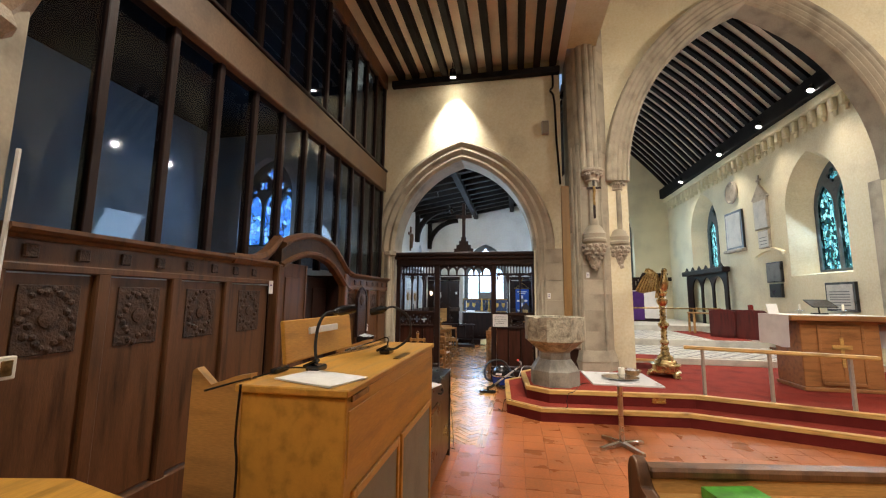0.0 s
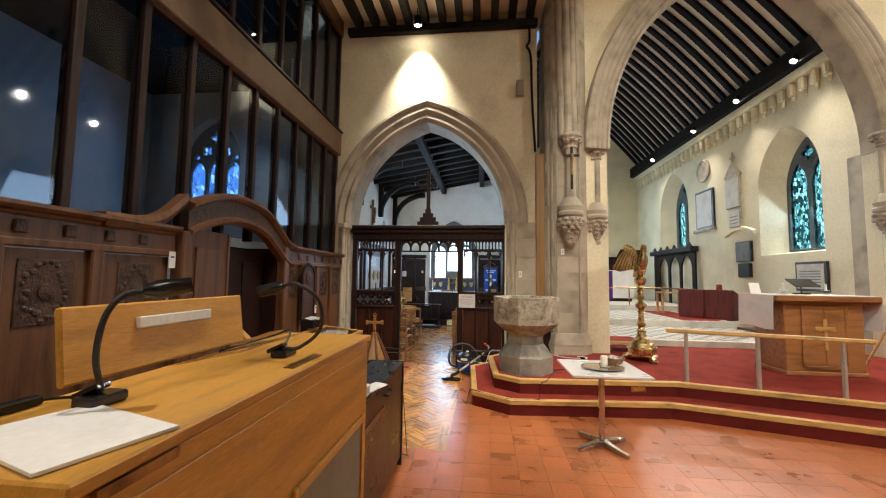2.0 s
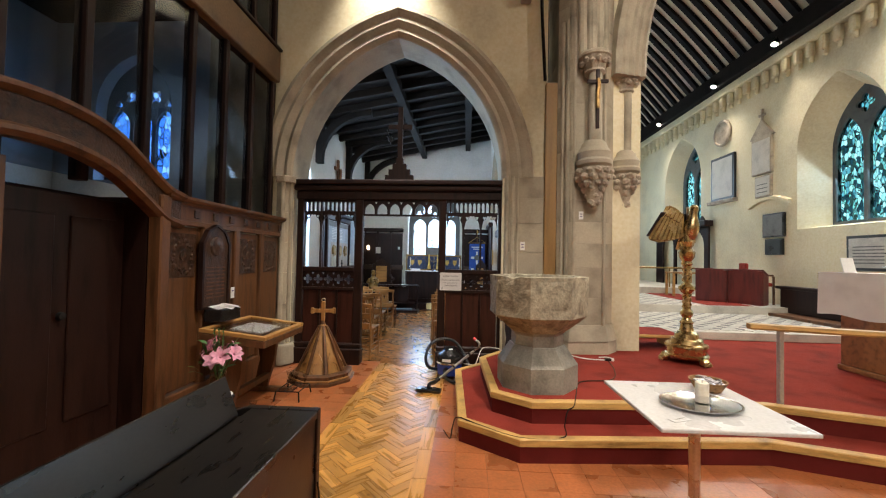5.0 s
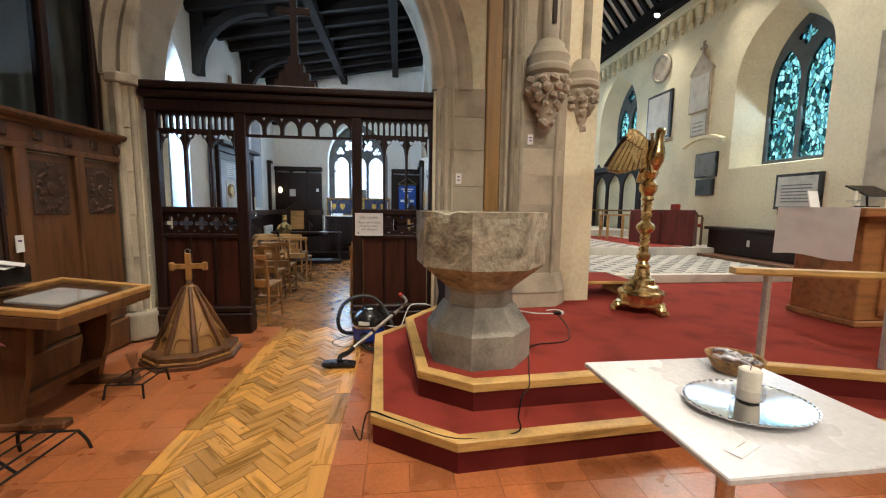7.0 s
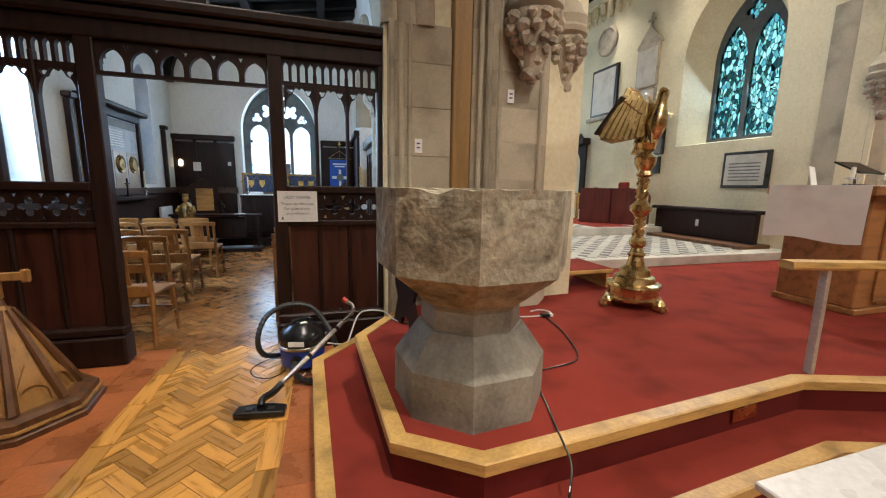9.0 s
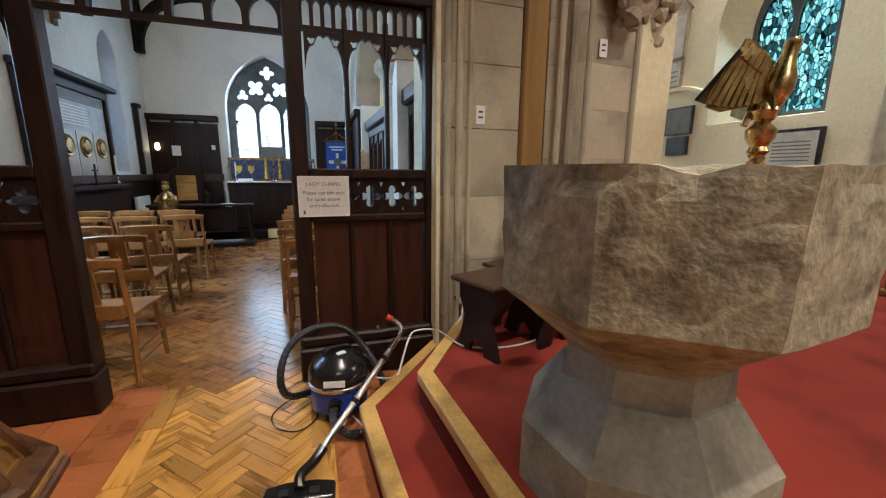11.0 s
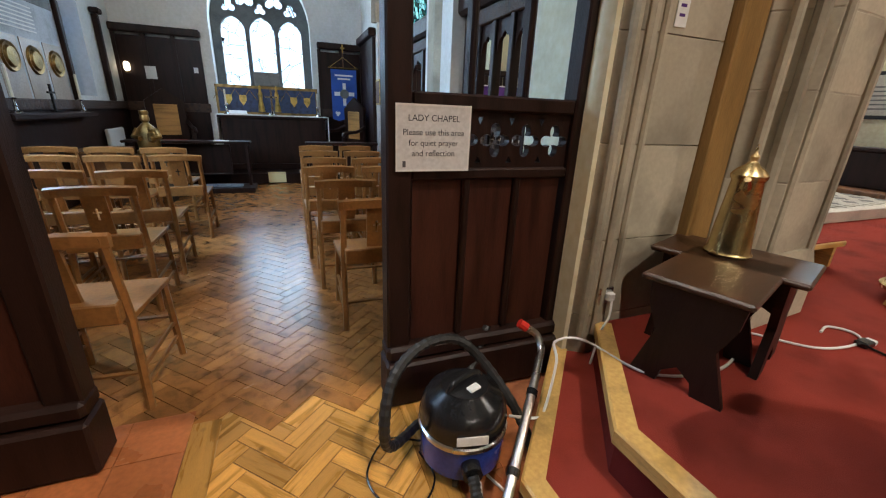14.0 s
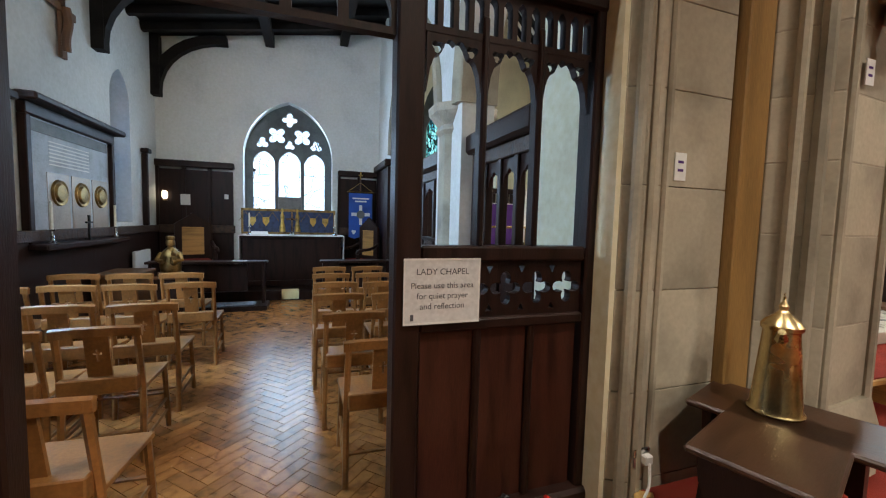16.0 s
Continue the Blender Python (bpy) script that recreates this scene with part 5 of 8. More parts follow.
# pew front with book ledge
PM = pose(0.80, 2.16, 0, 0, 0, 9.0) @ Matrix.Diagonal((1, 1, 1.19, 1))
pew = thing("pew_front", "brown oak pew front with a fretted book ledge", "pew", PM)
part("end", prism(bmesh.new(), [(-0.30, 0.0), (0.06, 0.0), (0.06, 0.80), (0.04, 0.835), (0.01, 0.85), (-0.02, 0.835), (-0.04, 0.80), (-0.05, 0.765), (-0.19, 0.735), (-0.28, 0.4)], -0.05, 0.0, Matrix(((0, 0, 1, 0), (1, 0, 0, 0), (0, 1, 0, 0), (0, 0, 0, 1))), 0.008), OAK_M, pew)
part("top_rail", bx(0.001, 4.2, -0.03, 0.045, 0.785, 0.82, 0.010), OAK_M, pew, "worn oak rail with a polished edge")
part("board", bx(0.001, 4.2, -0.012, 0.02, 0.05, 0.785), PINE_X, pew)
part("ledge", bx(0.001, 4.2, -0.185, -0.013, 0.722, 0.742, 0.005), PINE_X, pew, "honey oak book ledge")
holes = []
for k in range(28):
    cu, cv, r = 0.10 + 0.115 * k + 0.06 * (k // 2), 0.668, 0.021
    holes.append([(cu + r * math.cos(a) + dx, cv + r * math.sin(a) + dz) for dx, dz, a0, a1 in ((0.024, 0, -2.0, 1.3), (0.0, 0.020, 0.25, 2.9), (-0.024, 0, 1.85, 5.15)) for a in [a0 + (a1 - a0) * i / 6 for i in range(7)]] + [(cu - 0.012, cv - 0.045), (cu + 0.012, cv - 0.045)])
part("fretted_front", plate(bmesh.new(), rect(0.001, 4.2, 0.58, 0.721), holes, py(-0.178), -0.01, 0.01), OAK, pew)
part("shelf_floor", bx(0.001, 4.2, -0.167, -0.013, 0.56, 0.579), OAK_M, pew)
book = thing("green_book", "green service book lying on the pew ledge", "book", PM @ pose(0.29, -0.108, 0.743, 0, 0, 4))
part("cover", bx(-0.10, 0.10, -0.07, 0.07, 0.025, 0.031), GREEN, book)
part("cover", bx(-0.10, 0.10, -0.07, 0.07, 0.0, 0.004), GREEN, book)
part("spine", bx(-0.102, -0.098, -0.07, 0.07, 0.0, 0.031), GREEN, book)
part("pages", bx(-0.097, 0.097, -0.067, 0.067, 0.0045, 0.0245), PAPER, book)

# altar
altar = thing("altar", "oak nave altar with a cross panel", "altar", pose(4.92, 7.42, H2, 0, 0, 0) @ Matrix.Diagonal((0.94, 1.0, 1.10, 1)))
part("body", bx(-0.53, 0.53, -0.30, 0.30, 0.05, 0.90, 0.01), ALTARW, altar)
part("plinth", bx(-0.55, 0.55, -0.32, 0.32, 0, 0.05, 0.008), ALTARW, altar)
part("tabletop", bx(-0.70, 0.70, -0.40, 0.40, 0.91, 0.985, 0.01), ALTARW, altar)
part("neck", bx(-0.58, 0.58, -0.34, 0.34, 0.88, 0.909), ALTARW, altar)
for x0, x1 in ((-0.27, -0.004), (0.004, 0.27)):
    part("panel", bx(x0, x1, -0.312, -0.301, 0.12, 0.82, 0.003), ALTARW, altar)
for a in ((-0.31, -0.27, 0.10, 0.86), (0.27, 0.31, 0.10, 0.86), (-0.27, 0.27, 0.82, 0.86), (-0.27, 0.27, 0.08, 0.12)):
    part("panel_frame", bx(a[0], a[1], -0.322, -0.301, a[2], a[3], 0.004), ALTARW, altar)
part("cross", plate(bmesh.new(), [(-0.02, 0.32), (0.02, 0.32), (0.02, 0.55), (0.13, 0.55), (0.13, 0.60), (0.02, 0.60), (0.02, 0.70), (-0.02, 0.70), (-0.02, 0.60), (-0.13, 0.60), (-0.13, 0.55), (-0.02, 0.55)], [], py(-0.312), -0.018, 0.0), TRIM, altar, "pale oak cross")
AM = pose(4.92, 7.42, H2 + 0.097, 0, 0, 0)
cloth = thing("altar_cloth", "white linen cloth hanging over both ends of the altar", "cloth", AM @ Matrix.Diagonal((0.945, 1.3, 1, 1)))
part("runner", bx(-0.708, 0.708, -0.283, 0.283, 0.986, 0.990), LINEN, cloth)
for s in (-1, 1):
    bm = bmesh.new()
    n = 16
    grid = [[bm.verts.new((s * (0.702 + o + (0.0025 * math.sin(k * 0.7) + 0.0012 * math.sin(k * 1.9) if z < 0.8 else 0)), -0.283 + 0.566 * k / n, z - (0.012 * math.sin(k * 0.45) if z < 0.6 else 0))) for k in range(n + 1)] for o, z in ((0.022, 0.52), (0.016, 0.75), (0.004, 0.99), (0.008, 0.99), (0.02, 0.75), (0.026, 0.52))]
    for r in range(6):
        for k in range(n):
            bm.faces.new((grid[r][k], grid[r][k + 1], grid[(r + 1) % 6][k + 1], grid[(r + 1) % 6][k]))
    part("end_fall", bm, LINEN, cloth, soft=True)


def candle_holder(m, h=0.10, group="candles on the altar"):
    ob = thing("candle_holder", "glass dish candle holder with a white candle", "candle", m, group)
    part("dish", lathe(bmesh.new(), [(0.04, 0), (0.03, 0.01), (0.012, 0.03), (0.03, 0.05), (0.07, 0.065), (0.06, 0.068), (0.02, 0.055)], 16), GLASS, ob, soft=True)
    part("candle", lathe(bmesh.new(), [(0.016, 0.056), (0.016, 0.056 + h), (0.006, 0.058 + h)], 12), WAX, ob, soft=True)


candle_holder(AM @ pose(-0.32, -0.05, 0.991))
candle_holder(AM @ pose(0.30, 0.02, 0.991))
bst = thing("missal_stand", "black sloping missal stand on the altar", "book stand", AM @ pose(0.05, 0.1, 0.991))
part("leg", bx(-0.10, 0.10, -0.02, 0.06, 0, 0.02, 0.004), BLACKP, bst)
part("post", tube(bmesh.new(), [(0, 0.02, 0.02), (0, 0.03, 0.12)], 0.01, 8), BLACKP, bst)
part("rest", box(bmesh.new(), -0.17, 0.17, -0.12, 0.12, 0, 0.015, 0.003, pose(0.02, 0.02, 0.16, 28, 0, 0)), BLACKP, bst)
solo("service_card", box(bmesh.new(), -0.10, 0.10, -0.004, 0.004, 0, 0.16, 0, AM @ pose(-0.62, 0.05, 0.991, -12, 0, 20)), PAPER, "white card standing on the altar", "card")

# altar rail
rail = thing("communion_rail", "low oak rail on grey metal posts at the platform edge", "rail")
RP = [(2.82, 6.48), (3.52, 6.27), (4.25, 6.04)]
rp = [Vector((2.62, 6.55, H2 + 0.62)), Vector((3.52, 6.28, H2 + 0.62)), Vector((4.5, 5.97, H2 + 0.62))]
part("handrail", sweep(bmesh.new(), rp, [(-0.05, 0), (-0.045, 0.03), (0.045, 0.03), (0.05, 0), (0.04, -0.015), (-0.04, -0.015)], lambda i: (Vector((0.30, 0.954, 0)), Vector((0, 0, 1)))), TRIM, rail)
for x, y in RP:
    part("post", bx(x - 0.012, x + 0.022, y - 0.02, y + 0.02, H2, H2 + 0.604, 0.003), GREYB, rail)

# eagle lectern
eagle = thing("eagle_lectern", "polished brass eagle lectern on a turned column", "lectern", pose(2.80, 7.82, H2) @ Matrix.Scale(1.1, 4))
part("base", lathe(bmesh.new(), [(0.17, 0.05), (0.205, 0.06), (0.21, 0.08), (0.19, 0.095), (0.19, 0.16), (0.205, 0.17), (0.2, 0.19), (0.16, 0.2), (0.15, 0.24), (0.12, 0.255), (0.11, 0.3), (0.07, 0.33), (0.055, 0.40), (0.07, 0.42), (0.05, 0.44)], 24), BRASS, eagle, soft=True)
for k in range(3):
    a = math.radians(90 + 120 * k + 200)
    bm = lathe(bmesh.new(), [(0.01, -0.05), (0.045, -0.035), (0.05, 0.0), (0.03, 0.035)], 10, Matrix.Translation((0.21 * math.cos(a), 0.21 * math.sin(a), 0.05)))
    for d in (-0.3, 0, 0.3):
        lathe(bm, [(0.005, -0.022), (0.02, -0.01), (0.016, 0.012), (0.004, 0.02)], 8, Matrix.Translation((0.25 * math.cos(a + d * 0.4), 0.25 * math.sin(a + d * 0.4), 0.022)))
    part("paw_foot", bm, BRASS, eagle, soft=True)
part("column", lathe(bmesh.new(), [(0.05, 0.44), (0.04, 0.47), (0.062, 0.5), (0.062, 0.53), (0.038, 0.56), (0.036, 0.72), (0.055, 0.74), (0.08, 0.77), (0.08, 0.80), (0.05, 0.83), (0.036, 0.85), (0.038, 1.02), (0.06, 1.04), (0.045, 1.07), (0.075, 1.12), (0.08, 1.17), (0.05, 1.2), (0.03, 1.23)], 20), BRASS, eagle, soft=True)
for s in range(3):
    for z0, rr, hh in ((0.57, 0.04, 0.15), (0.86, 0.042, 0.16)):
        part("twisted_roll", tube(bmesh.new(), [(rr * math.cos(a + s * 2.09), rr * math.sin(a + s * 2.09), z0 + hh * a / 6.28) for a in [k * 0.52 for k in range(13)]], 0.008, 6), BRASS, eagle, soft=True)
part("globe", lathe(bmesh.new(), [(0.02, 1.2), (0.06, 1.23), (0.075, 1.28), (0.055, 1.33), (0.02, 1.35)], 16), BRASS, eagle, soft=True)
EB = pose(0, 0, 1.27, 0, 0, 22)
bm = lathe(bmesh.new(), [(0.02, 0.02), (0.05, 0.05), (0.075, 0.13), (0.072, 0.20), (0.05, 0.26), (0.038, 0.31), (0.042, 0.35), (0.04, 0.385), (0.015, 0.405)], 14, EB @ pose(0, -0.03, 0, 8, 0, 0))
part("body", bm, BRASS, eagle, soft=True)
part("beak", lathe(bmesh.new(), [(0.022, 0), (0.016, 0.03), (0.003, 0.06)], 8, EB @ pose(-0.03, -0.09, 0.375, 100, 0, -35)), BRASS, eagle, soft=True)
part("tail", box(bmesh.new(), -0.05, 0.05, -0.012, 0.012, -0.14, 0.06, 0.008, EB @ pose(0, 0.05, 0.06, 18, 0, 0)), BRASS, eagle)
for s in (-1, 1):
    part("leg", tube(bmesh.new(), [EB @ Vector((s * 0.035, -0.03, 0.12)), EB @ Vector((s * 0.045, -0.05, 0.0))], 0.02, 8, [0.032, 0.014]), BRASS, eagle, soft=True)
    WM = EB @ pose(s * 0.03, 0.01, 0, 0, 0, s * 42) @ Matrix.Diagonal((s, 1, 1, 1))
    wing = part("wing", plate(bmesh.new(), [(0.0, 0.06), (0.10, 0.03), (0.24, 0.00), (0.33, 0.03), (0.31, 0.12), (0.22, 0.30), (0.14, 0.41), (0.08, 0.38), (0.0, 0.30)], [], lambda u, v, d: WM @ Vector((u, d, v)), -0.01, 0.012), BRASS_D, eagle, "feathered antique brass wing")
    for k in range(7):
        t = k / 6
        top = Vector((0.03 + 0.13 * t, 0, 0.26 + 0.11 * t))
        low = Vector((0.06 + 0.27 * t, 0, 0.045 - 0.02 * math.sin(3 * t)))
        ln = (top - low).length
        part("feather", box(bmesh.new(), -0.017, 0.017, -0.005, 0.005, 0, ln, 0.004, WM @ Matrix.Translation((low.x, -0.016 - 0.002 * (k % 2), low.z)) @ pose(0, 0, 0, 0, math.degrees(math.atan2(top.x - low.x, top.z - low.z)), 0)), BRASS, wing)
    for k in range(5):
        part("feather", box(bmesh.new(), -0.02, 0.02, -0.005, 0.005, -0.10, 0.0, 0.005, WM @ pose(0.025 + 0.032 * k, -0.026, 0.31 + 0.022 * k, 0, -22, 0)), BRASS, wing)
part("book_rest", box(bmesh.new(), -0.24, 0.24, -0.16, 0.16, 0, 0.018, 0.004, EB @ pose(0, 0.20, 0.20, -52, 0, 0)), EBONY, eagle, "black wooden book rest")

# purple banner on an A-frame
easel = thing("a_frame_easel", "light wooden A-frame easel hung with purple cloth", "easel", pose(6.45, 7.75, H2, 0, 0, 5))
for s in (-1, 1):
    part("leg", tube(bmesh.new(), [(s * 0.28, -0.28, 0.0), (s * 0.05 + 0.12, 0.0, 1.05)], 0.02, 6), TRIM, easel)
    part("leg", tube(bmesh.new(), [(s * 0.28, 0.25, 0.0), (s * 0.05 + 0.12, 0.0, 1.05)], 0.02, 6), TRIM, easel)
part("crossbar", bx(-0.26, 0.26, -0.26, -0.24, 0.12, 0.15), TRIM, easel)
ban = thing("purple_banner", "purple cloth banner with white embroidered emblem", "banner", pose(6.53, 7.67, H2, 0, 0, 5))
bm = bmesh.new()
grid = [[bm.verts.new((-0.17 + 0.34 * k / 12, y + dy + (0.01 * math.sin(k) if z < 0.5 else 0), z)) for k in range(13)] for y, z, dy in ((-0.20, 0.22, 0), (0.0, 1.07, 0), (0.0, 1.07, 0.008), (-0.20, 0.22, 0.008))]
for r in range(4):
    for k in range(12):
        bm.faces.new((grid[r][k], grid[r][k + 1], grid[(r + 1) % 4][k + 1], grid[(r + 1) % 4][k]))
part("cloth", bm, PURPLE, ban)
for z0, z1, w in ((0.45, 0.85, 0.012), (0.52, 0.56, 0.05), (0.60, 0.64, 0.05)):
    part("emblem", box(bmesh.new(), -w, w, -0.006, 0.0, z0, z1, 0, Matrix.Translation((0.03, -0.008, 0)) @ Matrix.Shear("XZ", 4, (0.0, 0.0)) @ pose(0, -0.25, 0, -13.2, 0, 0)), LINEN, ban)

# ---------- aisle: display case, flowers, font cover ----------
case = thing("display_case", "brown oak display desk with a sloping glass top", "display case", pose(-1.97, 6.93, 0, 0, 0, 0))
TL = pose(0, 0, 0.76, 0, 6, 0)
part("tray", box(bmesh.new(), -0.30, 0.34, -0.42, 0.42, -0.09, -0.02, 0.008, TL), OAK_M, case)
for a in ((-0.30, 0.34, -0.42, -0.37), (-0.30, 0.34, 0.37, 0.42), (-0.30, -0.25, -0.37, 0.37), (0.29, 0.34, -0.37, 0.37)):
    part("lid_frame", box(bmesh.new(), *a, -0.019, 0.016, 0.004, TL), PINE_X, case)
part("glass_lid", box(bmesh.new(), -0.25, 0.29, -0.37, 0.37, 0.004, 0.009, 0, TL), GLASS, case)
part("book_pages", box(bmesh.new(), -0.14, 0.18, -0.2, 0.2, -0.0195, -0.004, 0.003, TL), PAPER, case, "open white book")
for y in (-0.32, 0.32):
    part("leg", prism(bmesh.new(), [(-0.20, 0.05), (-0.06, 0.05), (0.02, 0.35), (0.05, 0.70), (-0.20, 0.70), (-0.14, 0.35)], -0.025, 0.025, Matrix(((1, 0, 0, 0.05), (0, 0, 1, y), (0, 1, 0, 0), (0, 0, 0, 1)))), OAK_M, case)
    part("foot", bx(-0.24, 0.26, y - 0.04, y + 0.04, 0, 0.05, 0.01), OAK_M, case)
part("stretcher", bx(-0.03, 0.03, -0.295, 0.295, 0.15, 0.21, 0.005), OAK_M, case)
solo("leaflet_rack", prism(bmesh.new(), [(-2.33, 6.66), (-2.15, 6.66), (-2.15, 6.98), (-2.33, 6.98)], 0.84, 0.96, bevel=0.01), BLACKP, "black leaflet holder behind the display desk", "leaflet holder")
for k in range(3):
    solo("leaflet", box(bmesh.new(), -0.07, 0.07, -0.10, 0.10, 0, 0.004, 0, pose(-2.23 + 0.02 * k, 6.78 + 0.05 * k, 0.965 + 0.006 * k, 0, 14, 20 * k)), PAPER, "white printed leaflet on the black holder", "leaflet", group="leaflets")

mem = thing("memorial_board", "dark carved wooden memorial board with a crest on the panelling", "memorial")
MO = [(-0.19, 0.0), (0.19, 0.0), (0.19, 0.62), (0.12, 0.74), (0.0, 0.80), (-0.12, 0.74), (-0.19, 0.62)]
part("board", plate(bmesh.new(), [(6.80 + u, 0.98 + v) for u, v in MO], [], px(XN + 0.014), 0, 0.03), CARVE, mem)
part("frame", plate(bmesh.new(), [(6.80 + u * 1.12, 0.96 + v * 1.04) for u, v in MO], [[(6.80 + u * 0.98, 0.985 + v * 0.985) for u, v in MO]], px(XN + 0.014), 0, 0.045), OAK, mem)
part("crest", lathe(bmesh.new(), [(0.10, 0), (0.09, 0.02), (0.05, 0.025), (0.03, 0.035)], 14, Matrix.Translation((XN + 0.044, 6.80, 1.57)) @ pose(0, 0, 0, 0, 90, 0)), CARVE, mem, soft=True)
for k in range(9):
    part("text_bar", bx(XN + 0.044, XN + 0.0465, 6.66, 6.94, 1.06 + 0.037 * k, 1.073 + 0.037 * k), OAK_M, mem)


def notice(at, axis, w, h, label="small white paper notice", lines=2):
    ob = thing("paper_notice", label, "notice", group="paper notices")
    x, y, z = at
    if axis == "x":
        part("sheet", bx(x, x + 0.004, y - w / 2, y + w / 2, z - h / 2, z + h / 2), PAPER, ob)
        for k in range(lines):
            part("text_bar", bx(x + 0.004, x + 0.0046, y - w * 0.25, y + w * 0.25, z + h * (0.12 - 0.3 * k), z + h * (0.22 - 0.3 * k)), PURPLE, ob)
    else:
        part("sheet", bx(x - w / 2, x + w / 2, y - 0.004, y, z - h / 2, z + h / 2), PAPER, ob)
        for k in range(lines):
            part("text_bar", bx(x - w * 0.25, x + w * 0.25, y - 0.0046, y - 0.004, z + h * (0.12 - 0.3 * k), z + h * (0.22 - 0.3 * k)), PURPLE, ob)
    return ob


notice((XN + 0.013, 4.26, 1.72), "x", 0.07, 0.14, "white card notice pinned beside the door", 1)
notice((XN + 0.013, 7.14, 1.08), "x", 0.06, 0.12, "white card notice pinned on the panelling", 1)
notice((0.93, YA - 0.051, 1.68), "y", 0.06, 0.11, "small white paper notice with violet print on the stone jamb")
notice((1.62, 8.015, 2.07), "y", 0.055, 0.10, "small white paper notice with violet print on the stone pier")
sw = thing("socket_box", "cream plastic key switch on the end of the screen", "switch")
part("box", bx(XN + 0.012, XN + 0.05, 1.98, 2.07, 1.18, 1.30, 0.006), WAX, sw)
part("plate", bx(XN + 0.05, XN + 0.054, 2.0, 2.05, 1.20, 1.28, 0.003), BRASS_D, sw)
solo("wall_cable", tube(bmesh.new(), curve_pts([(XN + 0.04, 1.95, 2.4), (XN + 0.04, 1.94, 1.6), (XN + 0.045, 1.95, 0.9), (XN + 0.04, 1.94, 0.05)], 5), 0.012, 6), WHITEP, "white cable run beside the oak screen", "cable")

# flowers on an iron stand
stand = thing("plant_stand", "black wrought iron plant stand with a low shelf", "stand", pose(-1.80, 6.10, 0))
part("top_ring", lathe(bmesh.new(), [(0.12, 0.33), (0.13, 0.335), (0.12, 0.342), (0.02, 0.34)], 18), IRON, stand)
for k in range(3):
    a = 2.09 * k + 0.4
    part("leg", tube(bmesh.new(), curve_pts([(0.11 * math.cos(a), 0.11 * math.sin(a), 0.335), (0.07 * math.cos(a), 0.07 * math.sin(a), 0.2), (0.18 * math.cos(a), 0.18 * math.sin(a), 0.02), (0.2 * math.cos(a), 0.2 * math.sin(a), 0.0)], 4), 0.007, 6), IRON, stand)
shelf = thing("low_stand", "long black wire flower stand on curled feet", "stand", pose(-1.66, 6.10, 0))
for x in (-0.10, 0.0, 0.10, 0.20):
    part("wire", tube(bmesh.new(), [(x, -0.32, 0.12), (x, 0.25, 0.12)], 0.006, 6), IRON, shelf)
for y in (-0.32, 0.25):
    part("wire", tube(bmesh.new(), [(-0.10, y, 0.12), (0.20, y, 0.12)], 0.007, 6), IRON, shelf)
    for x in (-0.10, 0.20):
        part("foot", tube(bmesh.new(), curve_pts([(x, y, 0.12), (x * 1.15, y * 1.05, 0.06), (x * 1.2, y * 1.1, 0.0)], 4), 0.009, 6), IRON, shelf)


def glass_vase(m, s=1.0, label="clear cut glass vase on a foot"):
    ob = thing("glass_vase", label, "vase", m, group="empty glass vases")
    part("glass_body", lathe(bmesh.new(), [(0.05, 0), (0.05, 0.008), (0.015, 0.02), (0.02, 0.05), (0.035, 0.12), (0.055, 0.2), (0.05, 0.2), (0.03, 0.12), (0.012, 0.055)], 14, Matrix.Scale(s, 4)), GLASS, ob, soft=True)


glass_vase(pose(-1.62, 5.90, 0.128), 0.95)
glass_vase(pose(-1.60, 6.28, 0.128), 0.6)
stand2 = thing("low_stand", "low black wire stand holding glass vases", "stand", pose(-1.62, 7.10, 0))
for x in (-0.12, -0.04, 0.04, 0.12):
    part("wire", tube(bmesh.new(), [(x, -0.14, 0.10), (x, 0.14, 0.10)], 0.006, 6), IRON, stand2)
for y in (-0.14, 0.14):
    part("wire", tube(bmesh.new(), [(-0.12, y, 0.10), (0.12, y, 0.10)], 0.006, 6), IRON, stand2)
    for x in (-0.12, 0.12):
        part("foot", tube(bmesh.new(), [(x, y, 0.10), (x * 1.1, y * 1.1, 0.0)], 0.008, 6), IRON, stand2)
glass_vase(pose(-1.58, 7.03, 0.108), 0.8)
glass_vase(pose(-1.68, 7.15, 0.108), 0.75)
glass_vase(pose(-1.52, 7.17, 0.108), 0.55)

FLM = pose(-1.80, 6.10, 0.345)
vase = thing("lily_vase", "glass vase of pink lilies with green leaves", "flowers", FLM)
part("dish", lathe(bmesh.new(), [(0.10, 0), (0.115, 0.012), (0.10, 0.014), (0.03, 0.008)], 18), WHITEP, vase, soft=True)
part("glass_body", lathe(bmesh.new(), [(0.045, 0.015), (0.05, 0.02), (0.06, 0.2), (0.065, 0.22), (0.06, 0.22), (0.046, 0.025)], 14), GLASS, vase, soft=True)
random.seed(21)
bl = bmesh.new()


def petal(bm, m, L, w):
    rows = []
    for i in range(6):
        t = i / 5
        hw = w * math.sin(math.pi * (0.08 + 0.90 * t)) ** 0.8
        zc = 0.35 * L * math.sin(t * 1.6) - 0.25 * L * t * t
        rows.append([bm.verts.new(m @ Vector((t * L, s * hw, zc + (0.10 * w if s else 0)))) for s in (-1, 0, 1)])
    for a, b in zip(rows, rows[1:]):
        bm.faces.new((a[0], a[1], b[1], b[0])), bm.faces.new((a[1], a[2], b[2], b[1]))


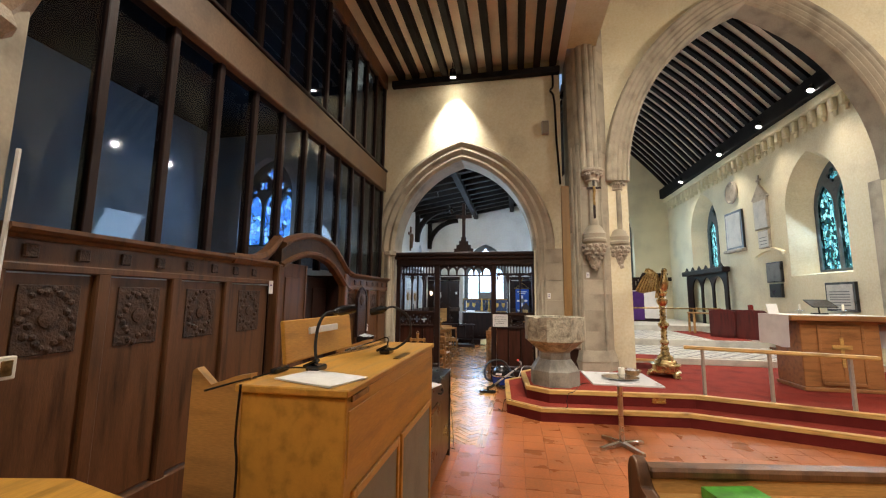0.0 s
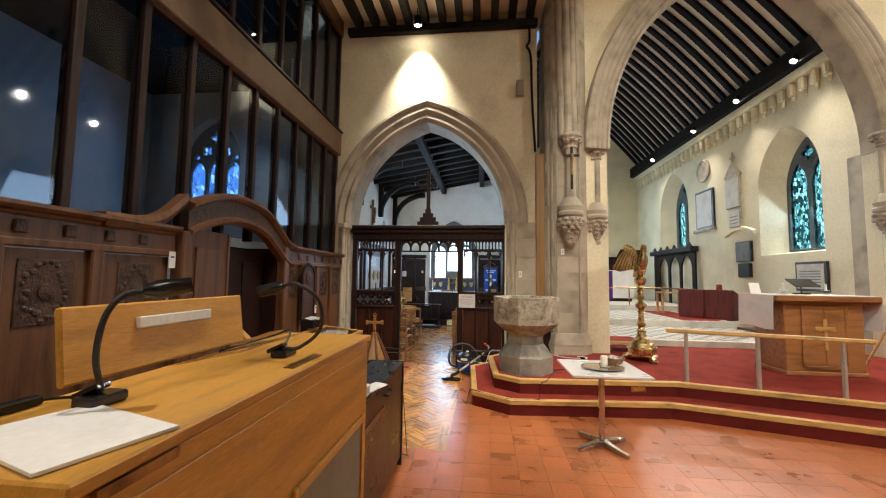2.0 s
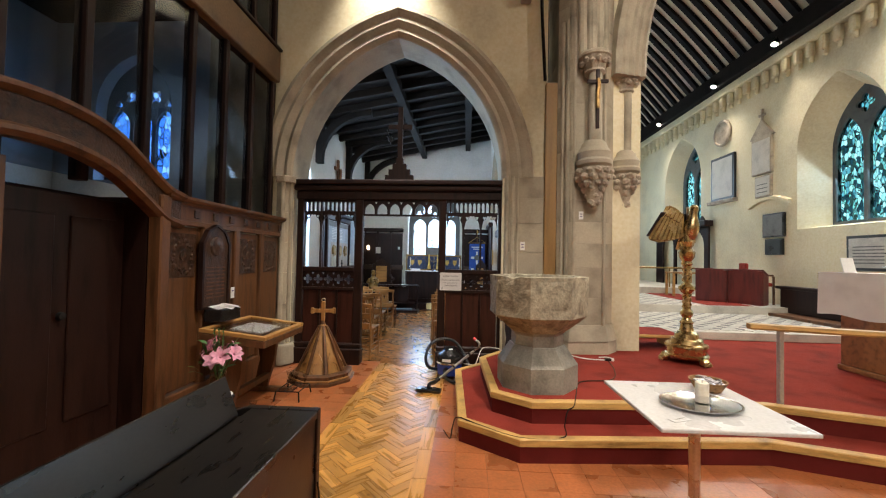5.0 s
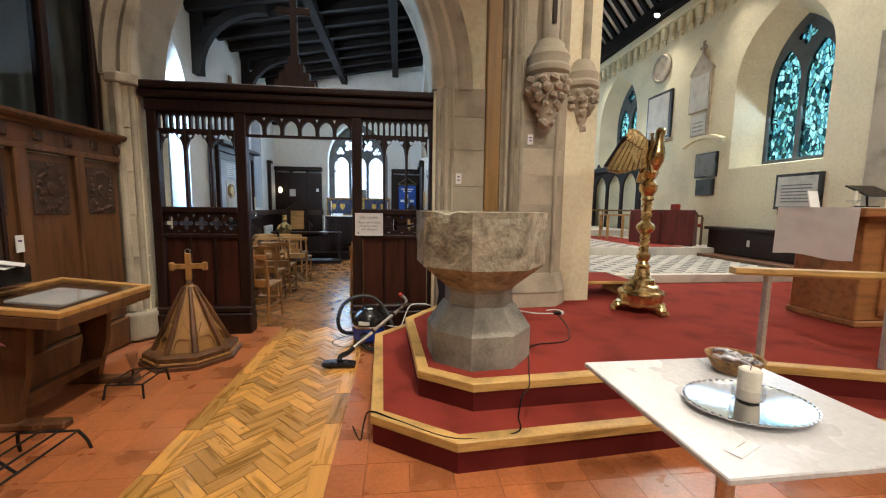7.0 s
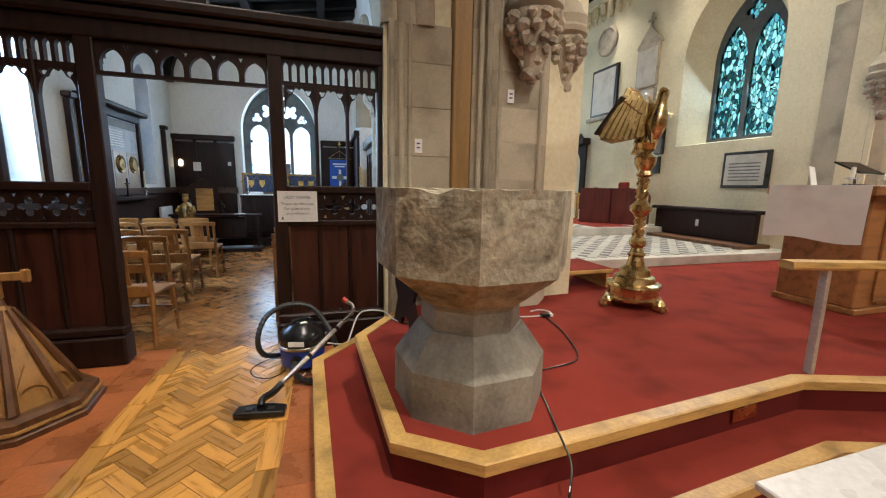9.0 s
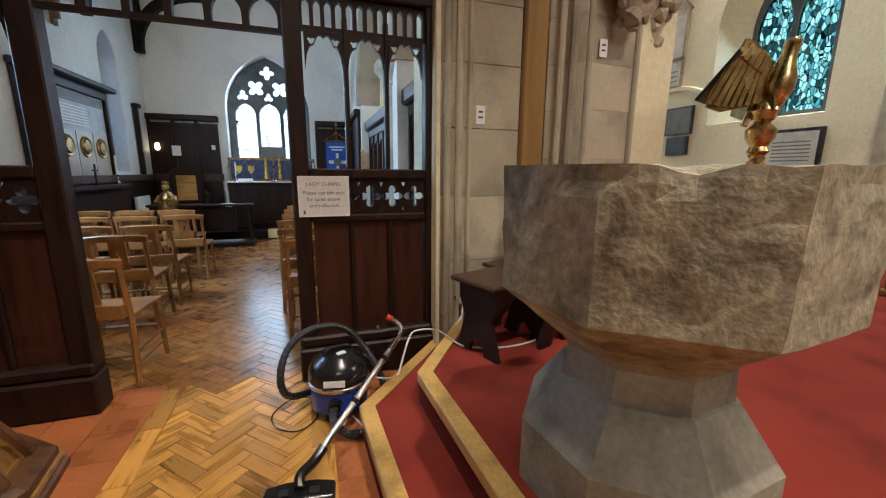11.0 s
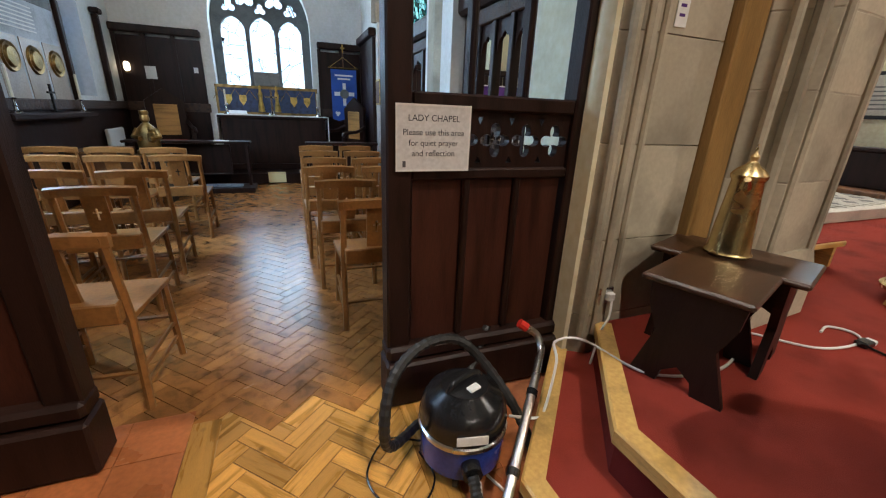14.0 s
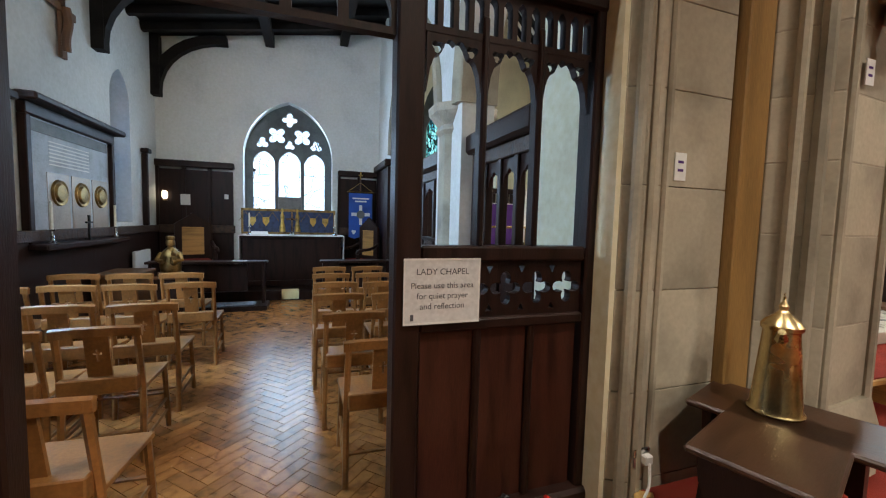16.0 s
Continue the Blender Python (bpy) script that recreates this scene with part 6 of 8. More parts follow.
for k in range(9):
    a, e = 6.28 * k / 9 + random.uniform(-0.3, 0.3), random.uniform(0.35, 1.0)
    c = Vector((0.15 * math.cos(a) * e + 0.02, 0.17 * math.sin(a) * e, 0.30 + 0.10 * (1 - e) + random.uniform(-0.02, 0.05)))
    m = Matrix.Translation(c) @ Euler((random.uniform(-0.4, 0.4), 0.5, a)).to_matrix().to_4x4() @ pose(0, 0, 0, 0, 55, 0)
    m = Matrix.Translation(c) @ Vector((math.cos(a), math.sin(a), 0.7)).to_track_quat("Z", "X").to_matrix().to_4x4()
    bm = bmesh.new()
    for j in range(6):
        petal(bm, m @ pose(0, 0, 0, 0, -18, 60 * j + 10), random.uniform(0.075, 0.095), 0.024)
    lathe(bm, [(0.012, 0.0), (0.006, 0.03)], 6, m)
    part("lily", bm, PETAL, vase, "pink open lily")
    tube(bl, [(0, 0, 0.1), (c.x * 0.5, c.y * 0.5, 0.22), tuple(c)], 0.004, 5)
for k in range(26):
    a, r = random.uniform(0, 6.28), random.uniform(0.03, 0.13)
    m = pose(r * math.cos(a), r * math.sin(a), random.uniform(0.2, 0.42), random.uniform(-30, 30), random.uniform(-60, 10), math.degrees(a))
    petal(bl, m, random.uniform(0.07, 0.13), 0.014)
for k in range(3):
    tube(bl, [(0.01 * k, 0, 0.2), (0.02 * k - 0.03, 0.03 * k - 0.02, 0.55)], 0.003, 5)
    for j in range(6):
        petal(bl, pose(0.02 * k - 0.03, 0.03 * k - 0.02, 0.40 + 0.025 * j, 0, -50, 137 * j), 0.025, 0.01)
part("foliage", bl, LEAFM, vase, "dark green leaves and stems")

# wooden font cover standing on the floor
cover = thing("font_cover", "carved oak font cover with a cross finial standing on the floor", "font cover", pose(-1.56, 7.76, 0, 0, 0, 8))
part("base", ringed(bmesh.new(), [(0.40, 0.0), (0.40, 0.03), (0.37, 0.045), (0.37, 0.10), (0.33, 0.115), (0.2, 0.115)]), OAK_M, cover)
part("base_moulding", ringed(bmesh.new(), [(0.385, 0.046), (0.39, 0.055), (0.385, 0.066)]), COVERW, cover)
part("cone", ringed(bmesh.new(), [(0.26, 0.115), (0.055, 0.62), (0.03, 0.66)]), COVERW, cover)
for k in range(8):
    a = math.pi / 8 + math.pi / 4 * k
    part("rib", tube(bmesh.new(), [(0.285 * math.cos(a), 0.285 * math.sin(a), 0.115), (0.15 * math.cos(a), 0.15 * math.sin(a), 0.42), (0.045 * math.cos(a), 0.045 * math.sin(a), 0.64)], 0.02, 6, [0.026, 0.02, 0.014]), OAK_M, cover)
    b = a + math.pi / 8
    m = Matrix.Translation((0.255 * math.cos(b), 0.255 * math.sin(b), 0.116)) @ pose(0, 0, 0, 0, 0, math.degrees(b) + 90) @ pose(0, 0, 0, -20, 0, 0)
    hole = pointed(0, 0.062, 0.06, 0.06, 0.015, 5)
    part("gablet", plate(bmesh.new(), [(-0.09, 0), (0.09, 0), (0.07, 0.10), (0.0, 0.24), (-0.07, 0.10)], [hole], lambda u, v, d: m @ Vector((u, d, v)), 0.0, 0.02), COVERW, cover)
part("finial", tube(bmesh.new(), [(0, 0, 0.64), (0, 0, 0.70)], 0.03, 8, [0.035, 0.02]), OAK_M, cover)
part("cross_shaft", bx(-0.022, 0.022, -0.018, 0.018, 0.70, 0.94, 0.004), COVERW, cover)
part("cross_arm", bx(-0.13, 0.13, -0.017, 0.017, 0.80, 0.845, 0.004), COVERW, cover)
for x in (-0.13, 0.13):
    part("arm_end", bx(x - 0.02, x + 0.02, -0.018, 0.018, 0.785, 0.86, 0.008), COVERW, cover)
part("ring", tube(bmesh.new(), [(0.022 * math.cos(a), 0, 0.955 + 0.022 * math.sin(a)) for a in [i * 0.45 for i in range(14)]], 0.005, 6), STEEL, cover)

# ---------- chapel sign ----------
sign = thing("chapel_sign", "white laminated sign lettered LADY CHAPEL on the screen", "sign", pose(-0.02, SY - 0.056, 1.18))
part("board", plate(bmesh.new(), rect(-0.145, 0.145, -0.118, 0.118), [], py(0), -0.006, 0.0), LAMIN, sign)
part("border", plate(bmesh.new(), rect(-0.148, 0.148, -0.121, 0.121), [rect(-0.141, 0.141, -0.114, 0.114)], py(0), -0.0075, -0.006), WHITEP, sign)
for k, (tx, sz, z) in enumerate((("LADY CHAPEL", 0.032, 0.062), ("Please use this area", 0.031, 0.012), ("for quiet prayer", 0.031, -0.026), ("and reflection", 0.031, -0.064))):
    lettering("lettering", tx, sz, INK, sign, Matrix.Translation((0, -0.0078, z)) @ pose(0, 0, 0, 90, 0, 0))
part("emblem", bx(-0.122, -0.110, -0.0085, -0.0078, -0.105, -0.082), INK, sign)

# ---------- vacuum cleaner ----------
VM = pose(0.0, 8.02, 0, 0, 0, 20)
vac = thing("vacuum_cleaner", "round blue and black vacuum cleaner with a coiled hose", "vacuum cleaner", VM)
part("tub", lathe(bmesh.new(), [(0.13, 0.03), (0.155, 0.05), (0.16, 0.16), (0.158, 0.175)], 28), BLUEP, vac, "blue plastic tub", True)
part("band", lathe(bmesh.new(), [(0.160, 0.176), (0.168, 0.18), (0.168, 0.195), (0.162, 0.2)], 28), STEEL, vac, soft=True)
part("lid", lathe(bmesh.new(), [(0.162, 0.20), (0.165, 0.23), (0.158, 0.27), (0.135, 0.31), (0.09, 0.335), (0.085, 0.345), (0.06, 0.35), (0.02, 0.352)], 28), BLACKP, vac, "glossy black lid", True)
part("lid_handle", tube(bmesh.new(), curve_pts([(-0.08, 0, 0.335), (-0.06, 0, 0.365), (0, 0, 0.372), (0.06, 0, 0.365), (0.08, 0, 0.335)], 4), 0.012, 8), BLACKP, vac, soft=True)
part("switch", bx(-0.025, 0.025, -0.06, -0.03, 0.345, 0.358, 0.004), WHITEP, vac, "white switch plate")
part("name_plate", box(bmesh.new(), -0.055, 0.055, -0.004, 0.0, -0.018, 0.018, 0.002, pose(-0.085, -0.137, 0.235, -6, 0, -32)), WHITEP, vac, "white name plate")
part("inlet", tube(bmesh.new(), [(-0.08, -0.13, 0.12), (-0.105, -0.17, 0.12)], 0.035, 12), BLACKP, vac, soft=True)
for a in (40, 140, 220, 320):
    part("caster", lathe(bmesh.new(), [(0.02, -0.012), (0.03, -0.008), (0.03, 0.008), (0.02, 0.012)], 12, Matrix.Translation((0.13 * math.cos(math.radians(a)), 0.13 * math.sin(math.radians(a)), 0.03)) @ pose(0, 0, 0, 90, 0, a)), BLACKP, vac)
hose_pts = curve_pts([(-0.105, -0.17, 0.12), (-0.13, -0.23, 0.08), (-0.08, -0.30, 0.035), (0.04, -0.32, 0.03), (0.16, -0.24, 0.05), (0.22, -0.10, 0.14), (0.20, 0.06, 0.28), (0.10, 0.15, 0.41), (-0.07, 0.17, 0.44), (-0.22, 0.14, 0.38), (-0.29, 0.09, 0.24), (-0.24, 0.12, 0.10), (-0.05, 0.20, 0.04), (0.15, 0.22, 0.06), (0.30, 0.25, 0.14), (0.42, 0.28, 0.30)], 10)
bm = tube(bmesh.new(), hose_pts, 0.021, 8, [0.0215 if i % 2 else 0.0185 for i in range(len(hose_pts))])
part("hose", bm, RUBBER, vac, "ribbed black hose")
wand = thing("vacuum_wand", "chrome vacuum wand with a black floor head", "vacuum wand")
A, B = Vector((-0.18, 7.48, 0.06)), Vector((0.335, 8.045, 0.35))
part("tube", tube(bmesh.new(), [A.lerp(B, 0.12), B], 0.016, 14), STEEL, wand, soft=True)
for t in (0.46, 0.82):
    part("clip", tube(bmesh.new(), [A.lerp(B, t - 0.015), A.lerp(B, t + 0.015)], 0.021, 10), BLACKP, wand)
part("bent_end", tube(bmesh.new(), curve_pts([B, B + Vector((0.04, 0.05, 0.02)), B + Vector((0.04, 0.09, 0.06)), B + Vector((0.0, 0.11, 0.09))], 4), 0.015, 10), STEEL, wand, soft=True)
part("cuff", tube(bmesh.new(), [B + Vector((0.0, 0.11, 0.09)), B + Vector((-0.03, 0.125, 0.11))], 0.02, 10), REDP, wand, "red plastic cuff", True)
part("neck", tube(bmesh.new(), curve_pts([(-0.205, 7.42, 0.045), (-0.20, 7.46, 0.07), A.lerp(B, 0.06), A.lerp(B, 0.15)], 4), 0.023, 10), BLACKP, wand, soft=True)
hd = part("floor_head", prism(bmesh.new(), [(-0.145, -0.045), (0.145, -0.045), (0.14, 0.045), (0.06, 0.055), (-0.06, 0.055), (-0.14, 0.045)], 0.005, 0.042, pose(-0.205, 7.405, 0, 0, 0, -8), 0.01), BLACKP, wand)
for x in (-0.06, 0.06):
    part("pedal", box(bmesh.new(), x - 0.02, x + 0.02, -0.02, 0.015, 0.042, 0.05, 0.003, pose(-0.205, 7.405, 0, 0, 0, -8)), RUBBER, hd)
solo("vacuum_cable", tube(bmesh.new(), curve_pts([(-0.14, 8.10, 0.04), (-0.26, 8.18, 0.006), (-0.36, 8.05, 0.006), (-0.33, 7.92, 0.006), (-0.22, 7.86, 0.006), (-0.13, 7.95, 0.006), (-0.15, 8.08, 0.006)], 8), 0.004, 6), BLACKP, "thin black cable looped on the parquet", "cable")
solo("white_cable", tube(bmesh.new(), curve_pts([(0.02, 7.88, 0.006), (0.0, 7.80, 0.006), (0.06, 7.72, 0.006), (0.10, 7.78, 0.006), (0.06, 7.90, 0.006)], 6), 0.006, 6), WHITEP, "white extension cable looped on the floor", "cable")
solo("white_cable", tube(bmesh.new(), curve_pts([(0.18, 7.98, H1 + 0.007), (0.27, 7.94, H1 + 0.007), (0.325, 7.96, H1 + 0.007), (0.40, 8.02, H2 + 0.007), (0.48, 8.14, H2 + 0.016), (0.62, 8.12, H2 + 0.007), (0.70, 7.86, H2 + 0.007), (0.95, 7.78, H2 + 0.007), (1.2, 7.84, H2 + 0.007), (1.38, 7.98, H2 + 0.007), (1.6, 7.76, H2 + 0.007), (1.85, 7.72, H2 + 0.007), (1.95, 7.78, H2 + 0.007), (1.90, 7.86, H2 + 0.007), (1.80, 7.84, H2 + 0.007)], 8), 0.006, 6), WHITEP, "white extension cable trailing over the red carpet", "cable")
plug = thing("cable_plug", "black and white cable connector on the carpet", "plug")
part("body", bx(1.82, 1.89, 7.68, 7.73, H2 + 0.001, H2 + 0.03, 0.006), BLACKP, plug)
part("cap", bx(1.891, 1.92, 7.685, 7.725, H2 + 0.002, H2 + 0.026, 0.004), WHITEP, plug)
solo("black_cable", tube(bmesh.new(), curve_pts([(1.85, 7.68, H2 + 0.008), (1.78, 7.3, H2 + 0.006), (1.62, 6.95, H2 + 0.006), (1.30, 6.85, H2 + 0.006), (1.16, 6.5, H2 + 0.006), (1.06, 6.2, H2 + 0.012), (0.98, 6.08, H2 + 0.014), (0.95, 6.045, 0.26), (0.93, 6.02, H1 + 0.008), (0.6, 6.0, H1 + 0.006), (0.30, 6.2, H1 + 0.006), (0.14, 6.3, H1 + 0.014), (0.10, 6.32, 0.1), (0.08, 6.3, 0.006), (0.02, 6.45, 0.006)], 6), 0.005, 6), BLACKP, "thin black cable running over the steps", "cable")

# stool and ewer
stool = thing("side_stool", "dark oak stool with carved scrolled ends", "stool", pose(0.93, 7.84, H2, 0, 0, 20))
part("seat", bx(-0.27, 0.27, -0.17, 0.17, 0.40, 0.425, 0.008), STOOLW, stool, "worn dark brown seat")
LEGP = [(-0.16, 0.0), (-0.06, 0.0), (-0.05, 0.05), (0.0, 0.09), (0.05, 0.05), (0.06, 0.0), (0.16, 0.0), (0.13, 0.10), (0.10, 0.2), (0.14, 0.3), (0.15, 0.40), (-0.15, 0.40), (-0.14, 0.3), (-0.10, 0.2), (-0.13, 0.10)]
for x in (-0.20, 0.20):
    part("end_board", plate(bmesh.new(), LEGP, [], px(x), -0.015, 0.015), OAK, stool)
for y in (-0.12, 0.12):
    part("apron", plate(bmesh.new(), [(-0.185, 0.40), (-0.185, 0.27), (-0.1, 0.31), (0, 0.33), (0.1, 0.31), (0.185, 0.27), (0.185, 0.40)], [], py(y), -0.01, 0.01), OAK, stool)
copy_thing(stool, pose(1.17, 7.95, H2, 0, 0, 110))
ewer = thing("brass_ewer", "tall polished brass ewer with a domed lid", "ewer", pose(1.15, 7.97, H2 + 0.426, 0, 0, 30))
part("body", lathe(bmesh.new(), [(0.085, 0), (0.088, 0.008), (0.078, 0.02), (0.055, 0.30), (0.058, 0.31)], 20), BRASS, ewer, soft=True)
part("lid", lathe(bmesh.new(), [(0.062, 0.31), (0.064, 0.325), (0.05, 0.345), (0.025, 0.365), (0.012, 0.38), (0.016, 0.395), (0.006, 0.41), (0.004, 0.43)], 18), BRASS, ewer, soft=True)
part("handle", tube(bmesh.new(), curve_pts([(0.055, 0, 0.325), (0.10, 0, 0.315), (0.115, 0, 0.26), (0.10, 0, 0.16), (0.072, 0, 0.10)], 5), 0.007, 8), BRASS, ewer, soft=True)
part("spout", tube(bmesh.new(), [(-0.05, 0, 0.285), (-0.085, 0, 0.315)], 0.016, 8, [0.022, 0.012]), BRASS, ewer, soft=True)
part("finial_cross", bx(-0.012, 0.012, -0.003, 0.003, 0.435, 0.441), BRASS, ewer)
sock = thing("wall_socket", "double metal power socket with a white plug", "socket", pose(0.81, YA - 0.06, 0.49))
part("plate", bx(-0.04, 0.04, -0.012, 0.0, -0.04, 0.04, 0.004), STEEL, sock)
part("plug", bx(-0.01, 0.03, -0.04, -0.012, -0.02, 0.02, 0.005), WHITEP, sock)
solo("socket_cable", tube(bmesh.new(), curve_pts([(0.82, YA - 0.10, 0.48), (0.80, YA - 0.12, 0.40), (0.75, YA - 0.13, 0.33), (0.73, YA - 0.14, 0.24), (0.72, YA - 0.14, H1 + 0.006)], 5), 0.006, 6), WHITEP, "white cable hanging from the socket", "cable")

# speaker, pipe and crucifix on the walls
spk = thing("wall_speaker", "small grey loudspeaker on the plaster", "speaker", pose(0.93, YA - 0.01, 5.10))
part("cabinet", bx(-0.07, 0.07, -0.10, 0.0, -0.14, 0.14, 0.012), GREYB, spk)
part("grille", bx(-0.055, 0.055, -0.105, -0.10, -0.125, 0.125, 0.003), CLOTHG, spk)
solo("wall_pipe", tube(bmesh.new(), curve_pts([(1.10, YA - 0.04, 6.3), (1.10, YA - 0.04, 6.0), (1.05, YA - 0.05, 5.9), (1.12, YA - 0.05, 5.7), (1.15, YA - 0.04, 4.8), (1.20, YA - 0.04, 3.9)], 6), 0.022, 8), BLACKP, "black pipe running down the wall angle", "pipe")
cru = thing("crucifix", "dark crucifix with a dull bronze figure on the corbel shaft", "crucifix", pose(1.74, 7.765, 3.58) @ Matrix.Diagonal((1.25, 1, 1.2, 1)))
part("shaft", bx(-0.016, 0.016, 0.02, 0.045, -0.40, 0.20, 0.003), OAK, cru)
part("arm", bx(-0.10, 0.10, 0.02, 0.045, 0.06, 0.095, 0.003), OAK, cru)
part("figure", tube(bmesh.new(), curve_pts([(0, 0.012, 0.10), (0.006, 0.006, 0.02), (-0.004, 0.008, -0.08), (0, 0.014, -0.2)], 4), 0.018, 8), BRASS_D, cru, soft=True)
bd = thing("hymn_board", "brown wooden hymn board with number rails", "hymn board")
def hb(u0, u1, d0, d1, z0, z1):
    bm = bmesh.new()
    q = [pc(u, v, d) for u in (u0, u1) for d in (d0, d1) for v in (z0, z1)]
    vs = [bm.verts.new(p) for p in q]
    for f in ((0, 1, 3, 2), (4, 6, 7, 5), (0, 4, 5, 1), (2, 3, 7, 6), (0, 2, 6, 4), (1, 5, 7, 3)):
        bm.faces.new([vs[i] for i in f])
    return bm
part("board", hb(6.06, 6.34, -0.02, 0.01, 2.40, 3.85), PINE_X, bd)
for k in range(9):
    part("number_rail", hb(6.07, 6.33, -0.035, -0.021, 2.48 + 0.15 * k, 2.51 + 0.15 * k), OAK_M, bd)

# ---------- chancel ----------
def wall_tablet(y, z, w, h, frame_mat, face_mat, label, lines=0, gable=False, rim=0.03):
    """A tablet on the chancel's south wall."""
    ob = thing("wall_tablet", label, "memorial tablet", group="memorial tablets")
    out = [(y - w / 2, z), (y + w / 2, z), (y + w / 2, z + h), (y - w / 2, z + h)]
    if gable:
        out = [(y - w / 2, z), (y + w / 2, z), (y + w / 2, z + h * 0.66), (y + w * 0.6, z + h * 0.68), (y, z + h), (y - w * 0.6, z + h * 0.68), (y - w / 2, z + h * 0.66)]
    part("frame", plate(bmesh.new(), out, [], px(XS), -0.06, 0.0), frame_mat, ob)
    part("face", bx(XS - 0.072, XS - 0.06, y - w / 2 + rim, y + w / 2 - rim, z + rim, z + (h * 0.62 if gable else h - rim)), face_mat, ob)
    for k in range(lines):
        part("text_bar", bx(XS - 0.0745, XS - 0.072, y - w * 0.34, y + w * 0.34, z + h * 0.2 + k * h * 0.55 / max(lines, 1), z + h * 0.2 + k * h * 0.55 / max(lines, 1) + 0.02), SLATE, ob)
    return ob


t1 = wall_tablet(12.60, 3.62, 0.60, 1.30, STONE_D, MARBLE, "gabled grey stone memorial with a finial cross", 0, True)
part("finial", bx(XS - 0.05, XS - 0.01, 12.57, 12.63, 4.86, 5.18, 0.01), STONE_D, t1)
part("finial_arm", bx(XS - 0.05, XS - 0.01, 12.50, 12.70, 5.0, 5.06, 0.01), STONE_D, t1)
wall_tablet(12.55, 3.08, 0.48, 0.50, STONE_D, MARBLE, "small grey stone tablet under the gabled memorial", 3)
t2 = wall_tablet(14.0, 3.22, 0.95, 1.20, BLACKM, MARBLE, "white marble tablet in a black arched surround", 0, False, 0.07)
part("sill", bx(XS - 0.14, XS, 13.46, 14.54, 3.13, 3.22, 0.01), STONE_D, t2)
bm = lathe(bmesh.new(), [(0.36, 0.0), (0.36, 0.04), (0.31, 0.06), (0.28, 0.03), (0.02, 0.04)], 28, Matrix.Translation((XS, 14.05, 5.06)) @ pose(0, 0, 0, 0, -90, 0))
solo("round_tablet", bm, STONE_D, "round grey stone relief medallion on the plaster", "memorial tablet", soft=True)
wall_tablet(12.25, 2.12, 0.60, 0.54, BLACKM, SLATE, "grey engraved tablet in a black frame", 3)
wall_tablet(12.24, 1.72, 0.48, 0.36, BLACKM, BLACKM, "small black marble tablet")
wall_tablet(10.15, 1.42, 0.78, 0.62, BLACKM, MARBLE, "cream framed tablet with lines of dark lettering", 6, False, 0.05)
nm = thing("niche_arch", "cream segmental arch moulding over a shallow niche", "niche", kind="structure")
part("moulding", sweep(bmesh.new(), curve_pts([(XS, 11.80, 2.88), (XS, 12.1, 2.99), (XS, 12.4, 3.03), (XS, 12.7, 2.99), (XS, 13.0, 2.88)], 5), [(-0.09, -0.04), (-0.09, 0.03), (0, 0.05), (0, -0.04)], lambda i: (Vector((1, 0, 0)), Vector((0, 0, 1)))), PLASTER, nm)

sed = thing("sedilia", "dark oak canopied sedilia with cusped arches", "sedilia")
SX, SY0, SY1 = XS - 0.12, 14.4, 17.4
holes = [pointed(14.95 + 0.82 * k, 0.34, 2.0, 0.45, 0.8, 6) for k in range(3)]
part("front", plate(bmesh.new(), rect(SY0, SY1, 0.62, 2.55), [h for h in holes], px(SX), -0.05, 0.0), OAK, sed)
part("canopy", bx(SX - 0.2, SX + 0.05, SY0 - 0.06, SY1 + 0.06, 2.55, 2.72, 0.02), OAK, sed)
for k in range(6):
    y = SY0 + 0.2 + k * 0.52
    part("cresting", prism(bmesh.new(), [(y - 0.14, 2.72), (y + 0.14, 2.72), (y, 2.86)], -0.02, 0.02, Matrix(((0, 0, 1, SX - 0.1), (1, 0, 0, 0), (0, 1, 0, 0), (0, 0, 0, 1)))), OAK, sed)
pan = thing("east_panelling", "near-black oak panelling behind the sanctuary", "panelling", kind="structure")
for k in range(10):
    part("panel", bx(1.5 + 0.52 * k, 1.98 + 0.52 * k, 19.32, 19.37, H2, 2.45, 0.01), OAK, pan)
part("cornice", bx(1.45, 7.1, 19.22, 19.38, 2.45, 2.62, 0.02), OAK, pan)

sanct = solo("floor_sanctuary", bx(1.5, 7.1, 14.4, 19.3, H2 + 0.001, 0.80, 0.01), MARBLE, "pale stone sanctuary step", kind="structure")
ha = thing("high_altar", "far altar hung with white linen and a purple frontal", "altar", pose(4.9, 16.9, 0.801) @ Matrix.Diagonal((1, 1, 1.2, 1)))
part("body", bx(-0.9, 0.9, -0.35, 0.35, 0, 0.95), OAK, ha)
part("white_cloth", bx(-0.95, 0.95, -0.40, 0.40, 0.951, 0.97), LINEN, ha)
part("cloth_fall", bx(0.2, 0.96, -0.41, -0.402, 0.1, 0.97), LINEN, ha)
part("purple_frontal", bx(-0.9, 0.2, -0.40, -0.36, 0.05, 0.95), PURPLE, ha)
for x in (-0.6, -0.2, 0.2, 0.6):
    part("candle", tube(bmesh.new(), [(x, 0.2, 0.97), (x, 0.2, 1.35)], 0.02, 8), WAX, ha)
crail = thing("sanctuary_rail", "slim brass sanctuary rail", "rail")
part("bar", tube(bmesh.new(), [(1.9, 14.55, 0.80 + 0.55), (6.8, 14.55, 0.80 + 0.55)], 0.025, 8), BRASS_D, crail)
for x in (1.95, 3.0, 4.0, 5.0, 6.0):
    part("post", tube(bmesh.new(), [(x, 14.55, 0.80), (x, 14.55, 0.80 + 0.55)], 0.02, 8), BRASS_D, crail)


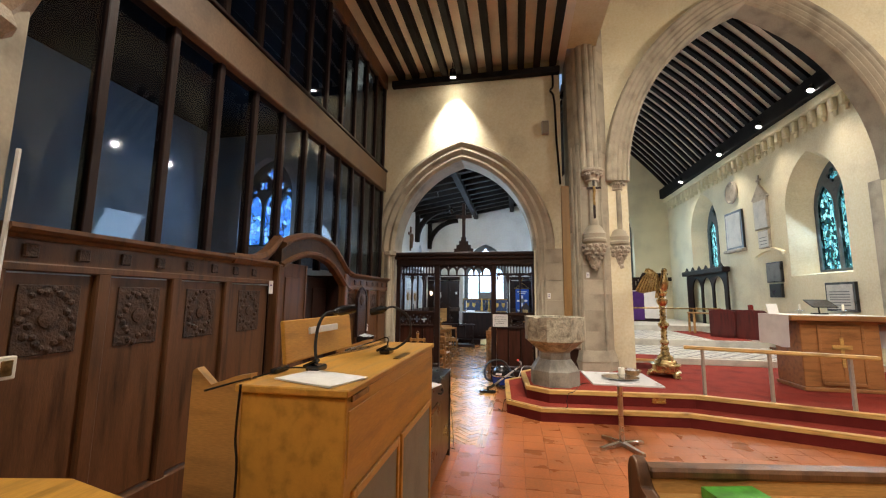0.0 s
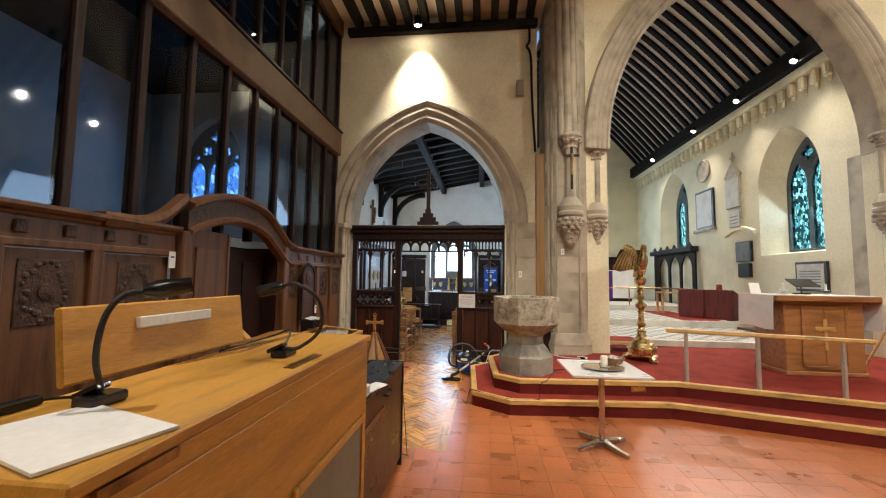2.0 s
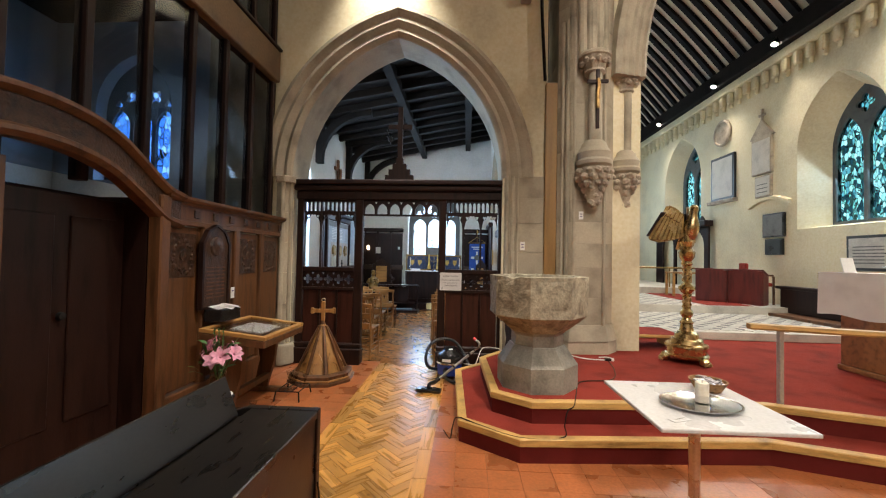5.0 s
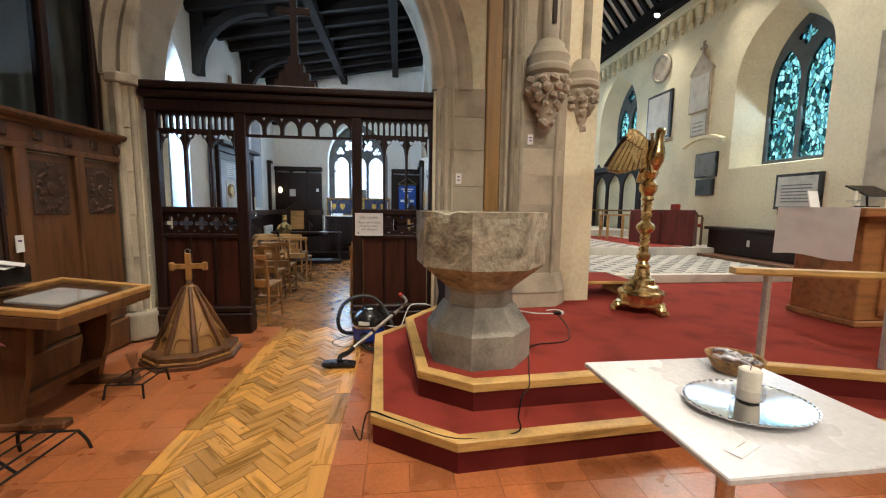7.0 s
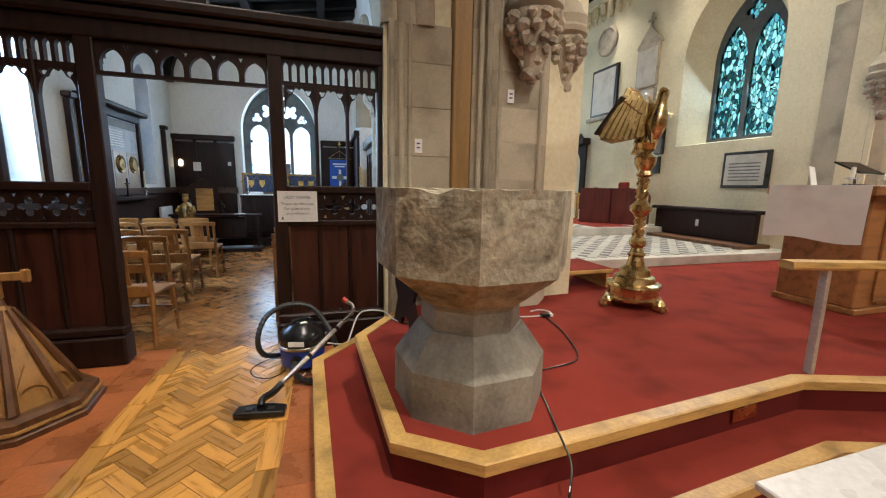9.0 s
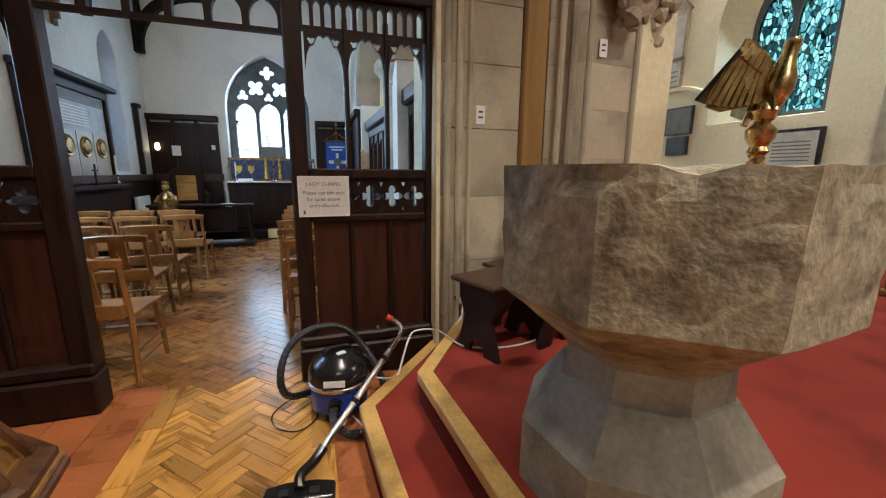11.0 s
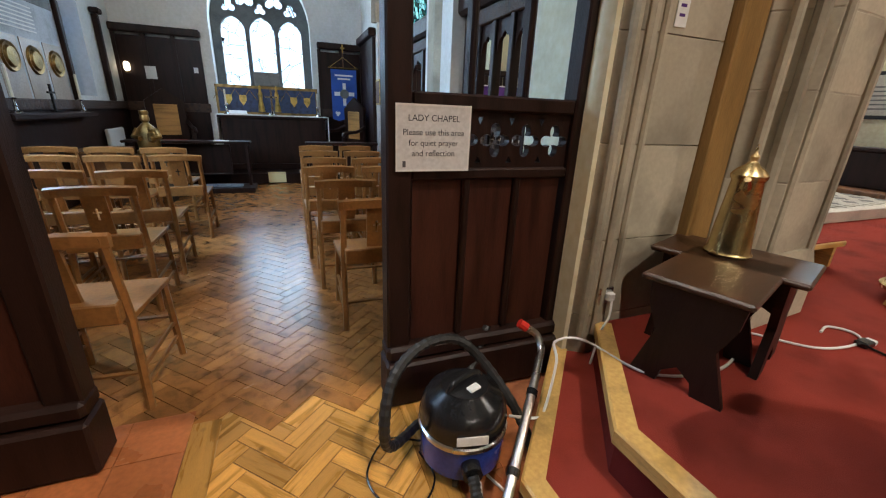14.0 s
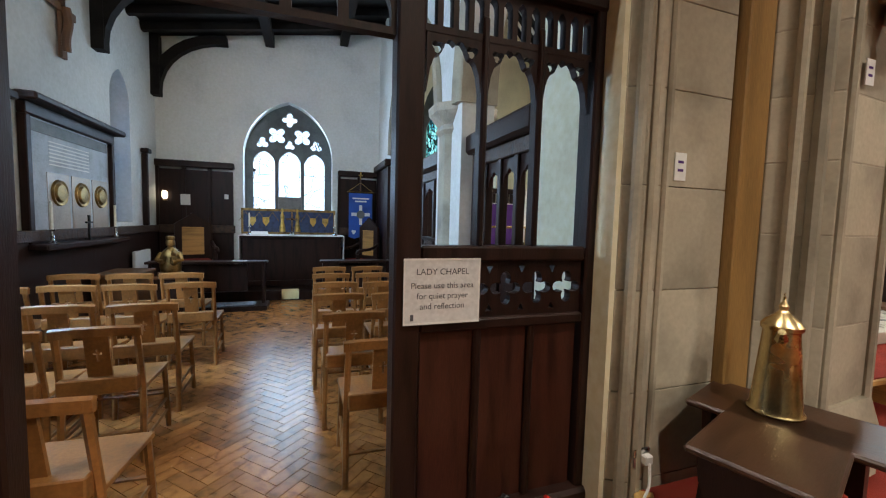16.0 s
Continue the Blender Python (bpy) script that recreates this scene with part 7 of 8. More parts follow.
def prayer_desk(x, y, turn):
    ob = thing("prayer_desk", "polished maroon wooden prayer desk with a sloping top", "prayer desk", pose(x, y, 0.62, 0, 0, turn), group="prayer desks")
    part("front", plate(bmesh.new(), [(-0.30, 0), (0.30, 0), (0.30, 0.72), (0.0, 0.78), (-0.30, 0.72)], [], py(0), -0.02, 0.02), MAROON, ob)
    for s in (-1, 1):
        part("side", plate(bmesh.new(), [(0, 0), (0.36, 0), (0.36, 0.60), (0, 0.72)], [], px(s * 0.30), -0.015, 0.015), MAROON, ob)
    part("slope", box(bmesh.new(), -0.33, 0.33, -0.03, 0.40, 0, 0.025, 0.006, pose(0, 0, 0.735, -17, 0, 0)), MAROON, ob)


prayer_desk(5.78, 12.3, -50)
prayer_desk(6.22, 11.85, -50)
oaktab = thing("side_table", "small light oak table beyond the prayer desks", "table", pose(5.9, 13.7, 0.62))
part("tabletop", bx(-0.35, 0.35, -0.22, 0.22, 0.60, 0.64, 0.005), PINE_X, oaktab)
for x in (-0.31, 0.31):
    for y in (-0.18, 0.18):
        part("leg", bx(x - 0.025, x + 0.025, y - 0.025, y + 0.025, 0, 0.60), PINE_X, oaktab)
redc = thing("red_chair", "red upholstered armchair against the chancel wall", "chair", pose(6.72, 12.2, 0.62, 0, 0, 70))
part("seat", bx(-0.25, 0.25, -0.25, 0.25, 0.40, 0.47, 0.02), CARPET, redc)
part("backrest", bx(-0.25, 0.25, 0.22, 0.28, 0.50, 0.90, 0.02), CARPET, redc)
for x in (-0.24, 0.24):
    part("arm", bx(x - 0.025, x + 0.025, -0.22, 0.25, 0.62, 0.66, 0.008), OAK_M, redc)
    for y in (-0.22, 0.24):
        part("leg", bx(x - 0.02, x + 0.02, y - 0.02, y + 0.02, 0, 0.62), OAK_M, redc)
stall = thing("choir_stall_front", "dark oak choir stall front on a long plinth", "choir stall")
part("board", bx(6.75, 6.85, 9.6, 11.6, H2 + 0.18, 1.0, 0.01), OAK, stall)
part("top_rail", bx(6.68, 6.92, 9.55, 11.65, 1.0, 1.06, 0.012), OAK, stall)
part("plinth", bx(6.35, 7.0, 9.5, 11.39, H2, H2 + 0.18, 0.01), OAK_M, stall)
part("label", bx(6.744, 6.749, 10.6, 10.66, 0.72, 0.84), PAPER, stall, "small white card")
solo("brass_plate", prism(bmesh.new(), [(-0.09, -0.035), (0.09, -0.035), (0.09, 0.035), (-0.09, 0.035)], 0, 0.006, Matrix.Translation((2.2, 6.375, 0.255)) @ pose(0, 0, 0, 90, 0, 4.4)), BRASS, "brass plate with dark lettering on the step riser", "plate")
step_b = thing("lectern_step", "small carpeted wooden step beside the lectern", "step", pose(2.55, 8.62, H2))
part("tread", bx(-0.2, 0.5, -0.25, 0.35, 0.16, 0.20, 0.006), TRIM, step_b)
part("carpet", bx(-0.19, 0.49, -0.24, 0.34, 0.2005, 0.206), CARPET, step_b)
for x in (-0.17, 0.44):
    part("side", bx(x, x + 0.03, -0.22, 0.32, 0, 0.16), TRIM, step_b)
prail = thing("stair_rail", "honey oak hand post beside the pier", "rail post", pose(2.40, 8.48, H2))
part("post", bx(-0.025, 0.025, -0.025, 0.025, 0, 0.92, 0.004), TRIM, prail)
part("cap", bx(-0.05, 0.05, -0.04, 0.25, 0.921, 0.96, 0.006), TRIM, prail)
solo("carpet_runner", bx(5.2, 6.1, 11.45, 14.3, 0.632, 0.638), CARPET, "red carpet runner along the chancel tiles", "carpet")

# ---------- lady chapel ----------
def chair():
    ob = thing("chapel_chair", "honey beech chapel chair with a cut-out back", "chair", group="chapel chairs")
    part("seat", prism(bmesh.new(), [(-0.20, 0.0), (0.20, 0.0), (0.215, 0.38), (-0.215, 0.38)], 0.425, 0.45, bevel=0.006), CHAIRW, ob)
    for s in (-1, 1):
        part("back_post", tube(bmesh.new(), [(s * 0.19, -0.03, 0), (s * 0.185, 0.0, 0.43), (s * 0.18, -0.06, 0.80)], 0.018, 6), CHAIRW, ob)
        part("front_leg", tube(bmesh.new(), [(s * 0.20, 0.39, 0), (s * 0.19, 0.36, 0.425)], 0.017, 6), CHAIRW, ob)
        part("side_stretcher", tube(bmesh.new(), [(s * 0.192, -0.01, 0.2), (s * 0.195, 0.37, 0.2)], 0.010, 5), CHAIRW, ob)
        part("side_stretcher", tube(bmesh.new(), [(s * 0.192, -0.01, 0.12), (s * 0.197, 0.375, 0.12)], 0.010, 5), CHAIRW, ob)
    part("front_stretcher", tube(bmesh.new(), [(-0.197, 0.37, 0.24), (0.197, 0.37, 0.24)], 0.010, 5), CHAIRW, ob)
    part("back_stretcher", tube(bmesh.new(), [(-0.19, -0.015, 0.18), (0.19, -0.015, 0.18)], 0.010, 5), CHAIRW, ob)
    part("top_rail", sweep(bmesh.new(), [(-0.205, -0.055, 0.79), (-0.1, -0.075, 0.80), (0, -0.08, 0.802), (0.1, -0.075, 0.80), (0.205, -0.055, 0.79)], [(-0.012, -0.035), (0.012, -0.035), (0.016, 0.012), (0.0, 0.022), (-0.016, 0.012)], lambda i: (Vector((0, 1, 0)), Vector((0, 0, 1)))), CHAIRW, ob)
    part("splat", plate(bmesh.new(), rect(-0.055, 0.055, 0.50, 0.775), [[(-0.006, 0.62), (0.006, 0.62), (0.006, 0.66), (0.02, 0.66), (0.02, 0.672), (0.006, 0.672), (0.006, 0.69), (-0.006, 0.69), (-0.006, 0.672), (-0.02, 0.672), (-0.02, 0.66), (-0.006, 0.66)]], lambda u, v, d: Vector((u, -0.02 - 0.05 * (v - 0.5) / 0.28 + d, v)), -0.008, 0.008), CHAIRW, ob)
    part("book_box", bx(-0.18, 0.18, -0.075, -0.02, 0.44, 0.53, 0.006), CHAIRW, ob)
    return ob


first = chair()
first.matrix_world = pose(-1.38, 8.72, 0, 0, 0, -3)
random.seed(12)
for y, edge, n in ((8.72, -1.17, 3), (9.66, -1.36, 3), (10.32, -1.38, 4), (11.20, -1.30, 4), (11.92, -1.58, 3)):
    for k in range(n):
        if y == 8.72 and k == 0:
            continue
        copy_thing(first, pose(edge - 0.21 - 0.45 * k + random.uniform(-0.02, 0.02), y + random.uniform(-0.03, 0.03), 0, 0, 0, random.uniform(-4, 4)))
for i, y in enumerate((9.10, 9.76, 10.40, 11.02, 11.68, 12.3)):
    for k, x in enumerate((-0.13, 0.32)):
        copy_thing(first, pose(x - 0.05 * min(i, 2) + random.uniform(-0.02, 0.02), y + random.uniform(-0.03, 0.03), 0, 0, 0, random.uniform(-4, 4)))

solo("floor_chapel_step", bx(-2.6, 0.86, 14.25, YE, 0.0, 0.17, 0.01), OAK, "dark wooden altar step in the chapel", kind="structure")
ca = thing("chapel_altar", "dark oak chapel altar with a white linen top", "altar", pose(-0.77, 15.05, 0.17))
part("front", bx(-0.86, 0.86, -0.25, -0.2, 0, 0.88, 0.008), OAK, ca)
part("body", bx(-0.86, 0.86, -0.2, 0.3, 0, 0.88), OAK, ca)
part("slab", bx(-0.90, 0.90, -0.30, 0.34, 0.88, 0.92, 0.006), OAK, ca)
part("plinth", bx(-0.88, 0.88, -0.29, -0.25, 0, 0.10, 0.008), OAK, ca)
part("linen", bx(-0.91, 0.91, -0.31, 0.34, 0.921, 0.93), LINEN, ca, "white linen cloth")
for x in (-0.915, 0.905):
    part("linen_fall", bx(x, x + 0.01, -0.31, 0.34, 0.45, 0.93), LINEN, ca)
rere = thing("reredos", "blue and gilt panelled reredos with painted shields", "reredos", pose(-0.86, 15.46, 1.10))
part("board", bx(-0.88, 0.88, 0.0, 0.05, 0, 0.50), SLATE, rere)
part("blue_field", bx(-0.84, 0.84, -0.008, 0.0, 0.04, 0.45), material("painted_blue_field", (0.03, 0.05, 0.12), 0.5, vary=0.4, scale=14, bump=0.2), rere)
part("crest", bx(-0.22, 0.22, -0.012, 0.05, 0.50, 0.74, 0.01), SLATE, rere)
for a in ((-0.88, 0.88, 0.45, 0.50), (-0.88, 0.88, 0.0, 0.04), (-0.88, -0.84, 0.04, 0.45), (0.84, 0.88, 0.04, 0.45)):
    part("gilt_frame", bx(a[0], a[1], -0.02, -0.001, a[2], a[3], 0.004), BRASS_D, rere)
for x in (-0.68, -0.44, 0.44, 0.68):
    part("shield", plate(bmesh.new(), [(x - 0.06, 0.33), (x - 0.06, 0.24), (x, 0.15), (x + 0.06, 0.24), (x + 0.06, 0.33)], [], py(-0.009), -0.012, 0.0), GOLD, rere, "gilt shield")
for x in (-0.80, -0.56, -0.32, 0.32, 0.56, 0.80):
    part("lattice", tube(bmesh.new(), [(x - 0.12, -0.012, 0.25), (x, -0.012, 0.43), (x + 0.12 if x < 0.79 else x, -0.012, 0.25 if x < 0.79 else 0.43)], 0.006, 5), BRASS_D, rere)
for s in (-1, 1):
    part("gilt_angel", lathe(bmesh.new(), [(0.06, 0.0), (0.05, 0.1), (0.03, 0.2), (0.04, 0.3), (0.02, 0.38), (0.028, 0.42), (0.01, 0.46)], 10, Matrix.Translation((s * 0.14, -0.04, 0.05))), GOLD, rere, soft=True)
def stick(m, h, hc, mat=SILVER):
    ob = thing("candlestick", "silver candlestick with a white candle", "candlestick", m, group="candlesticks")
    part("stem", lathe(bmesh.new(), [(0.05, 0), (0.05, 0.01), (0.02, 0.03), (0.012, 0.06), (0.02, h * 0.5), (0.012, h * 0.6), (0.012, h * 0.9), (0.035, h), (0.03, h + 0.006)], 14), mat, ob, soft=True)
    part("candle", lathe(bmesh.new(), [(0.014, h + 0.006), (0.014, h + hc), (0.004, h + hc + 0.004)], 10), WAX, ob, soft=True)
stick(pose(-1.53, 14.95, 1.101), 0.16, 0.24)
stick(pose(-0.02, 14.95, 1.101), 0.16, 0.24)
cx = thing("altar_cross", "silver altar cross on a stepped foot", "cross", pose(-0.80, 14.92, 1.101))
part("foot", lathe(bmesh.new(), [(0.07, 0), (0.07, 0.02), (0.03, 0.05), (0.012, 0.08)], 12), SILVER, cx, soft=True)
part("shaft", bx(-0.014, 0.014, -0.008, 0.008, 0.08, 0.44), SILVER, cx)
part("arm", bx(-0.10, 0.10, -0.008, 0.008, 0.29, 0.318), SILVER, cx)
solo("missal", box(bmesh.new(), -0.14, 0.14, -0.10, 0.10, 0, 0.03, 0.006, pose(-1.35, 14.88, 1.115, 14, 0, 8)), PAPER, "open white missal on the chapel altar", "book")
solo("yellow_notice", bx(-0.94, -0.66, 14.235, 14.245, 0.02, 0.20), material("yellow_card", (0.75, 0.68, 0.38), 0.7, vary=0.05, bump=0), "pale yellow card leaning on the altar step", "card")

cp = thing("chapel_panelling", "near-black oak wall panelling with moulded cornice", "panelling", kind="structure")
for x0, x1 in ((-3.13, -1.86), (0.10, 0.91)):
    n = max(2, int((x1 - x0) / 0.42))
    for k in range(n):
        a, b = x0 + (x1 - x0) * k / n, x0 + (x1 - x0) * (k + 1) / n
        part("panel", bx(a + 0.03, b - 0.03, YE - 0.05, YE - 0.01, 1.25, 2.28), OAK, cp)
        part("panel", bx(a + 0.03, b - 0.03, YE - 0.05, YE - 0.01, 0.2, 1.1), OAK, cp)
        part("stile", bx(a - 0.03, a + 0.03, YE - 0.07, YE - 0.01, 0.17, 2.32, 0.006), OAK, cp)
    part("rail", bx(x0, x1, YE - 0.075, YE - 0.01, 1.1, 1.25, 0.008), CARVE, cp)
    part("cornice", bx(x0 - 0.03, x1, YE - 0.13, YE - 0.004, 2.32, 2.44, 0.02), OAK, cp)
part("side_panel", bx(XC1 - 0.06, XC1 - 0.004, 14.2, YE - 0.14, 0.17, 2.42, 0.006), OAK, cp)
part("side_cornice", bx(XC1 - 0.13, XC1 - 0.004, 14.15, YE - 0.14, 2.421, 2.55, 0.02), OAK, cp)
part("side_dado", bx(XC0 + 0.004, XC0 + 0.06, 9.0, 15.4, 0.0, 1.12, 0.006), OAK, cp)
part("carved_rail", bx(XC0 + 0.004, XC0 + 0.085, 9.0, 15.4, 1.121, 1.24, 0.01), CARVE, cp)
for y in (11.75, 14.95):
    part("corner_post", bx(XC0 + 0.004, XC0 + 0.08, y - 0.04, y + 0.04, 1.241, 2.45, 0.01), OAK, cp)
    part("post_cap", bx(XC0 + 0.004, XC0 + 0.12, y - 0.08, y + 0.08, 2.451, 2.53, 0.015), OAK, cp)
notice((-2.68, YE - 0.071, 1.72), "y", 0.16, 0.2, "folded white cloth pinned on the panelling", 0)
notice((-2.0, YE - 0.071, 1.80), "y", 0.07, 0.09, "small white card on the panelling", 0)
lampv = thing("sanctuary_lamp", "small white wall lamp on a bracket", "lamp", pose(-3.0, YE - 0.1, 1.72))
part("globe", lathe(bmesh.new(), [(0.02, 0), (0.045, 0.03), (0.045, 0.12), (0.02, 0.15)], 12), shining("lamp_globe", (1, 0.85, 0.6), 4.0), lampv, soft=True)
part("bracket", bx(-0.03, 0.03, -0.02, 0.09, -0.03, 0.0), BRASS_D, lampv)

brd = thing("memorial_cabinet", "grey-blue memorial panel in a dark oak frame with three medallions", "memorial")
BY0, BY1 = 12.05, 13.70
GREYBL = material("painted_grey_panel", (0.42, 0.46, 0.50), 0.6, vary=0.2, scale=6, bump=0.1)
part("panel", bx(XC0 + 0.005, XC0 + 0.03, BY0, BY1, 1.15, 2.38), GREYBL, brd)
for a in ((BY0 - 0.08, BY0, 1.1, 2.38), (BY1, BY1 + 0.08, 1.1, 2.38), (BY0 - 0.08, BY1 + 0.08, 2.381, 2.50)):
    part("frame", bx(XC0 + 0.005, XC0 + 0.08, *a, 0.01), OAK, brd)
part("cornice", bx(XC0 + 0.005, XC0 + 0.20, BY0 - 0.14, BY1 + 0.14, 2.501, 2.58, 0.02), OAK, brd)
part("lower_ledge", bx(XC0 + 0.005, XC0 + 0.22, BY0 - 0.1, BY1 + 0.1, 1.04, 1.10, 0.012), OAK, brd)
part("title_band", bx(XC0 + 0.03, XC0 + 0.04, BY0 + 0.05, BY1 - 0.05, 2.24, 2.36), SLATE, brd)
for k in range(3):
    y = BY0 + 0.50 + 0.45 * k
    part("inner_panel", bx(XC0 + 0.03, XC0 + 0.036, y - 0.2, y + 0.2, 1.18, 1.85), GREYB, brd)
    part("medallion", lathe(bmesh.new(), [(0.15, 0), (0.14, 0.02), (0.11, 0.01), (0.09, 0.03), (0.02, 0.035)], 18, Matrix.Translation((XC0 + 0.036, y, 1.64)) @ pose(0, 0, 0, 0, 90, 0)), BRASS_D, brd, soft=True)
for k in range(7):
    part("text_bar", bx(XC0 + 0.03, XC0 + 0.034, BY0 + 0.35, BY1 - 0.5, 1.93 + 0.04 * k, 1.945 + 0.04 * k), PAPER, brd)
stick(pose(XC0 + 0.13, 12.2, 1.101), 0.14, 0.30)
stick(pose(XC0 + 0.13, 13.6, 1.101), 0.14, 0.30)
cz = thing("small_cross", "small dark cross on the memorial ledge", "cross", pose(XC0 + 0.12, 12.95, 1.101))
part("shaft", bx(-0.01, 0.01, -0.012, 0.012, 0, 0.30), IRON, cz)
part("arm", bx(-0.01, 0.01, -0.07, 0.07, 0.2, 0.222), IRON, cz)
part("foot", bx(-0.03, 0.03, -0.05, 0.05, 0, 0.02), IRON, cz)
wc = thing("wall_crucifix", "brown wooden crucifix high on the white wall", "crucifix", pose(XC0 + 0.02, 12.72, 3.55))
part("shaft", bx(0, 0.04, -0.05, 0.05, -0.40, 0.40, 0.006), OAK_M, wc)
part("arm", bx(0.0, 0.038, -0.26, 0.26, 0.10, 0.19, 0.006), OAK_M, wc)
part("figure", tube(bmesh.new(), curve_pts([(0.06, 0, 0.16), (0.07, 0.02, 0.0), (0.06, -0.02, -0.18), (0.05, 0, -0.32)], 4), 0.045, 8), OAK_M, wc, soft=True)


def armchair(m, label):
    ob = thing("sanctuary_chair", label, "chair", m, group="sanctuary chairs")
    part("seat", bx(-0.28, 0.28, -0.25, 0.25, 0.38, 0.44, 0.012), OAK, ob)
    part("cushion", bx(-0.25, 0.25, -0.22, 0.22, 0.441, 0.48, 0.02), CARPET, ob, "red seat cushion")
    part("backrest", plate(bmesh.new(), [(-0.28, 0.44), (0.28, 0.44), (0.28, 1.10), (0.20, 1.16), (0.0, 1.30), (-0.20, 1.16), (-0.28, 1.10)], [], py(0.25), -0.02, 0.03), OAK, ob)
    part("back_panel", bx(-0.17, 0.17, 0.222, 0.229, 0.55, 1.05, 0.004), PINE_X, ob, "pale tan back panel")
    for s in (-1, 1):
        part("arm", tube(bmesh.new(), curve_pts([(s * 0.29, 0.25, 0.78), (s * 0.31, 0.05, 0.70), (s * 0.31, -0.2, 0.68), (s * 0.31, -0.27, 0.62)], 4), 0.03, 8), OAK, ob, soft=True)
        for y in (-0.22, 0.24):
            part("leg", bx(s * 0.28 - 0.03, s * 0.28 + 0.03, y - 0.03, y + 0.03, 0, 0.68 if y < 0 else 0.44, 0.006), OAK, ob)


armchair(pose(-2.40, 14.95, 0.17, 0, 0, 20), "dark oak throne-like chair with a peaked back")
armchair(pose(0.42, 14.75, 0.17, 0, 0, -60), "dark oak armchair beside the blue banner")


def kneeler(x0, x1, y):
    ob = thing("kneeler_rail", "black-stained prayer rail with a kneeling step", "kneeler", group="prayer rails")
    part("top", bx(x0, x1, y - 0.12, y + 0.12, 0.70, 0.735, 0.008), OAK, ob)
    for x in (x0 + 0.04, x1 - 0.08):
        part("end", bx(x, x + 0.04, y - 0.1, y + 0.1, 0.06, 0.70, 0.006), OAK, ob)
    part("front", bx(x0 + 0.3, x1 - 0.3, y + 0.02, y + 0.05, 0.25, 0.68), OAK, ob)
    part("step", bx(x0 + 0.1, x1 + 0.02, y - 0.35, y + 0.1, 0.0, 0.07, 0.01), OAK, ob)
    part("pad", bx(x0 + 0.25, x1 - 0.15, y - 0.33, y - 0.13, 0.0705, 0.11, 0.02), material("grey_kneeler_pad", (0.2, 0.24, 0.28), 0.9, vary=0.3, scale=20, bump=0.4), ob, "grey cushioned pad")


kneeler(-2.75, -1.12, 13.85)
kneeler(-0.32, 0.85, 13.85)
solo("prayer_card", bx(-1.62, -1.42, 13.76, 13.90, 0.7355, 0.741), PAPER, "white card lying on the prayer rail", "card")
SM = pose(-2.22, 13.05, 0.62)
statue = lathe(bmesh.new(), [(0.15, 0), (0.15, 0.05), (0.12, 0.06), (0.13, 0.16), (0.115, 0.26), (0.10, 0.32), (0.05, 0.37), (0.03, 0.39)], 14, SM @ Matrix.Diagonal((1, 0.8, 1, 1)))
lathe(statue, [(0.02, 0.385), (0.05, 0.41), (0.055, 0.45), (0.045, 0.48), (0.055, 0.50), (0.05, 0.53), (0.01, 0.535)], 12, SM)
lathe(statue, [(0.02, 0.15), (0.05, 0.18), (0.045, 0.26), (0.025, 0.28), (0.032, 0.31), (0.01, 0.34)], 10, SM @ pose(0.06, -0.08, 0))
for s in (-1, 1):
    tube(statue, [SM @ Vector((s * 0.10, 0, 0.31)), SM @ Vector((s * 0.14, -0.05, 0.22)), SM @ Vector((s * 0.05, -0.12, 0.20))], 0.03, 8)
solo("gilt_statue", statue, BRASS_D, "gilded figure statue on a dark stand", "statue", soft=True)
sst = thing("statue_stand", "dark wooden box stand under the gilded statue", "stand")
part("box", bx(-2.39, -2.05, 12.88, 13.22, 0, 0.60, 0.008), OAK, sst)
part("top", bx(-2.41, -2.03, 12.86, 13.24, 0.601, 0.619, 0.004), OAK_M, sst)
rad = thing("wall_radiator", "white panel radiator on the chapel wall", "radiator", pose(XC0 + 0.09, 14.5, 0.25))
part("panel", bx(0, 0.05, -0.3, 0.3, 0.05, 0.6, 0.01), WHITEP, rad)
part("bracket", bx(-0.03, 0.0, -0.2, 0.2, -0.08, 0.3), WHITEP, rad)
chest = thing("oak_chest", "low brown oak chest against the chapel panelling", "chest", pose(-2.82, 13.3, 0))
part("box", bx(-0.22, 0.22, -0.35, 0.35, 0, 0.62, 0.008), OAK_M, chest)
part("lid", bx(-0.24, 0.24, -0.37, 0.37, 0.621, 0.66, 0.008), OAK_M, chest)
bnr = thing("blue_banner", "blue processional banner with a white cross on a pole", "banner", pose(0.52, 15.33, 0.17))
part("pole", tube(bmesh.new(), [(0, 0.03, 0), (0, 0.03, 2.1)], 0.014, 8), OAK_M, bnr)
part("crossbar", tube(bmesh.new(), [(-0.28, 0.0, 1.83), (0.28, 0.0, 1.83)], 0.012, 8), BRASS_D, bnr)
part("cords", tube(bmesh.new(), [(-0.26, 0.0, 1.83), (0.0, 0.02, 2.02), (0.26, 0.0, 1.83)], 0.005, 5), GOLD, bnr)
part("finial", bx(-0.012, 0.012, 0.02, 0.04, 2.1, 2.24), GOLD, bnr)
part("finial_arm", bx(-0.04, 0.04, 0.02, 0.04, 2.17, 2.19), GOLD, bnr)
part("cloth", plate(bmesh.new(), [(-0.24, 1.80), (0.24, 1.80), (0.24, 0.90), (0.12, 0.86), (0.0, 0.90), (-0.12, 0.86), (-0.24, 0.90)], [], py(-0.02), -0.006, 0.006), BLUEC, bnr)
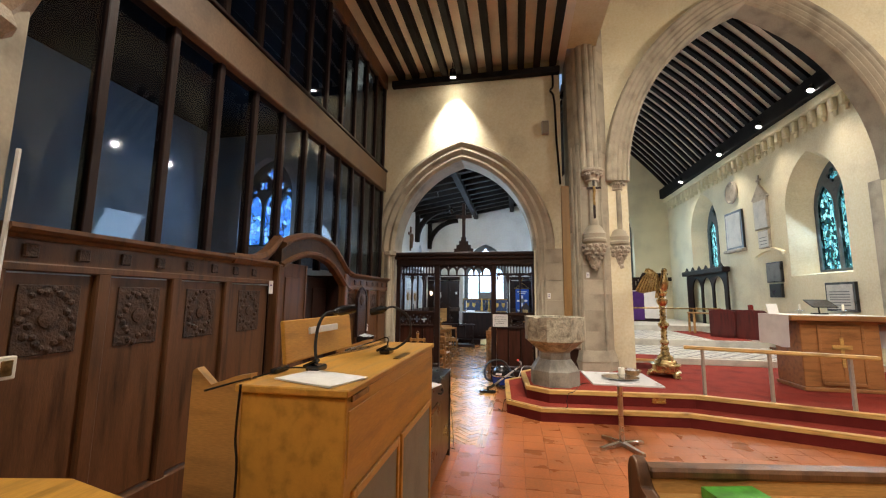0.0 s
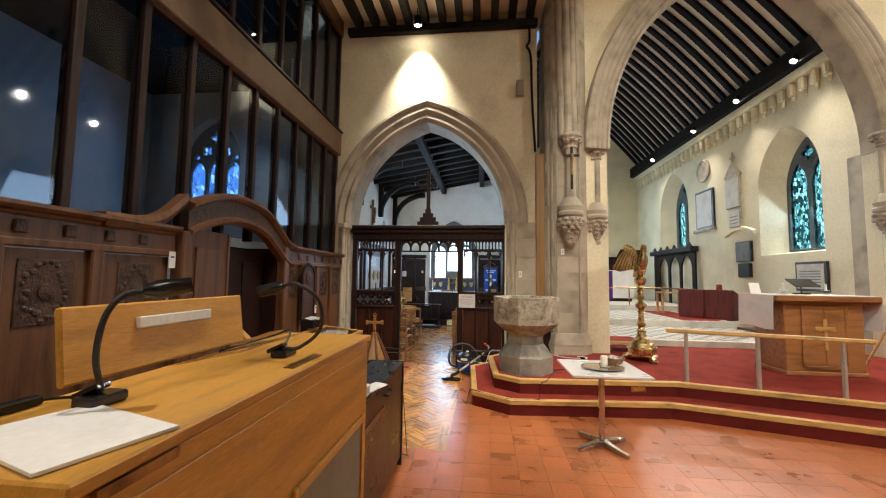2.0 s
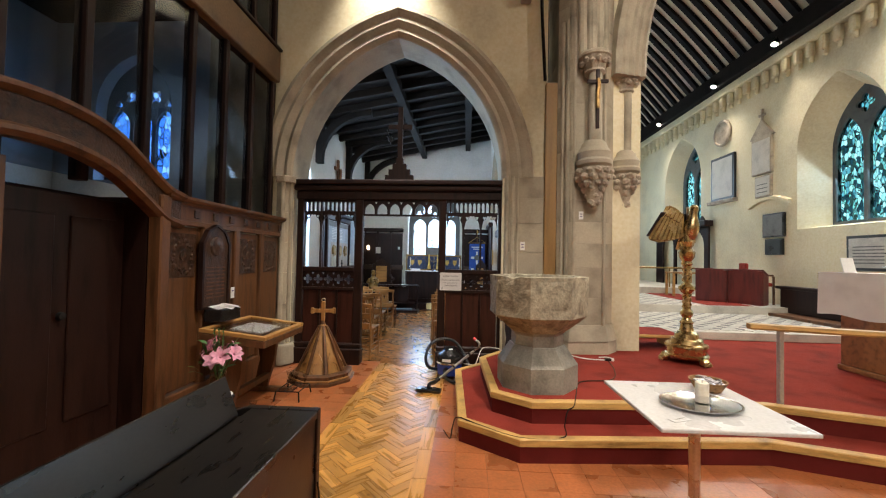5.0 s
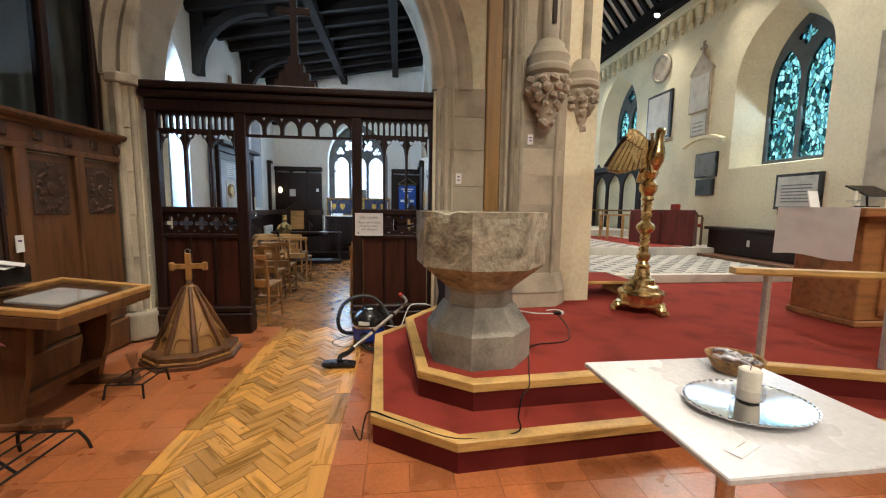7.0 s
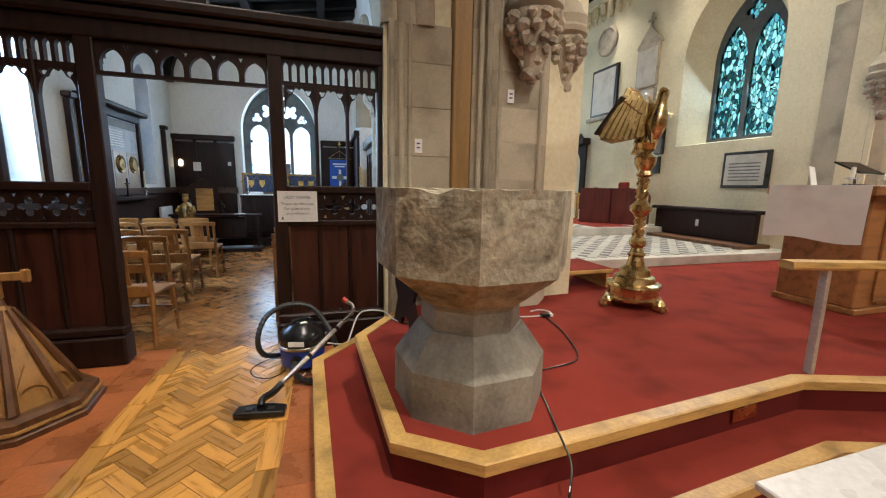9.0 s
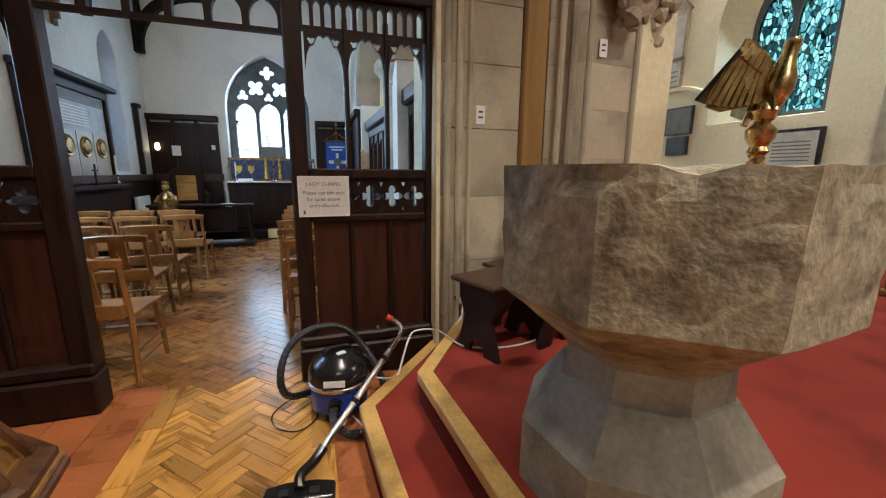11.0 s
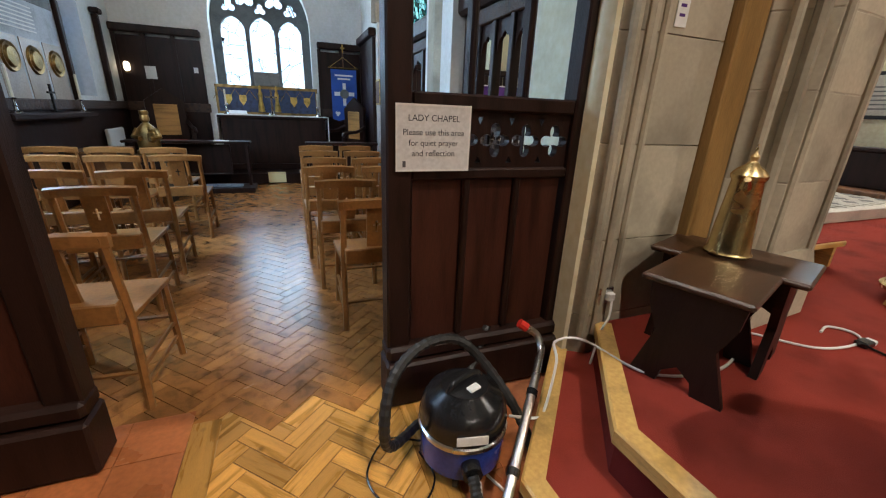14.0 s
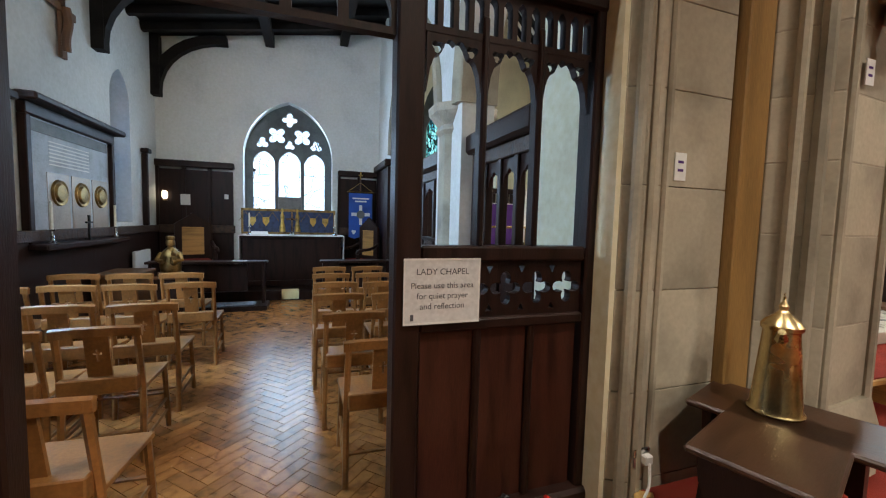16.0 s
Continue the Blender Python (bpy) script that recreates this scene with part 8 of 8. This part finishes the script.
part("cross_emblem", plate(bmesh.new(), [(-0.03, 1.15), (0.03, 1.15), (0.03, 1.33), (0.19, 1.33), (0.19, 1.40), (0.03, 1.40), (0.03, 1.56), (-0.03, 1.56), (-0.03, 1.40), (-0.19, 1.40), (-0.19, 1.33), (-0.03, 1.33)], [], py(-0.027), -0.004, 0), LINEN, bnr)
part("round_emblem", plate(bmesh.new(), circle(0, 1.365, 0.085, 18), [], py(-0.031), -0.004, 0), SLATE, bnr)
for k in range(2):
    part("text_bar", bx(-0.17 + 0.05 * k, 0.17 - 0.05 * k, -0.031, -0.027, 1.68 - 0.06 * k, 1.71 - 0.06 * k), LINEN, bnr)
part("dove_emblem", plate(bmesh.new(), lobes(-0.14, 1.0, 0.05, 3, 0.4), [], py(-0.027), -0.004, 0), LINEN, bnr)

# arcade pier and parclose screen seen through the chapel screen
ap = thing("arcade_column", "octagonal limestone column with a moulded capital", "column", pose(XC1 + 0.175, 11.12, 0), kind="structure")
part("shaft", ringed(bmesh.new(), [(0.25, 0.35), (0.25, 2.36)]), STONE, ap)
part("base", ringed(bmesh.new(), [(0.34, 0), (0.34, 0.25), (0.26, 0.35)]), STONE, ap)
part("capital", ringed(bmesh.new(), [(0.25, 2.36), (0.29, 2.40), (0.27, 2.46), (0.37, 2.58), (0.38, 2.66), (0.33, 2.67)]), STONE_D, ap)
for sa in SA:
    arch_order("trim_chapel_arcade", [(u, v) for u, v in pointed(sum(p[0] for p in sa) / len(sa), (max(p[0] for p in sa) - min(p[0] for p in sa)) / 2 - 0.02, 2.62, 1.58, 2.61, 12)], px(XC1), 0.16, -0.02, 0.37, STONE, "limestone arcade arch of the chapel", 2)
solo("wall_respond", prism(bmesh.new(), [(XC1 - 0.03, 8.86), (XC1 + 0.34, 8.86), (XC1 + 0.34, 9.26), (XC1 + 0.02, 9.26), (XC1 - 0.03, 9.21)], 0, 2.61, bevel=0.006), STONE, "limestone respond of the chapel arcade", kind="structure")
PX = XC1 + 0.17


def parclose(posts, label):
    """An oak screen across an arcade bay: panels, carved rails, traceried heads and a cornice."""
    ob = thing("parclose_screen", label, "screen")
    a, b = posts[0], posts[-1]
    for y in posts:
        part("post", bx(PX - 0.04, PX + 0.04, y - 0.03, y + 0.03, 0, 2.08, 0.006), OAK, ob)
    for y0, y1 in zip(posts, posts[1:]):
        part("panel", bx(PX - 0.015, PX + 0.015, y0 + 0.031, y1 - 0.031, 0, 1.0), OAK, ob)
        c, h = (y0 + y1) / 2, (y1 - y0) / 2 - 0.031
        part("carved_panel", plate(bmesh.new(), rect(c - h, c + h, 1.0, 1.17), [lobes(c - h / 2, 1.085, 0.05, 4, 0, 0.6, 24), lobes(c + h / 2, 1.085, 0.05, 4, 0, 0.6, 24)], px(PX), -0.02, 0.02), CARVE, ob)
        head = [(c - h, 1.98), (c - h, 1.74)] + [(c - h + 2 * h * t, 1.76 + 0.11 * math.sin(math.pi * t) + 0.02 * abs(math.sin(3 * math.pi * t))) for t in [i / 12 for i in range(1, 12)]] + [(c + h, 1.74), (c + h, 1.98)]
        part("tracery", plate(bmesh.new(), head, [], px(PX), -0.014, 0.014), OAK, ob)
    part("rail", bx(PX - 0.045, PX + 0.045, a, b, 1.17, 1.215, 0.006), OAK, ob)
    part("frieze", bx(PX - 0.05, PX + 0.05, a, b, 1.98, 2.10, 0.008), CARVE, ob)
    part("cornice", bx(PX - 0.12, PX + 0.12, a - 0.04, b + 0.04, 2.101, 2.30, 0.03), OAK, ob)
    return ob


par = parclose((9.53, 9.82, 10.11, 10.40, 10.68), "near-black oak parclose screen with traceried lights")
parclose((11.50, 12.0, 12.5, 13.0, 13.5, 14.0), "near-black oak parclose screen in the further arcade bay")
solo("tan_panel", bx(PX - 0.02, PX + 0.02, 9.28, 9.485, 0, 2.06, 0.004), PINE_X, "tan wooden board beside the parclose screen", "board")
notice((XC1 + 0.10, 10.885, 1.62), "y", 0.10, 0.14, "white framed notice on the column", 0)
icon = thing("framed_icon", "gilt framed icon hanging on the chapel wall", "picture", pose(XC1 - 0.03, 13.95, 1.55))
part("frame", bx(0, 0.025, -0.15, 0.15, -0.2, 0.2, 0.004), GOLD, icon)
part("picture", bx(-0.004, 0.0, -0.12, 0.12, -0.17, 0.17), OAK_M, icon)


# ---------- lamps ----------
def spotlight(at, to, label="black spotlight with a glowing face, seen or added"):
    ob = thing("spotlight", label, "spotlight", look(at, to), group="spotlights")
    part("housing", lathe(bmesh.new(), [(0.03, 0.20), (0.06, 0.18), (0.07, 0.05), (0.07, 0.02)], 14), BLACKP, ob, soft=True)
    part("face", lathe(bmesh.new(), [(0.05, 0.016), (0.062, 0.02), (0.062, 0.03)], 14), LAMPG, ob)
    part("bracket", tube(bmesh.new(), [(0, 0, 0.2), (0, 0.0, 0.32)], 0.012, 6), IRON, ob)


# the unseen added lamps get the same housing
for at, to in SPOTS:
    d = (Vector(to) - Vector(at)).normalized()
    spotlight(Vector(at) - d * 0.03, to)

# ---------- floors: tiles and blocks ----------
def flat_piece(w, d, h, bev=0.004):
    bm = bmesh.new()
    lo = [bm.verts.new((x * w / 2, y * d / 2, -h)) for x, y in ((-1, -1), (1, -1), (1, 1), (-1, 1))]
    hi = [bm.verts.new((x * (w / 2 - bev), y * (d / 2 - bev), 0)) for x, y in ((-1, -1), (1, -1), (1, 1), (-1, 1))]
    bm.faces.new(hi)
    for i in range(4):
        bm.faces.new((lo[i], lo[(i + 1) % 4], hi[(i + 1) % 4], hi[i]))
    return bm


def joined(name, places, w, d, h, mat, label, bev=0.004):
    vs, fs = [], []
    for x, y, z, a in places:
        c, s = math.cos(a), math.sin(a)
        b = len(vs)
        for zz, k in ((z - h, 0.0), (z, bev)):
            for u, v in ((-1, -1), (1, -1), (1, 1), (-1, 1)):
                p, q = u * (w / 2 - k), v * (d / 2 - k)
                vs.append((x + c * p - s * q, y + s * p + c * q, zz))
        fs.append((b + 4, b + 5, b + 6, b + 7))
        fs += [(b + i, b + (i + 1) % 4, b + 4 + (i + 1) % 4, b + 4 + i) for i in range(4)]
    me = bpy.data.meshes.new(name)
    me.from_pydata(vs, [], fs)
    me.materials.append(mat)
    ob = new(name, me)
    return tagged(ob, label, "floor", kind="stuff")


random.seed(7)
ST0, ST1 = -0.955, -0.10      # the parquet strip along the aisle


def herringbone(x0, x1, y0, y1, L, W):
    """Blocks of a herringbone with its zigzags running along y."""
    out = []
    step = L / math.sqrt(2)
    rise = W * math.sqrt(2)
    cols = int((x1 - x0) / step) + 3
    rows = int((y1 - y0) / rise) + 3
    for m in range(-1, cols):
        for r in range(-1, rows):
            x = x0 + (m + 0.5) * step
            y = y0 + r * rise + (rise / 2 if m % 2 else 0.0)
            out.append((x, y, math.pi / 4 if m % 2 == 0 else -math.pi / 4))
    return [p for p in out if x0 - 0.06 < p[0] < x1 + 0.06 and y0 < p[1] < y1]


parquet = thing("floor_parquet", "honey-coloured herringbone parquet with worn dark joints", "floor", kind="structure")
L, W = 0.245, 0.078
me_b = mesh("parquet_block", flat_piece(L - 0.0016, W - 0.0016, 0.015, 0.0012), BLOCK)
strip = herringbone(ST0 - 0.02, ST1 + 0.02, 4.84, 8.68, L, W)
for x, y, a in strip:
    shared("parquet_block", me_b, parquet, Matrix.Translation((x, y, -0.0035 + random.uniform(-0.0006, 0.0006))) @ Matrix.Rotation(a, 4, "Z"))
me_e = mesh("border_block", flat_piece(0.40, 0.11, 0.015, 0.0015), BLOCK)
for x in (ST0 + 0.005, ST1 - 0.005):
    for k in range(9):
        shared("border_block", me_e, parquet, Matrix.Translation((x, 5.1 + 0.402 * k, 0.0018)) @ Matrix.Rotation(math.pi / 2, 4, "Z"))
far = [(x, y, -0.0005, a) for x, y, a in herringbone(XC0 + 0.05, XC1 - 0.02, 8.44, 14.26, L, W)]
BLOCK_C = material("brown_parquet_block", (0.36, 0.15, 0.042), 0.22, vary=0.34, scale=3.2, fine=60, bump=0.08, stretch=(4, 4, 4), island=0.28, spec=0.5, distort=0.5)
joined("floor_parquet_chapel", far, L - 0.002, W - 0.002, 0.015, BLOCK_C, "brown herringbone parquet of the chapel", 0.0015)
solo("floor_parquet_bed", bx(ST0 - 0.05, ST1 + 0.05, 4.86, 8.75, -0.02, -0.006), OAK_M, "dark bed of the parquet strip", kind="structure")

tiles = thing("floor_tiles", "glossy worn terracotta floor tiles", "floor", kind="structure")
T = 0.228
me_t = mesh("floor_tile", flat_piece(T - 0.0008, T - 0.0008, 0.012, 0.0006), TERRA)
near, rest = [], []
for i in range(-12, 46):
    for j in range(-19, 50):
        x, y = 0.02 + i * T, 0.05 + j * T
        if ST0 - 0.054 < x < ST1 + 0.054 and y > 4.9:
            continue
        if y > 8.5 or x < XN + 0.1 and y > 1.3:
            continue
        inside_step = x > 0.3 and y > 6.9 and x < 6
        if inside_step:
            continue
        (near if (-1.9 < x < 2.3 and 4.1 < y < 7.9) else rest).append((x, y))
near.sort(key=lambda p: abs(p[0] - 0.5) + abs(p[1] - 6.2))
for x, y in near[:290]:
    shared("floor_tile", me_t, tiles, Matrix.Translation((x, y, random.uniform(-0.0006, 0.0005))))
joined("floor_tiles_rest", [(x, y, random.uniform(-0.0005, 0.0004), 0.0) for x, y in near[290:] + rest], T - 0.0008, T - 0.0008, 0.012, material("terracotta_field", (0.40, 0.128, 0.044), 0.30, vary=0.25, scale=3, fine=50, bump=0.10, island=0.07), "glossy worn terracotta floor tiles", 0.001)

# black and white chancel tiles
TILE_W = material("white_floor_tile", (0.52, 0.50, 0.44), 0.35, vary=0.2, scale=4, bump=0.05, island=0.12)
TILE_B = material("black_floor_tile", (0.05, 0.05, 0.05), 0.35, vary=0.3, scale=4, bump=0.05, island=0.2)
s = 0.17
white, black = [], []
for i in range(-20, 60):
    for j in range(-40, 60):
        x, y = 3.3 + (i - j) * s * 0.5 * 1.02, 9.3 + (i + j) * s * 0.5 * 1.02
        if 2.5 < x < 6.3 and 9.3 < y < 14.3:
            (black if (i % 2 == 0 and j % 2 == 0) else white).append((x, y, 0.472 if y < 11.4 else 0.632, math.pi / 4))
joined("floor_chancel_white", white, s * 0.70, s * 0.70, 0.01, TILE_W, "worn pale chancel floor tiles set diagonally", 0.002)
joined("floor_chancel_black", black, s * 0.70, s * 0.70, 0.01, TILE_B, "worn black chancel floor tiles set diagonally", 0.002)
solo("floor_chancel_bed", bx(2.4, 7.1, 9.2, 11.4, H2 + 0.0005, 0.462, 0.006), MARBLE, "pale stone step under the chancel tiles", kind="structure")
solo("floor_chancel_upper", bx(2.4, 7.1, 11.4, 14.39, H2 + 0.0005, 0.622, 0.006), MARBLE, "pale upper stone step of the chancel", kind="structure")
